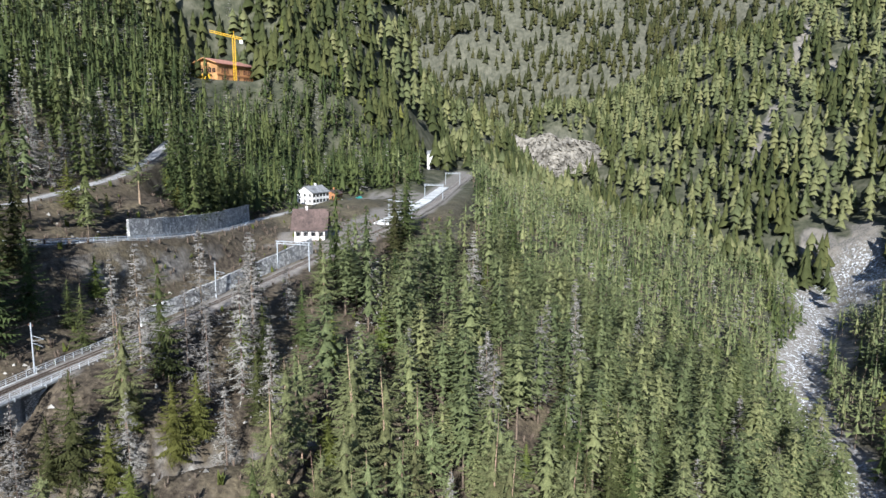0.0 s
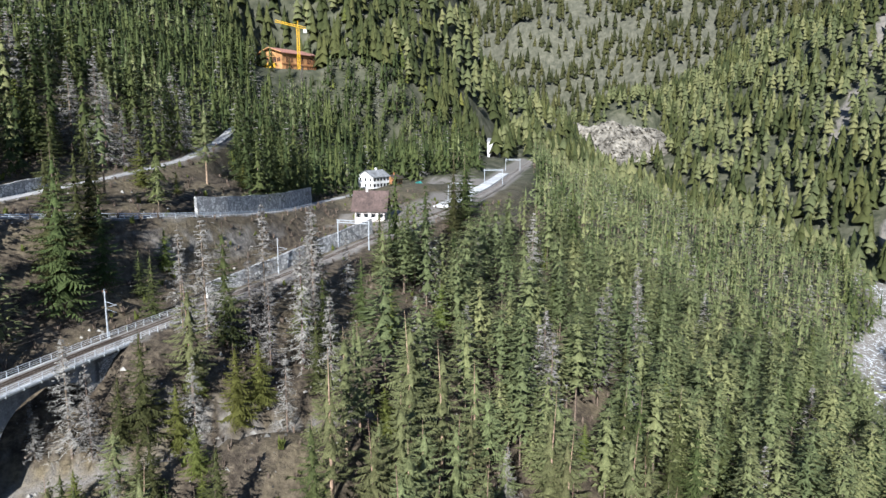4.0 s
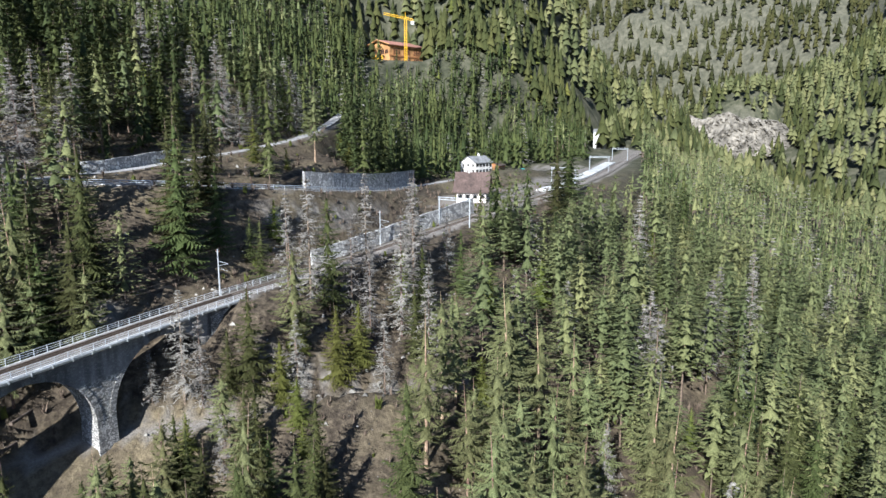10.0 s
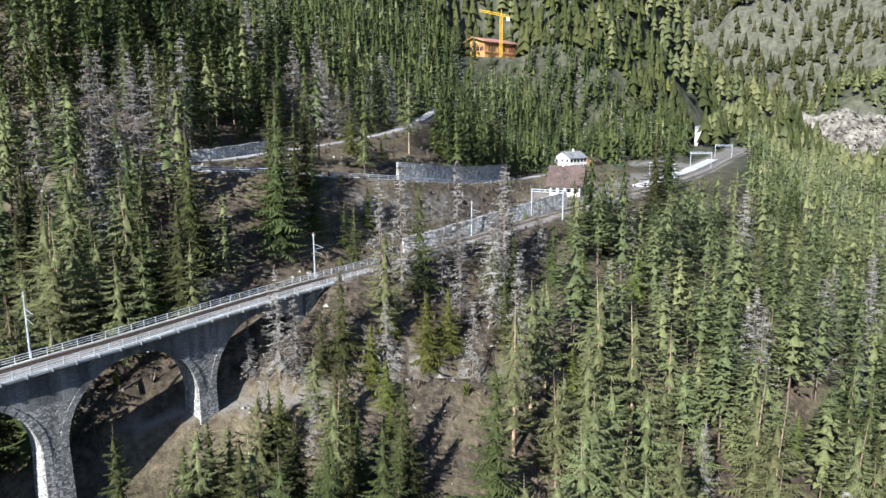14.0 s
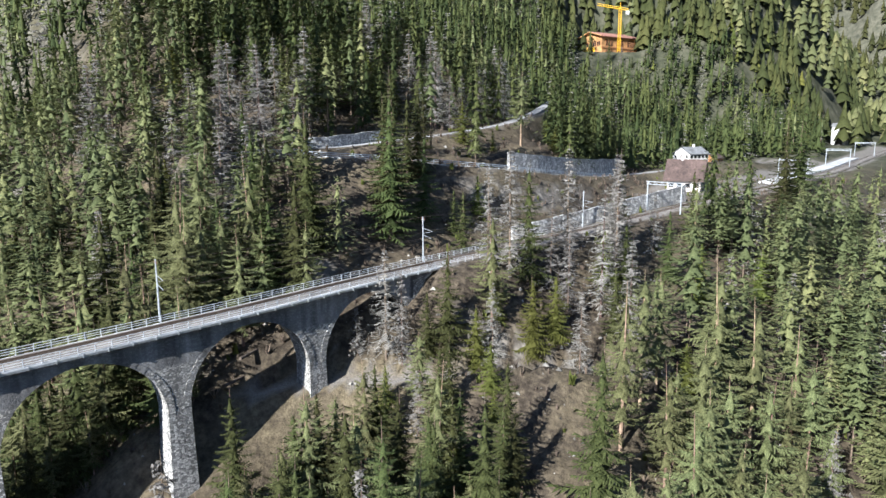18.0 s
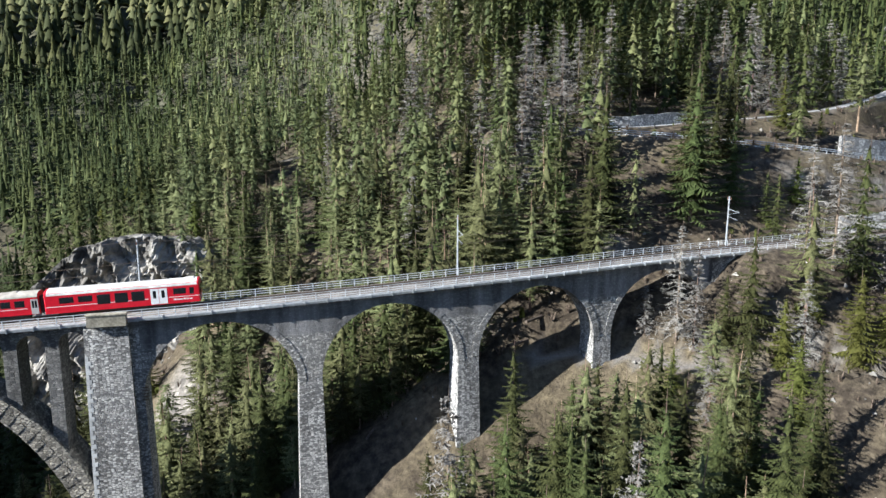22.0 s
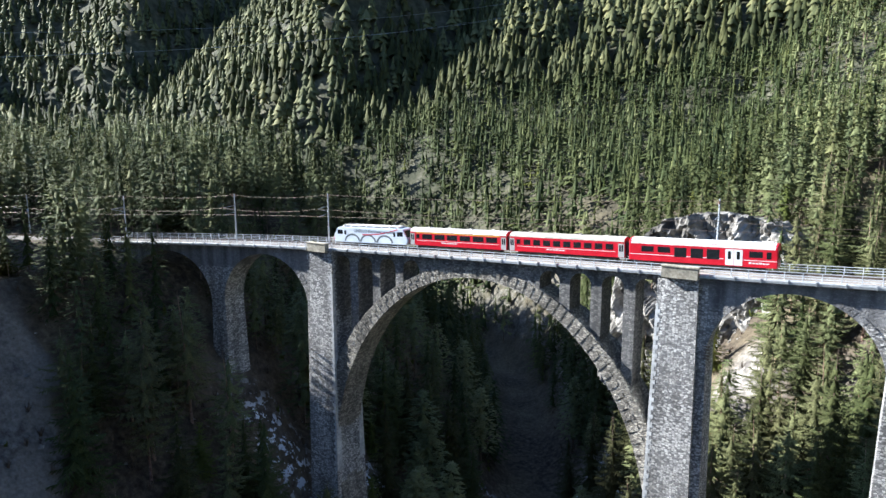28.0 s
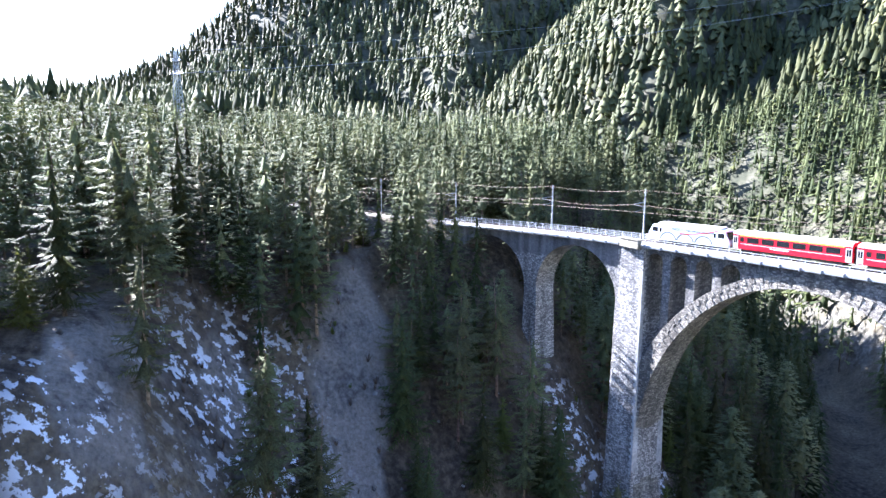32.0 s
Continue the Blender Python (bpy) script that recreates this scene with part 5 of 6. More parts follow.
CAR_PAINT = [material(n, d, l, 2, 0.3, spec=0.6) for n, d, l in (("silver_car_paint", (0.42, 0.44, 0.46), (0.5, 0.52, 0.54)), ("dark_blue_car_paint", (0.04, 0.06, 0.1), (0.06, 0.09, 0.14)), ("teal_car_paint", (0.03, 0.2, 0.19), (0.05, 0.26, 0.24)))]
TYRE = material("tyre_rubber", (0.02, 0.02, 0.02), (0.045, 0.045, 0.045), 8, 0.9)
for (cx, cy, turn), paint, words in zip(((362, 74, 20), (356, 66, 100), (378, 72, 60)), CAR_PAINT, ("silver", "dark blue", "teal green")):
    car = new("car")
    car.matrix_basis = sit(cx, cy, turn, 0.0)
    tagged(car, words + " car parked on the gravel beside the white house", "car", group="parked cars")
    bm = bmesh.new()
    prism(bm, [(-2.1, 0.35), (-2.1, 0.95), (-1.7, 1.0), (-1.2, 1.5), (0.5, 1.52), (1.1, 1.02), (2.05, 0.88), (2.1, 0.35)], -0.85, 0.85)
    bmesh.ops.bevel(bm, geom=list(bm.edges), offset=0.06, segments=2, affect="EDGES")
    part("body", bm, paint, car)
    for side in (-1, 1):
        bm = bmesh.new()
        prism(bm, [(-1.5, 1.03), (-1.12, 1.42), (0.45, 1.43), (0.9, 1.05)], *sorted((side * 0.8, side * 0.862)))
        part("window", bm, GLASS, car)
        for wx in (-1.3, 1.3):
            bm = bmesh.new()
            rod(bm, (wx, side * 0.68, 0.32), (wx, side * 0.88, 0.32), 0.32, None, 14)
            part("wheel", bm, TYRE, car)

portal = new("tunnel_portal_house")
portal.matrix_basis = pose(652, 133, 103, 0, 0, 14)
tagged(portal, "tall pale concrete portal building over the end of the tracks", "building")
bm = bmesh.new()
prism(bm, [(-6, -3), (-6, 15), (0, 17), (6, 15), (6, -3)], -5.5, 5.5)
part("wall", bm, CONCRETE, portal)
bm = bmesh.new()
box(bm, -6.06, -5.9, -2.6, 2.6, -1, 6.5)
part("opening", bm, DARK, portal, "dark tunnel mouth")
bm = bmesh.new()
prism(bm, [(-6.6, 15), (0, 17.2), (6.6, 15), (6.6, 15.5), (0, 17.8), (-6.6, 15.5)], -6, 6)
part("roof", bm, SLATE, portal)

platform = new("station_platform")
tagged(platform, "long pale concrete platform between the station tracks", "platform", kind="structure")
xs_ = np.linspace(300, 470, 30)
verts, faces = [], []
for x in xs_:
    verts += [(float(x), float(track_y(x)) + p, float(deck_z(x)) + q) for p, q in ((2.3, 0.2), (2.3, 1.1), (9, 1.1), (9, 0.2))]
for i in range(len(xs_) - 1):
    for k in range(3):
        faces.append((i * 4 + k, i * 4 + k + 1, i * 4 + k + 5, i * 4 + k + 4))
faces += [(3, 2, 1, 0), tuple(range(len(verts) - 4, len(verts)))]
link_mesh("slab", verts, faces, CONCRETE, platform)
for off in (-4.2,):
    siding = new("siding_track")
    tagged(siding, "second station track beside the platform", "track", kind="structure")
    for s in (-0.5, 0.5):
        ribbon("rail", [(off + s - 0.04, 0.62), (off + s - 0.04, 0.8), (off + s + 0.04, 0.8), (off + s + 0.04, 0.62)], RUST, siding, "", 270, 620, 4)

# lattice pylon of the high-voltage line on the wooded ridge
pylon = new("lattice_pylon")
pylon.matrix_basis = pose(-292, -31, 101, 0, 0, 20)
tagged(pylon, "tall grey lattice pylon rising above the woods", "pylon")
bm = bmesh.new()
for x in (-1, 1):
    for y in (-1, 1):
        rod(bm, (x * 2.6, y * 2.6, -3), (x * 0.5, y * 0.5, 40), 0.16, 0.1, 4)
for i in range(14):
    z0, z1 = i * 2.9, (i + 1) * 2.9
    a, b = 2.6 - 2.1 * z0 / 43, 2.6 - 2.1 * z1 / 43
    for s in (-1, 1):
        rod(bm, (-a, s * a, z0), (b, s * b, z1), 0.08, None, 4), rod(bm, (a, s * a, z0), (-b, s * b, z1), 0.08, None, 4)
        rod(bm, (s * a, -a, z0), (s * b, b, z1), 0.08, None, 4), rod(bm, (s * a, a, z0), (s * b, -b, z1), 0.08, None, 4)
part("tower", bm, POLE, pylon)
for z, w in ((30, 6), (36, 4.5)):
    bm = bmesh.new()
    rod(bm, (-w, 0, z), (w, 0, z), 0.16, None, 4), rod(bm, (-w, 0, z), (0, 0, z + 1.6), 0.1, None, 4), rod(bm, (w, 0, z), (0, 0, z + 1.6), 0.1, None, 4)
    part("cross_arm", bm, POLE, pylon)
power = new("power_lines")
tagged(power, "thin high-voltage cables crossing the valley", "cable")
for k, (dx, z0) in enumerate(((-6, 131), (6, 131), (0, 141))):
    bm = bmesh.new()
    a, b = Vector((-292 + dx * 0.9, -31 + dx * 0.3, z0)), Vector((-150 + dx, 620, 250 + z0 - 131))
    pts = [a.lerp(b, t) - Vector((0, 0, 70 * t * (1 - t))) for t in np.linspace(0, 1, 15)]
    for p, q in zip(pts[:-1], pts[1:]):
        rod(bm, p, q, 0.05, None, 4)
    part("cable", bm, STEEL, power)


# ---- rock faces ----
CRAG = material("craggy_rock", (0.045, 0.042, 0.038), (0.42, 0.4, 0.36), 0.22, 0.95, 0.3, big=3, contrast=(0.36, 0.68), spec=0.2)


def crag(name, label, base, turn, length, profile, rough, seed, nu, nv):
    """A broken rock face: a profile of (along, out, up) rows drawn along its foot, split into blocks and ledges."""
    u, v = np.meshgrid(np.linspace(0, 1, nu), np.linspace(0, 1, nv))
    u, v = u.ravel(), v.ravel()
    x = (u - 0.5) * length
    tops = np.interp(u, (0, 0.15, 0.32, 0.5, 0.75, 0.88, 1), profile)
    k = np.clip(v / 0.78, 0, 1)
    z = tops * k - np.clip(v - 0.78, 0, 1) * 9
    y = k * 9 + np.clip(v - 0.78, 0, 1) * 70
    block = np.abs(waves(x * 1.3 + 0.6 * z, z * 0.6 + y, 19, seed, 4))
    crack = np.abs(waves(x - 0.5 * z, z * 0.4, 9, seed + 1, 3))
    ledge = np.floor(z / 5 + waves(x, z, 17, seed + 2, 2) * 1.2) * 5 - z
    fade = np.clip(np.minimum(u, 1 - u) * 8, 0, 1)
    out = rough * (block * 6 + np.minimum(crack, 0.35) * 3.0 + ledge * 0.22) * fade
    y = y - out + (1 - fade) * 7
    z = z + rough * 0.9 * waves(x, y, 9, seed + 3, 3) * (v > 0.02)
    i = np.arange(nu * nv).reshape(nv, nu)
    faces = np.stack([i[:-1, :-1], i[:-1, 1:], i[1:, 1:], i[1:, :-1]], -1).reshape(-1, 4)
    ob = link_mesh(name, np.stack([x, y, z], 1).tolist(), faces.tolist(), CRAG)
    ob.matrix_basis = pose(*base, 0, 0, turn)
    return tagged(ob, label, "rock", kind="structure")


crag("rock_face", "pale and dark craggy rock face behind the viaduct", (17, 66, 42), -8, 52, (26, 36, 43, 46, 45, 42, 32), 1.0, 51, 110, 90)
crag("rock_face", "small grey cliff among the trees behind the viaduct", (72, 172, 88), 10, 26, (8, 12, 14, 15, 13, 10, 6), 0.8, 57, 50, 36)

PALE_ROCK = material("pale_quarried_rock", (0.08, 0.074, 0.064), (0.25, 0.232, 0.2), 0.12, 0.95, 0.5, big=3, contrast=(0.3, 0.7), spec=0.2)
for base, turn, length, tops, seed in (((1010, 128, 62), -78, 130, (40, 62, 78, 70, 80, 70, 46), 81), ((1030, 60, 84), -84, 80, (26, 44, 52, 48, 46, 40, 26), 85)):
    cliff = crag("rock_face", "pale beige cliff on the wooded mountainside over the valley", base, turn, length, tops, 1.3, seed, 60, 40)
    cliff.data.materials.clear()
    cliff.data.materials.append(PALE_ROCK)


# ---- fallen logs beside the footpath ----
LOG = material("weathered_log", (0.06, 0.045, 0.035), (0.16, 0.13, 0.105), 2.5, 0.95, 0.03, stretch=(1, 1, 1), vary=0.2)


def fallen_log(x, y, turn, length, r, tilt=0.0):
    ob = new("fallen_log")
    ob.matrix_basis = pose(x, y, float(ground(x, y)) + r * 0.7, 0, tilt, turn)
    tagged(ob, "dark weathered log lying on the brown slope", "log", group="fallen logs")
    bm = bmesh.new()
    rod(bm, (-length / 2, 0, 0), (length / 2, 0.2, 0.1), r, r * 0.6, 8)
    part("stem", bm, LOG, ob)
    for k in range(3):
        bm = bmesh.new()
        a = -length * 0.2 + k * length * 0.2
        rod(bm, (a, 0, 0), (a + 0.5, 0.8 - 0.6 * k, 0.5), r * 0.25, r * 0.1, 5)
        part("stub", bm, LOG, ob)


for q in ((93, 9, 24, 9, 0.3), (96, 10.5, 30, 8, 0.28), (84, 12, 70, 6, 0.2), (72, 16, 110, 9, 0.25), (112, 2, 15, 6, 0.2), (120, -10, -30, 5, 0.18), (76, 22, 140, 7, 0.22), (66, 6, 60, 6, 0.2)):
    fallen_log(*q)


# ---- loose stones on the slopes under and beside the viaduct ----
def stones():
    r4 = np.random.RandomState(77)
    n = 5200
    x, y = r4.uniform(-70, 185, n), r4.uniform(-95, 75, n)
    ok = (np.abs(y - track_y(x)) > 2.6) & (np.abs(river_side(x, y)) > 5) & (waves(x, y, 26, 45, 3) > -0.15) & (np.hypot(x - 51, y + 95) > 40)
    x, y = x[ok], y[ok]
    z = ground(x, y)
    corner = np.array([(1, 0, 0), (0, 1, 0), (-1, 0, 0), (0, -1, 0), (0, 0, 0.8)])
    tri = [(0, 1, 4), (1, 2, 4), (2, 3, 4), (3, 0, 4)]
    verts, faces = [], []
    for a, b, c in zip(x, y, z):
        k = 0.16 + 0.6 * r4.rand() ** 3
        q = corner * r4.uniform(0.6, 1.3, (5, 3)) * k + r4.uniform(-0.2, 0.2, (5, 3)) * k
        base = len(verts)
        verts += (q + (a, b, c - 0.05)).tolist()
        faces += [tuple(base + i for i in t) for t in tri]
    tagged(link_mesh("loose_stones", verts, faces, CRAG), "loose grey stones strewn over the slopes", "stones", kind="stuff")


stones()


# ---- the woods ----
def skirts(verts, faces, rnd, tiers, sides):
    """The inner boughs of a crown: jagged skirts one over another. Each tier is (z of its top, z of its hem, radius)."""
    for top, hem, radius in tiers:
        n = len(verts)
        verts.append((rnd.uniform(-0.1, 0.1), rnd.uniform(-0.1, 0.1), top))
        turn = rnd.uniform(0, 6.283)
        for i in range(sides):
            a = turn + 6.283 * i / sides + rnd.uniform(-0.12, 0.12)
            k = radius * (rnd.uniform(0.85, 1.3) if i % 2 else rnd.uniform(0.45, 0.75))
            verts.append((k * math.cos(a), k * math.sin(a), hem + (0.0 if i % 2 else 0.2 * (top - hem)) + rnd.uniform(-0.25, 0.25)))
        for i in range(sides):
            faces.append((n, n + 1 + i, n + 1 + (i + 1) % sides))


def spray(verts, faces, rnd, x, y, z, a, length, wide, fall):
    """A spray of needles that hangs outwards from a bough."""
    c, s = math.cos(a), math.sin(a)
    n = len(verts)
    side = rnd.uniform(0.7, 1.3) * wide
    verts.append((x - 0.25 * length * c - s * side, y - 0.25 * length * s + c * side, z - 0.3 * fall * rnd.random()))
    verts.append((x - 0.25 * length * c + s * side, y - 0.25 * length * s - c * side, z - 0.3 * fall * rnd.random()))
    verts.append((x + 0.75 * length * c, y + 0.75 * length * s, z - fall))
    faces.append((n, n + 1, n + 2))


def frond(verts, faces, rnd, h, a, r, fall, tip, pairs, wide, start=0.18):
    """A bough: twigs in pairs along an axis that sags from the trunk and lifts again at its tip."""
    c, s = math.cos(a), math.sin(a)

    def at(q, v, dz):
        verts.append((c * r * q - s * v, s * r * q + c * v, h - fall * q * (1.35 - 0.35 * q) + tip * q ** 3 + dz))
        return len(verts) - 1

    for j in range(pairs):
        q = start + (1 - start) * (j + 0.1) / pairs
        for sd in (-1, 1):
            reach = wide * r * (1.12 - q) ** 0.7 * rnd.uniform(0.65, 1.2)
            on = (0.5 * wide if pairs > 1 else 0.55) * rnd.uniform(0.8, 1.5)
            w = (0.62 * (1 - start) / pairs if pairs > 1 else 0.42) * rnd.uniform(0.8, 1.2)
            sag = reach * (rnd.uniform(0.2, 0.65) if pairs > 2 else rnd.uniform(0.25, 0.8))
            faces.append((at(q - w * 0.5, 0, 0), at(q + w, 0.0, 0.02 * r), at(min(1.08, q + on), sd * reach, -sag)))
    w = 0.05 * r + 0.05
    faces.append((at(0.8, -w, 0), at(0.8, w, 0), at(1.08, 0, 0)))


def tufts(verts, faces, rnd, n, reach, z0, height, whorls, fall):
    """Small sprays of needles over a crown, gathered into uneven whorls."""
    for i in range(n):
        f = ((i + rnd.random()) / n) ** 0.9
        f = 0.6 * f + 0.4 * (int(f * whorls) + 0.4) / whorls
        a = i * 2.399 + rnd.uniform(-0.5, 0.5)
        r = reach(min(f, 0.985), a) * rnd.uniform(0.5, 1.1)
        k = rnd.uniform(0.7, 1.15) * (0.65 + 0.35 * min(1, r / 2.5))
        spray(verts, faces, rnd, math.cos(a) * r, math.sin(a) * r, z0 + (height - z0) * f - 0.18 * r, a + rnd.uniform(-0.7, 0.7), k * 1.5, k * 0.42, k * rnd.uniform(*fall))


def spruce_mesh(seed, height, radius, tiers, sides, boughs, pairs, bare):
    """A spruce: whorls of sagging boughs round a dark core, narrowing to a spire."""
    rnd = random.Random(seed)
    verts, faces = [], []
    z0 = height * bare
    lumps = [rnd.uniform(0.8, 1.16) for i in range(14)]

    def reach(f):
        return radius * (1 - f) ** 0.8 * (0.75 + 0.25 * min(1, f * 7)) * lumps[min(13, int(f * 14))] + 0.1

    rows = []
    step = (height - z0) / tiers
    for i in range(tiers):
        f = (i + 0.5) / tiers
        rows.append((z0 + step * (i + (1.3 if boughs else 2.0)) if i < tiers - 1 else height, z0 + step * (i + 0.1), reach(f) * (0.4 if pairs > 2 else 0.46 if boughs > 40 else 0.4 if boughs else 0.98) * rnd.uniform(0.88, 1.12)))
    if boughs:
        rows = rows[:-1] + [(height * 0.9, rows[-1][1], rows[-1][2] * 0.5)]
    skirts(verts, faces, rnd, rows, sides)
    if boughs > 40 and pairs == 1:
        tufts(verts, faces, rnd, 3 * boughs, lambda f, a: reach(f), z0, height, 15, (0.25, 0.8))
        return verts, faces
    whorl = 6 if pairs > 2 else 4
    for i in range(boughs):
        f = int(i / whorl) * whorl / boughs + rnd.uniform(0, 0.6) * whorl / boughs
        r = reach(min(f, 0.99)) * rnd.uniform(0.72, 1.22)
        h = z0 + (height * 0.985 - z0) * min(f, 0.99)
        frond(verts, faces, rnd, h, i * 6.283 / whorl + int(i / whorl) * 0.7 + rnd.uniform(-0.3, 0.3), r, r * rnd.uniform(0.16, 0.46) * (1.15 - f), r * rnd.uniform(0.06, 0.2), pairs, 0.34 if pairs > 2 else 0.55, 0.18 if pairs > 2 else 0.35)
    return verts, faces


def pine_mesh(seed, height, radius, tiers, sides, boughs, pairs):
    """A pine: an uneven, rounded crown of level, upturned boughs on a long bare trunk."""
    rnd = random.Random(seed)
    verts, faces = [], []
    z0 = height * rnd.uniform(0.12, 0.32)
    lobes = [(rnd.uniform(0, 6.283), rnd.uniform(0.05, 0.45)) for i in range(9)]

    def reach(f, a=0.0):
        t, k = lobes[min(8, int(f * 9))]
        return radius * (1 - f ** 1.6) ** 0.75 * (0.6 + 0.4 * min(1, f * 5)) * (1 + 0.7 * k * math.cos(a - t)) + 0.15

    rows = []
    for i in range(tiers):
        f, step = (i + 0.5) / tiers, (height - z0) / tiers
        rows.append((min(height, z0 + step * (i + (1.3 if boughs else 1.9))), z0 + step * (i + 0.2), reach(f) * (0.36 if pairs > 2 else 0.42 if boughs > 40 else 0.34 if boughs else 0.9) * rnd.uniform(0.85, 1.15)))
    if boughs:
        rows = rows[:-1] + [(height * 0.86, rows[-1][1], rows[-1][2] * 0.5)]
    skirts(verts, faces, rnd, rows, sides)
    if boughs > 40 and pairs == 1:
        tufts(verts, faces, rnd, 3 * boughs, reach, z0, height, 11, (-0.3, 0.6))
        return verts, faces
    for i in range(boughs):
        f = ((i + rnd.random()) / boughs) ** 0.9
        a = i * 2.399 + rnd.uniform(-0.4, 0.4)
        r = reach(f, a) * rnd.uniform(0.6, 1.2)
        h = z0 + (height * 0.97 - z0) * f
        frond(verts, faces, rnd, h, a, r, r * rnd.uniform(-0.1, 0.42), r * rnd.uniform(0.0, 0.25), pairs, 0.34 if pairs > 2 else 0.55, 0.3 if pairs > 2 else 0.5)
    return verts, faces


def larch_mesh(seed, height, radius, whorls, per, twigs):
    """A larch without needles: thin level boughs with many hanging twigs."""
    rnd = random.Random(seed)
    verts, faces = [], []
    thin = (0.95, 1.3, 2.0)[2 - min(2, twigs // 5)]
    for i in range(whorls):
        f = max(0, (i + rnd.uniform(-0.4, 0.4)) / whorls)
        h = height * (0.1 + 0.88 * f)
        reach = radius * (1 - f) ** 0.8 + 0.2
        for j in range(per):
            a, r = rnd.uniform(0, 6.283), reach * rnd.uniform(0.45, 1.15)
            c, s, up, low = math.cos(a), math.sin(a), rnd.uniform(-0.32, 0.0) * r, rnd.uniform(0.05, 0.2) * r

            def put(u, v, dz):
                verts.append((c * u - s * v, s * u + c * v, h + dz))
                return len(verts) - 1

            w = (0.045 + 0.008 * r) * thin
            m = up * 0.55 - low
            mid_ = put(r * 0.55, -w * 0.6, m), put(r * 0.55, w * 0.6, m), put(r * 0.55, 0, m - w), put(r * 0.55, 0, m + w)
            faces.append((put(0, 0, 0), mid_[0], mid_[1])), faces.append((put(0, 0, -w), mid_[2], mid_[3]))
            faces.append((mid_[0], put(r, 0, up), mid_[1])), faces.append((mid_[2], put(r, 0, up), mid_[3]))
            for k in range(twigs):
                t = rnd.uniform(0.2, 1.0)
                ln, sd = (0.35 + 0.22 * r) * rnd.uniform(0.5, 1.3), rnd.uniform(-1, 1)
                wt = 0.16 * thin
                zt = m * t / 0.55 if t < 0.55 else m + (up - m) * (t - 0.55) / 0.45
                faces.append((put(r * t, 0, zt), put(r * t + wt, 0, zt - wt), put(r * t + ln * 0.4, sd * ln, zt - rnd.uniform(-0.1, 0.9) * ln)))
    return verts, faces


def soft_normals(verts, faces, seed, up=0.5, jitter=0.35):
    """Turn every face outwards, and give the crown normals that follow its form."""
    v, f = np.array(verts, float), np.array(faces)
    rr = np.hypot(v[:, 0], v[:, 1])
    out = np.stack([v[:, 0], v[:, 1], up * np.maximum(rr, 0.3)], 1)
    out /= np.linalg.norm(out, axis=1)[:, None] + 1e-9
    n = np.cross(v[f[:, 1]] - v[f[:, 0]], v[f[:, 2]] - v[f[:, 0]])
    n /= np.linalg.norm(n, axis=1)[:, None] + 1e-9
    flip = (n * out[f].mean(1)).sum(1) < 0
    f[flip] = f[flip][:, ::-1]
    n[flip] *= -1
    acc = np.zeros_like(v)
    for k in range(3):
        np.add.at(acc, f[:, k], n)
    acc /= np.linalg.norm(acc, axis=1)[:, None] + 1e-9
    out = 0.5 * out + acc + np.random.RandomState(seed).normal(0, jitter * 0.4, v.shape)
    out /= np.linalg.norm(out, axis=1)[:, None] + 1e-9
    return v, f, out


def trunk_mesh(height, r, sides=6, lean=0.0):
    verts, faces = [], []
    levels = ((0, 1.35), (0.03, 1.0), (0.35, 0.75), (0.7, 0.42), (1.0, 0.06))
    for f, k in levels:
        for i in range(sides):
            a = 6.283 * i / sides
            verts.append((r * k * math.cos(a) + lean * f * f, r * k * math.sin(a), height * f - 0.6 * (f == 0)))
    for i in range(len(levels) - 1):
        for j in range(sides):
            k = (j + 1) % sides
            faces.append((i * sides + j, i * sides + k, (i + 1) * sides + k, (i + 1) * sides + j))
    return verts, faces


KINDS = {  # height, radius, trunk, needles, bark, bare part of the trunk
    "spruce": (24.5, 5.2, 0.3, SPRUCE, BARK),
    "pine": (22.5, 4.6, 0.27, PINE, PINE_BARK),
    "young_spruce": (11.5, 3.3, 0.15, YOUNG, BARK),
    "larch": (23, 4.9, 0.24, LARCH, BARK),
}
LABELS = {"spruce": "dark green spruce with drooping boughs", "pine": "grey-green mountain pine with a bare lower trunk",
          "young_spruce": "yellow-green young spruce tree on the hillside", "larch": "bare grey-brown larch without needles"}


def crown_of(kind, seed, level):
    h, r = KINDS[kind][:2]
    n = 2 - level if level else 3
    if level == 0.5:
        n = 2
    if kind == "larch":
        v, f = larch_mesh(seed, h, r, (32, 16, 12, 8)[n], (6, 6, 5, 4)[n], (10, 7, 4, 3)[n])
        return soft_normals(v, f, seed, 0.6, 0.8)
    if kind == "pine":
        v, f = pine_mesh(seed, h, r, (6, 6, 3, 4)[n], (8, 7, 5, 6)[n], (92, 105, 20, 0)[n], (7, 1, 1, 0)[n])
    else:
        v, f = spruce_mesh(seed, h, r, (10, 7, 3, 4)[n], (8, 7, 6, 6)[n], (120, 96, 22, 0)[n], (6, 1, 1, 0)[n], 0.03 if kind == "young_spruce" else 0.06)
    return soft_normals(v, f, seed)


def clear_of_things(x, y):
    off = np.abs(y - track_y(x))
    ok = ((off > 6.5) | (x < -250) | (x > 690)) & ((np.abs(river_side(x, y)) > 11) | (x < -850))
    ok &= ~((x > 240) & (x < 660) & (y > track_y(x) - 8) & (y < np.where(x > 430, track_y(x) + 18, foot_y(x) + 12)))
    ok &= (scree_at(x, y) < 0.45) & (rock_at(x, y) < 0.5)
    return ok & CLEAR(x, y)


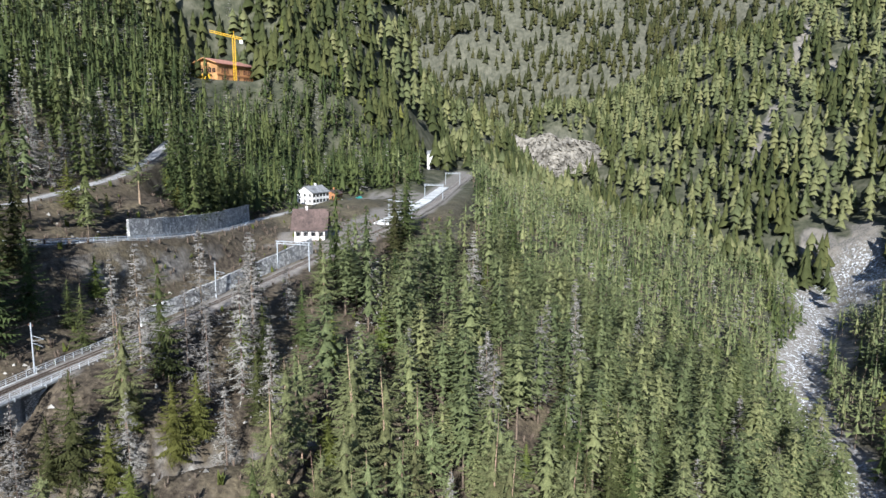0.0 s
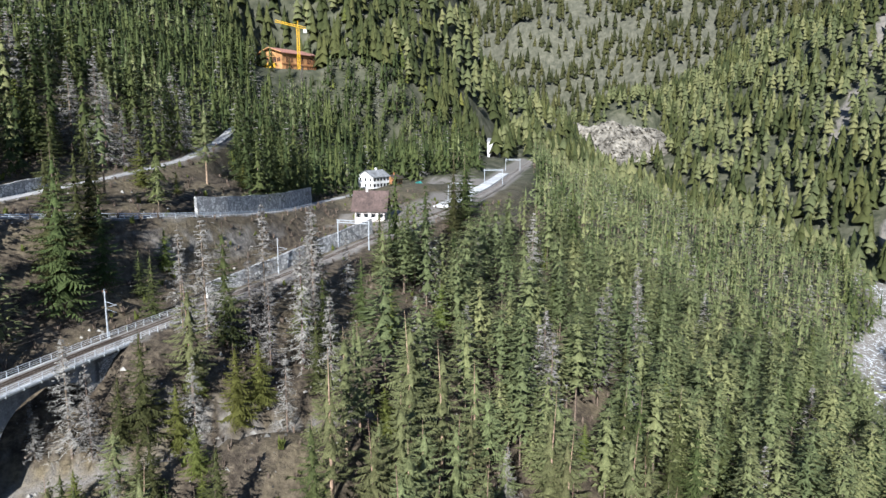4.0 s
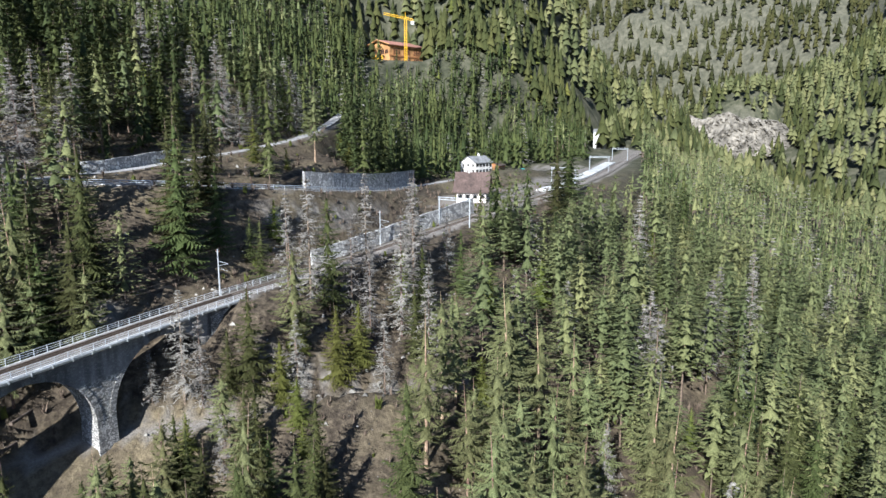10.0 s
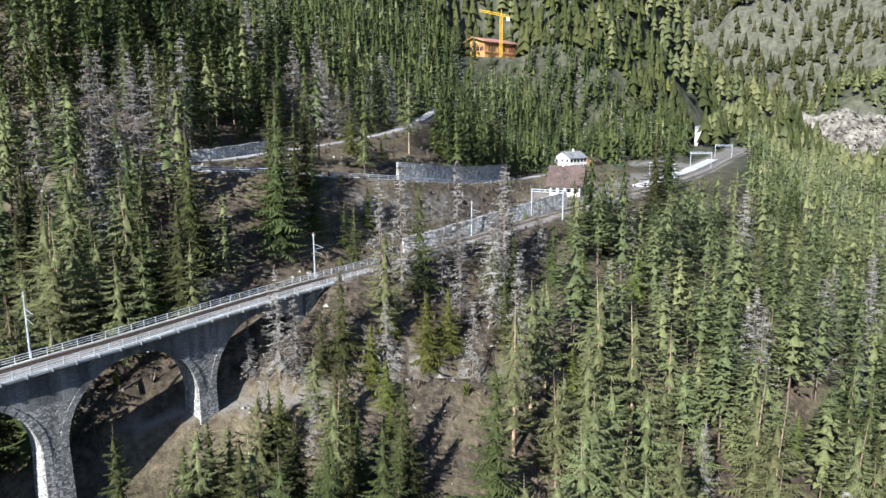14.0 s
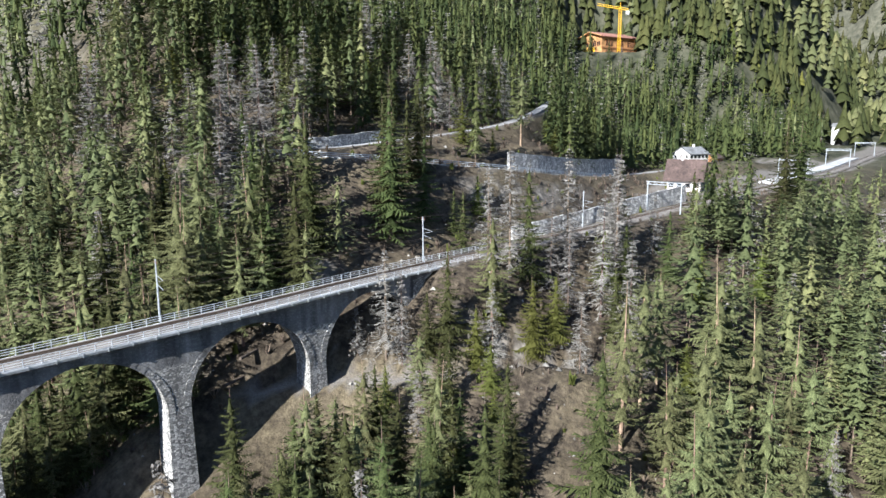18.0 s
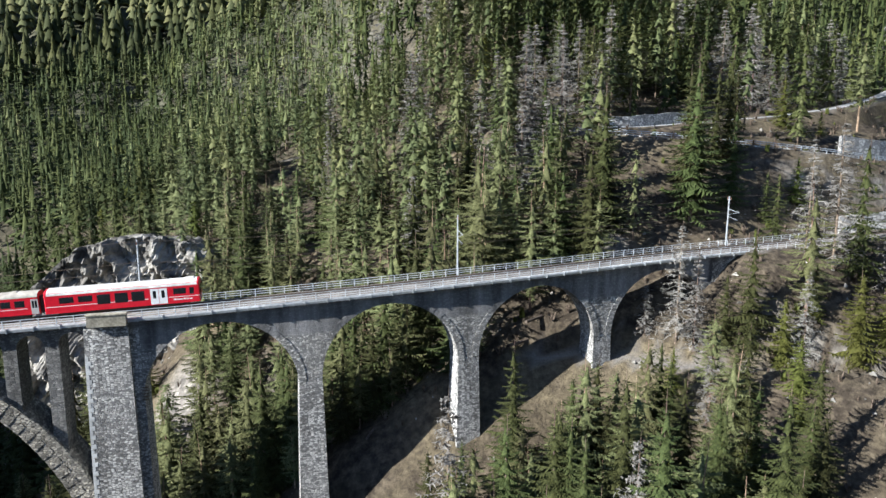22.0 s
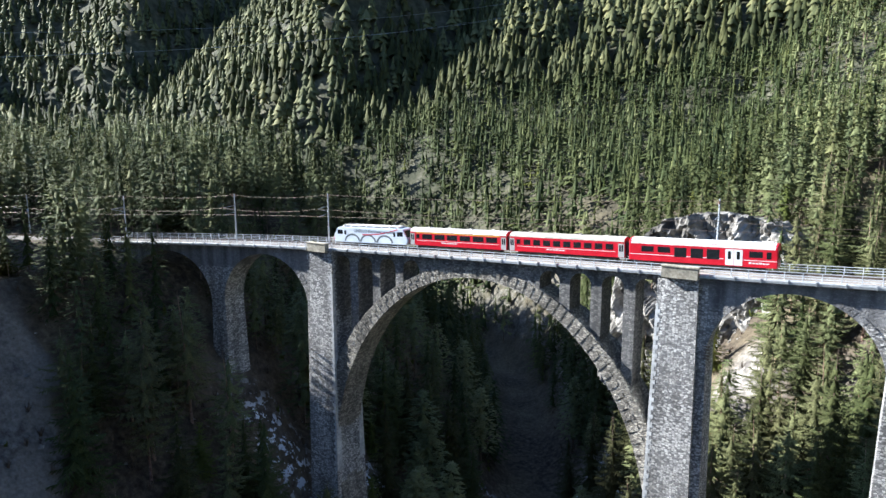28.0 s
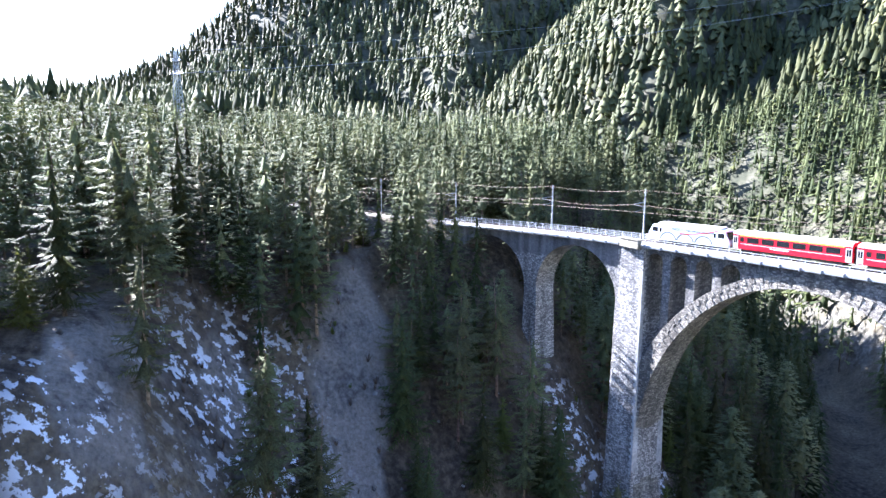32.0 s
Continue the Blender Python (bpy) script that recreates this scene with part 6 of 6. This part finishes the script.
GLADES = [(127, -12, 22, 6, -25), (106, 4, 9, 6, 0), (150, 20, 20, 5, 10), (170, 58, 36, 7, 12), (205, 66, 26, 9, 15), (265, 45, 30, 26, 14), (365, 86, 36, 16, 14), (-40, -70, 16, 14, -20), (500, 250, 30, 20, -8), (130, -38, 6, 8, 0), (640, 140, 16, 10, 14), (250, 5, 20, 8, 14), (395, 54, 70, 12, 13)]


def CLEAR(x, y):
    """Away from glades, roads and houses."""
    open_ = np.maximum.reduce([blob(x, y, *g) for g in GLADES])
    road = np.minimum.reduce([along(x, y, line)[0] for line in (UPPER_ROAD, LOWER_ROAD, FOOTPATH)])
    return (open_ < 0.5) & (road > 4.5)


def in_view(x, y, top):
    """Whether a tree can come above the lower edge of what is looked at from over the gorge."""
    return np.hypot(x - 51, y + 94) * math.tan(radians(31.5)) > 107 - top


HX, HY = np.arange(-2700, 2800, 14.0), np.arange(-1000, 2500, 14.0)
HEIGHTS = ground(*np.meshgrid(HX, HY))


def behind_hills(x, y, top, lift=9.0):
    """Trees that the land itself hides from over the gorge."""
    hidden = np.ones(np.shape(x), bool)
    for ex, ey, ez in ((49, -96, 133), (50, -96, 121), (51, -94, 107)):
        blocked = np.zeros(np.shape(x), bool)
        for f in np.linspace(0.12, 0.965, 46):
            i = np.clip(((ex + (x - ex) * f) - HX[0]) / 14.0 + 0.5, 0, len(HX) - 1).astype(int)
            j = np.clip(((ey + (y - ey) * f) - HY[0]) / 14.0 + 0.5, 0, len(HY) - 1).astype(int)
            blocked |= HEIGHTS[j, i] + lift > ez + (top - ez) * f
        hidden &= blocked
    return hidden


def scatter(spacing, box_, seed):
    x0, x1, y0, y1 = box_
    rnd = np.random.RandomState(seed)
    gx, gy = np.meshgrid(np.arange(x0, x1, spacing), np.arange(y0, y1, spacing))
    x = gx.ravel() + rnd.uniform(-0.75, 0.75, gx.size) * spacing
    y = gy.ravel() + rnd.uniform(-0.75, 0.75, gx.size) * spacing
    return x, y


def bearing(x, y):
    """Degrees from +y towards -x, seen from above the gorge."""
    return np.degrees(np.arctan2(-(x - 51), y + 95))


# what stays in sight from above the gorge: houses, roads, walls, the line
OPEN_TO = [(349, 80, 101), (338, 80, 103), (300, 21, 98.5), (330, 24, 99), (400, 36, 100.5), (470, 52, 101.5), (214, 12, 99), (260, 31, 100), (256, 28, 99), (245, 48, 103), (255, 51, 102), (250, 40, 100), (235, 50, 105), (500, 248, 178), (512, 246, 182), (522, 244, 181), (175, 7, 94), (200, 40, 105), (215, 45, 104), (230, 49, 103), (185, 38, 107),
           (160, 38, 109.5), (140, 44, 111), (140, 58, 114), (150, 60, 115), (190, 71, 117), (222, 80, 120), (260, 102, 126), (131, -14, 75), (140, -18, 75), (103, -3, 78), (133, 8, 93), (652, 133, 108), (646, 128, 106), (650, 138, 114), (648, 132, 112), (360, 30, 100), (380, 32, 100.5), (430, 44, 101.5), (500, 60, 103), (542, 70, 104), (590, 82, 105), (488, 247, 180), (478, 256, 182), (500, 232, 184), (512, 232, 186)]


def hides(x, y, top):
    """Trees that would stand before those places."""
    bad = np.zeros(np.shape(x), bool)
    for ex, ey, ez in ((50, -96, 122),):
        for px, py, pz in OPEN_TO:
            dx, dy = px - ex, py - ey
            n = math.hypot(dx, dy)
            s = ((x - ex) * dx + (y - ey) * dy) / n
            across = np.abs((x - ex) * dy - (y - ey) * dx) / n
            bad |= (s > 20) & (s < n - 1) & (across < 3.2 + s * 0.006) & (top > ez + (pz - ez) * s / n)
    for px, py, pz in ((22, 78, 70), (10, 74, 62), (30, 60, 64), (60, 176, 90), (-4, 70, 60)):
        dx, dy, ez = px - 51, py + 94, 111
        n = math.hypot(dx, dy)
        s = ((x - 51) * dx + (y + 94) * dy) / n
        across = np.abs((x - 51) * dy - (y + 94) * dx) / n
        bad |= (s > 90) & (s < n + 5) & (across < 4.0) & (top > ez + (pz - ez) * s / n)
    # the viaduct's piers and arches
    slope = (108 - top) / np.hypot(x - 51, y + 94)
    front = y < track_y(x) - 3
    bad |= front & (x > -28) & (x < 70) & (slope < 0.56)
    bad |= front & (x > -62) & (x <= -28) & (slope < 0.37) & (bearing(x, y) < 50)
    bad |= front & (x >= 70) & (x < 76) & (slope < 0.3)
    bad |= front & (x >= 76) & (x < 98) & (slope < 0.15)
    return bad


rnd = np.random.RandomState(7)
trees = []  # x, y, kind, scale
# near woods
x, y = scatter(6.9, (-330, 640, -330, 480), 3)
dist = np.hypot(x - 51, y + 95)
# trees past bearing 92 are out of view, added to shade the west slope
seen = (bearing(x, y) > -112) & (bearing(x, y) < 110)
keep = seen & (dist > 12) & clear_of_things(x, y) & (waves(x, y, 34, 21, 3) > -0.62) & in_view(x, y, ground(x, y) + 24)
keep[keep] = ~behind_hills(x[keep], y[keep], ground(x[keep], y[keep]) + 20, 4.0)
x, y, dist = x[keep], y[keep], dist[keep]
mixn, mixp = waves(x, y, 75, 22, 2) + rnd.uniform(-0.6, 0.6, len(x)), rnd.uniform(0, 1, len(x))
d = river_side(x, y)
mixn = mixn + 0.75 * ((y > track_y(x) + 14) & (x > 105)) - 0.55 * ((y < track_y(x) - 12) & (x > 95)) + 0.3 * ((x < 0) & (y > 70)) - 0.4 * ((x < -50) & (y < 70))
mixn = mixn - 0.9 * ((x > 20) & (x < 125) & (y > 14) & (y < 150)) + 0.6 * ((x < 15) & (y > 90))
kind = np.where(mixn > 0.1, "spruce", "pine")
bare = np.maximum.reduce([blob(x, y, *g) for g in ((158, 0, 22, 12, 0), (118, 75, 40, 22, 20), (150, -18, 16, 10, 0), (210, 95, 50, 16, 30))])
kind = np.where((mixp < 0.06 + 0.5 * bare) & (x > 60), "larch", kind)
kind = np.where((mixp > 0.93), "young_spruce", kind)
size = rnd.uniform(0.78, 1.28, len(x)) * np.where(rnd.uniform(0, 1, len(x)) < 0.15, 0.6, 1.0)
size = size * np.where((x > 340) & (y < track_y(x)), 0.88, 1.0) * np.where((x < -55) & (y < 70), 0.82, 1.0)
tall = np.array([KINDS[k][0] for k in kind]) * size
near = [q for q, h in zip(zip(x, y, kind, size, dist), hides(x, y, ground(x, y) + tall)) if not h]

protos = {}
for k in KINDS:
    for v in range(4):
        h, r, tr, needles, bark = KINDS[k]
        vs, fs, ns = crown_of(k, v * 17 + len(k), 2)
        crown = bpy.data.meshes.new(k + "_crown")
        crown.from_pydata(vs.tolist(), [], fs.tolist())
        crown.normals_split_custom_set_from_vertices(ns.tolist())
        crown.materials.append(needles)
        vs, fs = trunk_mesh(h, tr, 7, (0.6 if k == "pine" else 0.2) * (v - 1.5))
        trunk = bpy.data.meshes.new(k + "_trunk")
        trunk.from_pydata(vs, [], fs)
        trunk.materials.append(bark)
        protos[k, v] = crown, trunk


def single_tree(x, y, k, scale, v, turn, z=None):
    crown, trunk = protos[k, v]
    ob = new({"larch": "larch_tree", "pine": "pine_tree", "spruce": "spruce_tree", "young_spruce": "young_spruce_tree"}[k])
    z = float(ground(x, y)) - 0.3 if z is None else z
    ob.matrix_basis = pose(x, y, z, 0, 0, turn) @ Matrix.Diagonal((scale * SLIM.get(k, 1), scale * SLIM.get(k, 1), scale, 1))
    for name, me in (("crown", crown), ("trunk", trunk)):
        o = new(name, me)
        o.parent = ob
    tagged(ob, LABELS[k], "tree", group=k.replace("_", " ") + " trees")
    return ob


SLIM = {"pine": 0.98, "spruce": 1.0, "larch": 0.95}


def forest(name, items, level, label, variants=5):
    """All the trees of a far wood in one mesh."""
    packs = {}
    for k in KINDS:
        for v in range(variants):
            h, r, tr, needles, bark = KINDS[k]
            cv, cf, cn = crown_of(k, 100 + v, level)
            tv, tf = trunk_mesh(h, tr, 3)
            tf = [t for q in tf[3:] for t in ((q[0], q[1], q[2]), (q[0], q[2], q[3]))]
            tv = np.array(tv)
            out = tv * (1, 1, 0)
            packs[k, v] = cv, cf, cn, tv, np.array(tf), out / (np.linalg.norm(out, axis=1)[:, None] + 1e-9)
    names = list(KINDS)
    mats = [KINDS[k][3] for k in names] + [BARK]
    vv, ff, nn, mi, tone, base = [], [], [], [], [], 0
    r2 = np.random.RandomState(len(items))
    zs = ground(np.array([t[0] for t in items]), np.array([t[1] for t in items])) - 0.3
    for (x, y, k, s, *_), z in zip(items, zs):
        cv, cf, cn, tv, tf, tn = packs[k, r2.randint(variants)]
        a, w = r2.uniform(0, 6.283), s * SLIM.get(k, 1) * (1.2 if level == 0 else 1.0)
        c, n, shade = math.cos(a), math.sin(a), r2.uniform(-1, 1)
        for pv, pf, pn, m in ((cv, cf, cn, names.index(k)), (tv, tf, tn, len(names))):
            if m == len(names) and (level == 0 or (level < 1 and k != "pine")):
                continue
            q = np.empty_like(pv)
            q[:, 0] = (pv[:, 0] * c - pv[:, 1] * n) * w + x
            q[:, 1] = (pv[:, 0] * n + pv[:, 1] * c) * w + y
            q[:, 2] = pv[:, 2] * s + z
            nn.append(np.stack([pn[:, 0] * c - pn[:, 1] * n, pn[:, 0] * n + pn[:, 1] * c, pn[:, 2]], 1))
            vv.append(q), ff.append(pf + base), mi.append(np.full(len(pf), m)), tone.append(np.full(len(pv), shade))
            base += len(pv)
    vv, ff, nn, mi, tone = (np.concatenate(q) for q in (vv, ff, nn, mi, tone))
    me = bpy.data.meshes.new(name)
    me.vertices.add(len(vv)), me.vertices.foreach_set("co", vv.ravel())
    me.loops.add(ff.size), me.loops.foreach_set("vertex_index", ff.ravel().astype(np.int32))
    me.polygons.add(len(ff))
    me.polygons.foreach_set("loop_start", np.arange(0, ff.size, 3, dtype=np.int32))
    for m in mats:
        me.materials.append(m)
    me.polygons.foreach_set("material_index", mi.astype(np.int32))
    me.update(calc_edges=True)
    me.normals_split_custom_set_from_vertices(nn)
    at = me.attributes.new("tone", "FLOAT", "POINT")
    at.data.foreach_set("value", tone.astype(np.float32))
    return tagged(new(name, me), label, "forest", kind="stuff")


# single trees that stand apart
LONE = [(131, 20, "spruce", 1.29), (134, 23, "spruce", 1.1), (143, 24, "spruce", 0.85), (112, 20, "spruce", 1.16), (143, -3, "larch", 1.12), (169, -9, "larch", 1.24), (146, -5, "spruce", 1.0),
        (161, -2, "larch", 1.02), (115, -1, "larch", 0.89), (117, -3, "larch", 0.75), (124, -7, "spruce", 0.88), (138, -14, "young_spruce", 1.34), (143, -15, "young_spruce", 1.15),
        (131, -11, "larch", 0.68), (143, -21, "larch", 0.7), (154, -20, "spruce", 0.62), (268, 2, "spruce", 1.2), (284, 4, "spruce", 1.25), (275, 1, "spruce", 1.15), (260, -2, "spruce", 1.0), (211, 61, "pine", 1.07),
        (186, 61, "young_spruce", 1.26), (191, 53, "young_spruce", 0.57), (144, 12, "spruce", 0.56), (149, 21, "spruce", 0.46), (223, 57, "young_spruce", 0.81), (115, 46, "larch", 1.08),
        (128, 56, "larch", 0.81), (102, 36, "larch", 1.14), (108, 38, "larch", 0.89), (121, -22, "young_spruce", 0.54), (182, -13, "spruce", 0.72), (199, -9, "pine", 0.85), (188, -5, "larch", 0.65),
        (128, -10, "young_spruce", 1.1), (121, -5, "spruce", 0.55), (111, 2, "larch", 0.45), (103, 18, "spruce", 0.8), (93, 20, "spruce", 0.5), (97, 19, "pine", 0.56), (114, 22, "spruce", 0.7),
        (172, -6, "larch", 1.15), (140, 0, "larch", 0.9), (165, -14, "spruce", 0.75), (176, -4, "spruce", 0.9), (206, -4, "spruce", 0.8), (222, -6, "spruce", 0.85), (236, -3, "pine", 0.8), (134, -9, "young_spruce", 0.8), (150, -12, "larch", 0.8),
        (470, 226, "spruce", 0.7), (478, 221, "larch", 0.7), (486, 217, "spruce", 0.4), (495, 212, "spruce", 0.45), (512, 214, "spruce", 0.5), (524, 220, "spruce", 0.85), (462, 236, "spruce", 0.6)]
grove = np.random.RandomState(21)
for gx in np.arange(34, 68, 4.4):
    for gy in np.arange(9, 88, 4.9):
        if grove.rand() < 0.9 and gx > 32 + 0.1 * gy and (gx < 60 or grove.rand() < 0.5):
            LONE.append((float(gx + grove.uniform(-2, 2)), float(gy + grove.uniform(-2, 2)), "pine" if grove.rand() < 0.7 else "spruce", float(grove.uniform(0.6, 1.05))))
for gx in np.arange(72, 114, 5.2):  # spruces on the slope before the last arches
    for gy in np.arange(-46, -12, 5.6):
        if grove.rand() < 0.7:
            LONE.append((float(gx + grove.uniform(-2, 2)), float(gy + grove.uniform(-2, 2)), "pine" if grove.rand() < 0.3 else "spruce", float(grove.uniform(0.45, 0.95))))
for gx in np.arange(66, 112, 5.0):  # and behind those arches
    for gy in np.arange(12, 56, 5.6):
        if grove.rand() < 0.62 - 0.008 * (gx - 66):
            LONE.append((float(gx + grove.uniform(-2, 2)), float(gy + grove.uniform(-2, 2)), "pine" if grove.rand() < 0.4 else "spruce", float(grove.uniform(0.6, 1.1))))
for gx in np.arange(44, 84, 4.4):  # young growth close behind the viaduct
    for gy in np.arange(8, 24, 4.8):
        if grove.rand() < 0.7:
            LONE.append((float(gx + grove.uniform(-2, 2)), float(gy + grove.uniform(-1.5, 2)), "spruce" if grove.rand() < 0.6 else "pine", float(grove.uniform(0.3, 0.75))))
LONE += [(84, -9, "spruce", 0.6), (92, -11, "spruce", 0.7), (100, -9, "pine", 0.55), (106, -11, "spruce", 0.65), (110, -8, "young_spruce", 0.7), (104, -20, "spruce", 0.8), (110, -25, "spruce", 0.7),
         (116, -17, "spruce", 0.6), (98, -23, "pine", 0.75), (118, -28, "spruce", 0.7), (123, -19, "young_spruce", 0.8), (112, -14, "larch", 0.5), (96, -14, "spruce", 0.6), (88, -16, "spruce", 0.7)]
LONE += [(64, 13, "spruce", 0.8), (67, 22, "spruce", 0.95), (62, 30, "pine", 0.9), (72, 33, "pine", 0.8), (69, 40, "spruce", 1.0), (76, 28, "spruce", 0.6), (88, 24, "spruce", 0.8), (98, 19, "spruce", 0.75), (101, 17, "pine", 0.7), (104, 22, "spruce", 0.9), (80, 40, "larch", 0.9), (92, 34, "pine", 0.9)]
near = [q for q in near if not (33 < q[0] < 68 and 8 < q[1] < 90) and not (105 < q[0] < 205 and -26 < q[1] < 58 and grove.rand() < 0.45)]
near += [(a, b, k, s, 60.0) for a, b, k, s in LONE]
near.sort(key=lambda t: t[4])
count = {}
rest, turn = [], np.random.RandomState(11)
for i, (x, y, z) in enumerate(((4, 80, 79), (10, 83, 83), (16, 79, 85), (21, 85, 85), (27, 82, 85), (33, 80, 83), (13, 90, 80), (36, 86, 79), (7, 72, 68), (30, 72, 66), (24, 70, 62))):
    single_tree(x, y, "pine" if i % 3 else "spruce", 0.25 + 0.05 * (i % 5), i % 4, i * 77, z)
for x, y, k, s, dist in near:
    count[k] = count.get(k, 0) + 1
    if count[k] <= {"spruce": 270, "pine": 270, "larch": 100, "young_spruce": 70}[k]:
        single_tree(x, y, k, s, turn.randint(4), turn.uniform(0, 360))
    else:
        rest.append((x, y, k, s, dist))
x, y = scatter(7.5, (-330, -48, -115, 130), 91)  # the plateau at the west end is close-grown
ok = clear_of_things(x, y) & (bearing(x, y) < 110) & (bearing(x, y) > 46) & in_view(x, y, ground(x, y) + 18)
rest += [(a, b, "pine" if rnd.rand() < 0.6 else "spruce", rnd.uniform(0.45, 0.85), 200.0) for a, b in zip(x[ok], y[ok]) if not hides(np.array([a]), np.array([b]), ground(a, b) + 16)[0]]
mid = [t for t in rest if t[4] < 280]
slopes = [t for t in rest if 280 <= t[4] < 560]
back = [t for i, t in enumerate(rest) if t[4] >= 560 and i % 9]
forest("woods", mid, 1, "mixed conifer woods of spruce, pine and bare larch")
forest("hillside_woods", slopes, 0.5, "conifer woods on the hillsides above the station and the viaduct")
# the valley sides beyond
x, y = scatter(10.2, (-1500, 1900, -900, 1300), 5)
dist = np.hypot(x - 51, y + 95)
inner = (x > -330) & (x < 640) & (y > -330) & (y < 480)
keep = (bearing(x, y) > -112) & (bearing(x, y) < 110) & ~inner & (dist < 1500) & clear_of_things(x, y) & ((waves(x, y, 120, 25, 3) > -0.7) | (x < 0))
keep &= rnd.uniform(0, 1, len(x)) < np.where(x < 0, np.where(dist < 700, 1.0, 0.66), np.where(dist < 650, 1.0, 0.55))
keep[keep] = ~behind_hills(x[keep], y[keep], ground(x[keep], y[keep]) + 22)
x, y = x[keep], y[keep]
mixn = waves(x, y, 110, 26, 2) + rnd.uniform(-0.6, 0.6, len(x))
back += [(a, b, "spruce" if q > 0.05 else "pine", s) for a, b, q, s in zip(x, y, mixn, rnd.uniform(1.0, 1.5, len(x)))]
forest("far_woods", back, 0, "conifer woods on the far valley sides")
x, y = scatter(20.0, (-2600, 2700, -500, 2400), 15)
dist, turn_ = np.hypot(x - 51, y + 95), bearing(x, y)
keep = (dist > 1450) & (dist < 2500) & (((turn_ > -98) & (turn_ < -60)) | ((turn_ > 40) & (turn_ < 92))) & (waves(x, y, 300, 31, 3) > -0.6)
keep[keep] = ~behind_hills(x[keep], y[keep], ground(x[keep], y[keep]) + 22)
forest("distant_woods", [(a, b, "spruce", 0.9 + q) for a, b, q in zip(x[keep], y[keep], rnd.uniform(0, 1, keep.sum()))], 0, "dark woods on distant mountains", 3)
print("trees", len(near), len(mid), len(slopes), len(back))


# undergrowth: bare shrubs and seedlings on the open slopes
def bushes():
    r3 = random.Random(4)
    x, y = scatter(3.4, (-70, 330, -80, 140), 41)
    dist = np.hypot(x - 51, y + 95)
    ok = (bearing(x, y) > -112) & (bearing(x, y) < 110) & (np.abs(river_side(x, y)) > 10) & (np.abs(y - track_y(x)) > 3.6) & (dist < 300)
    ok &= (np.minimum.reduce([along(x, y, line)[0] for line in (UPPER_ROAD, LOWER_ROAD, FOOTPATH)]) > 2.6) & (waves(x, y, 18, 44, 2) > -0.35) & in_view(x, y, ground(x, y) + 2)
    x, y = x[ok], y[ok]
    z = ground(x, y)
    verts, faces, index = [], [], []
    for a, b, c in zip(x, y, z):
        green = r3.random() < 0.16
        size = r3.uniform(0.5, 1.7)
        for k in range(9):
            t, lean = r3.uniform(0, 6.283), r3.uniform(0.1, 0.7)
            u, v, w = math.cos(t), math.sin(t), (0.32 if green else 0.11) * size
            n = len(verts)
            verts.append((a + u * 0.1 - v * w, b + v * 0.1 + u * w, c - 0.1))
            verts.append((a + u * 0.1 + v * w, b + v * 0.1 - u * w, c - 0.1))
            verts.append((a + u * lean * size, b + v * lean * size, c + size * r3.uniform(0.7, 1.3)))
            faces.append((n, n + 1, n + 2)), index.append(1 if green else 0)
    tagged(link_mesh("undergrowth", verts, faces, [SHRUB, YOUNG], index=index), "bare brown shrubs and small seedlings on the slopes", "undergrowth", kind="stuff")


bushes()
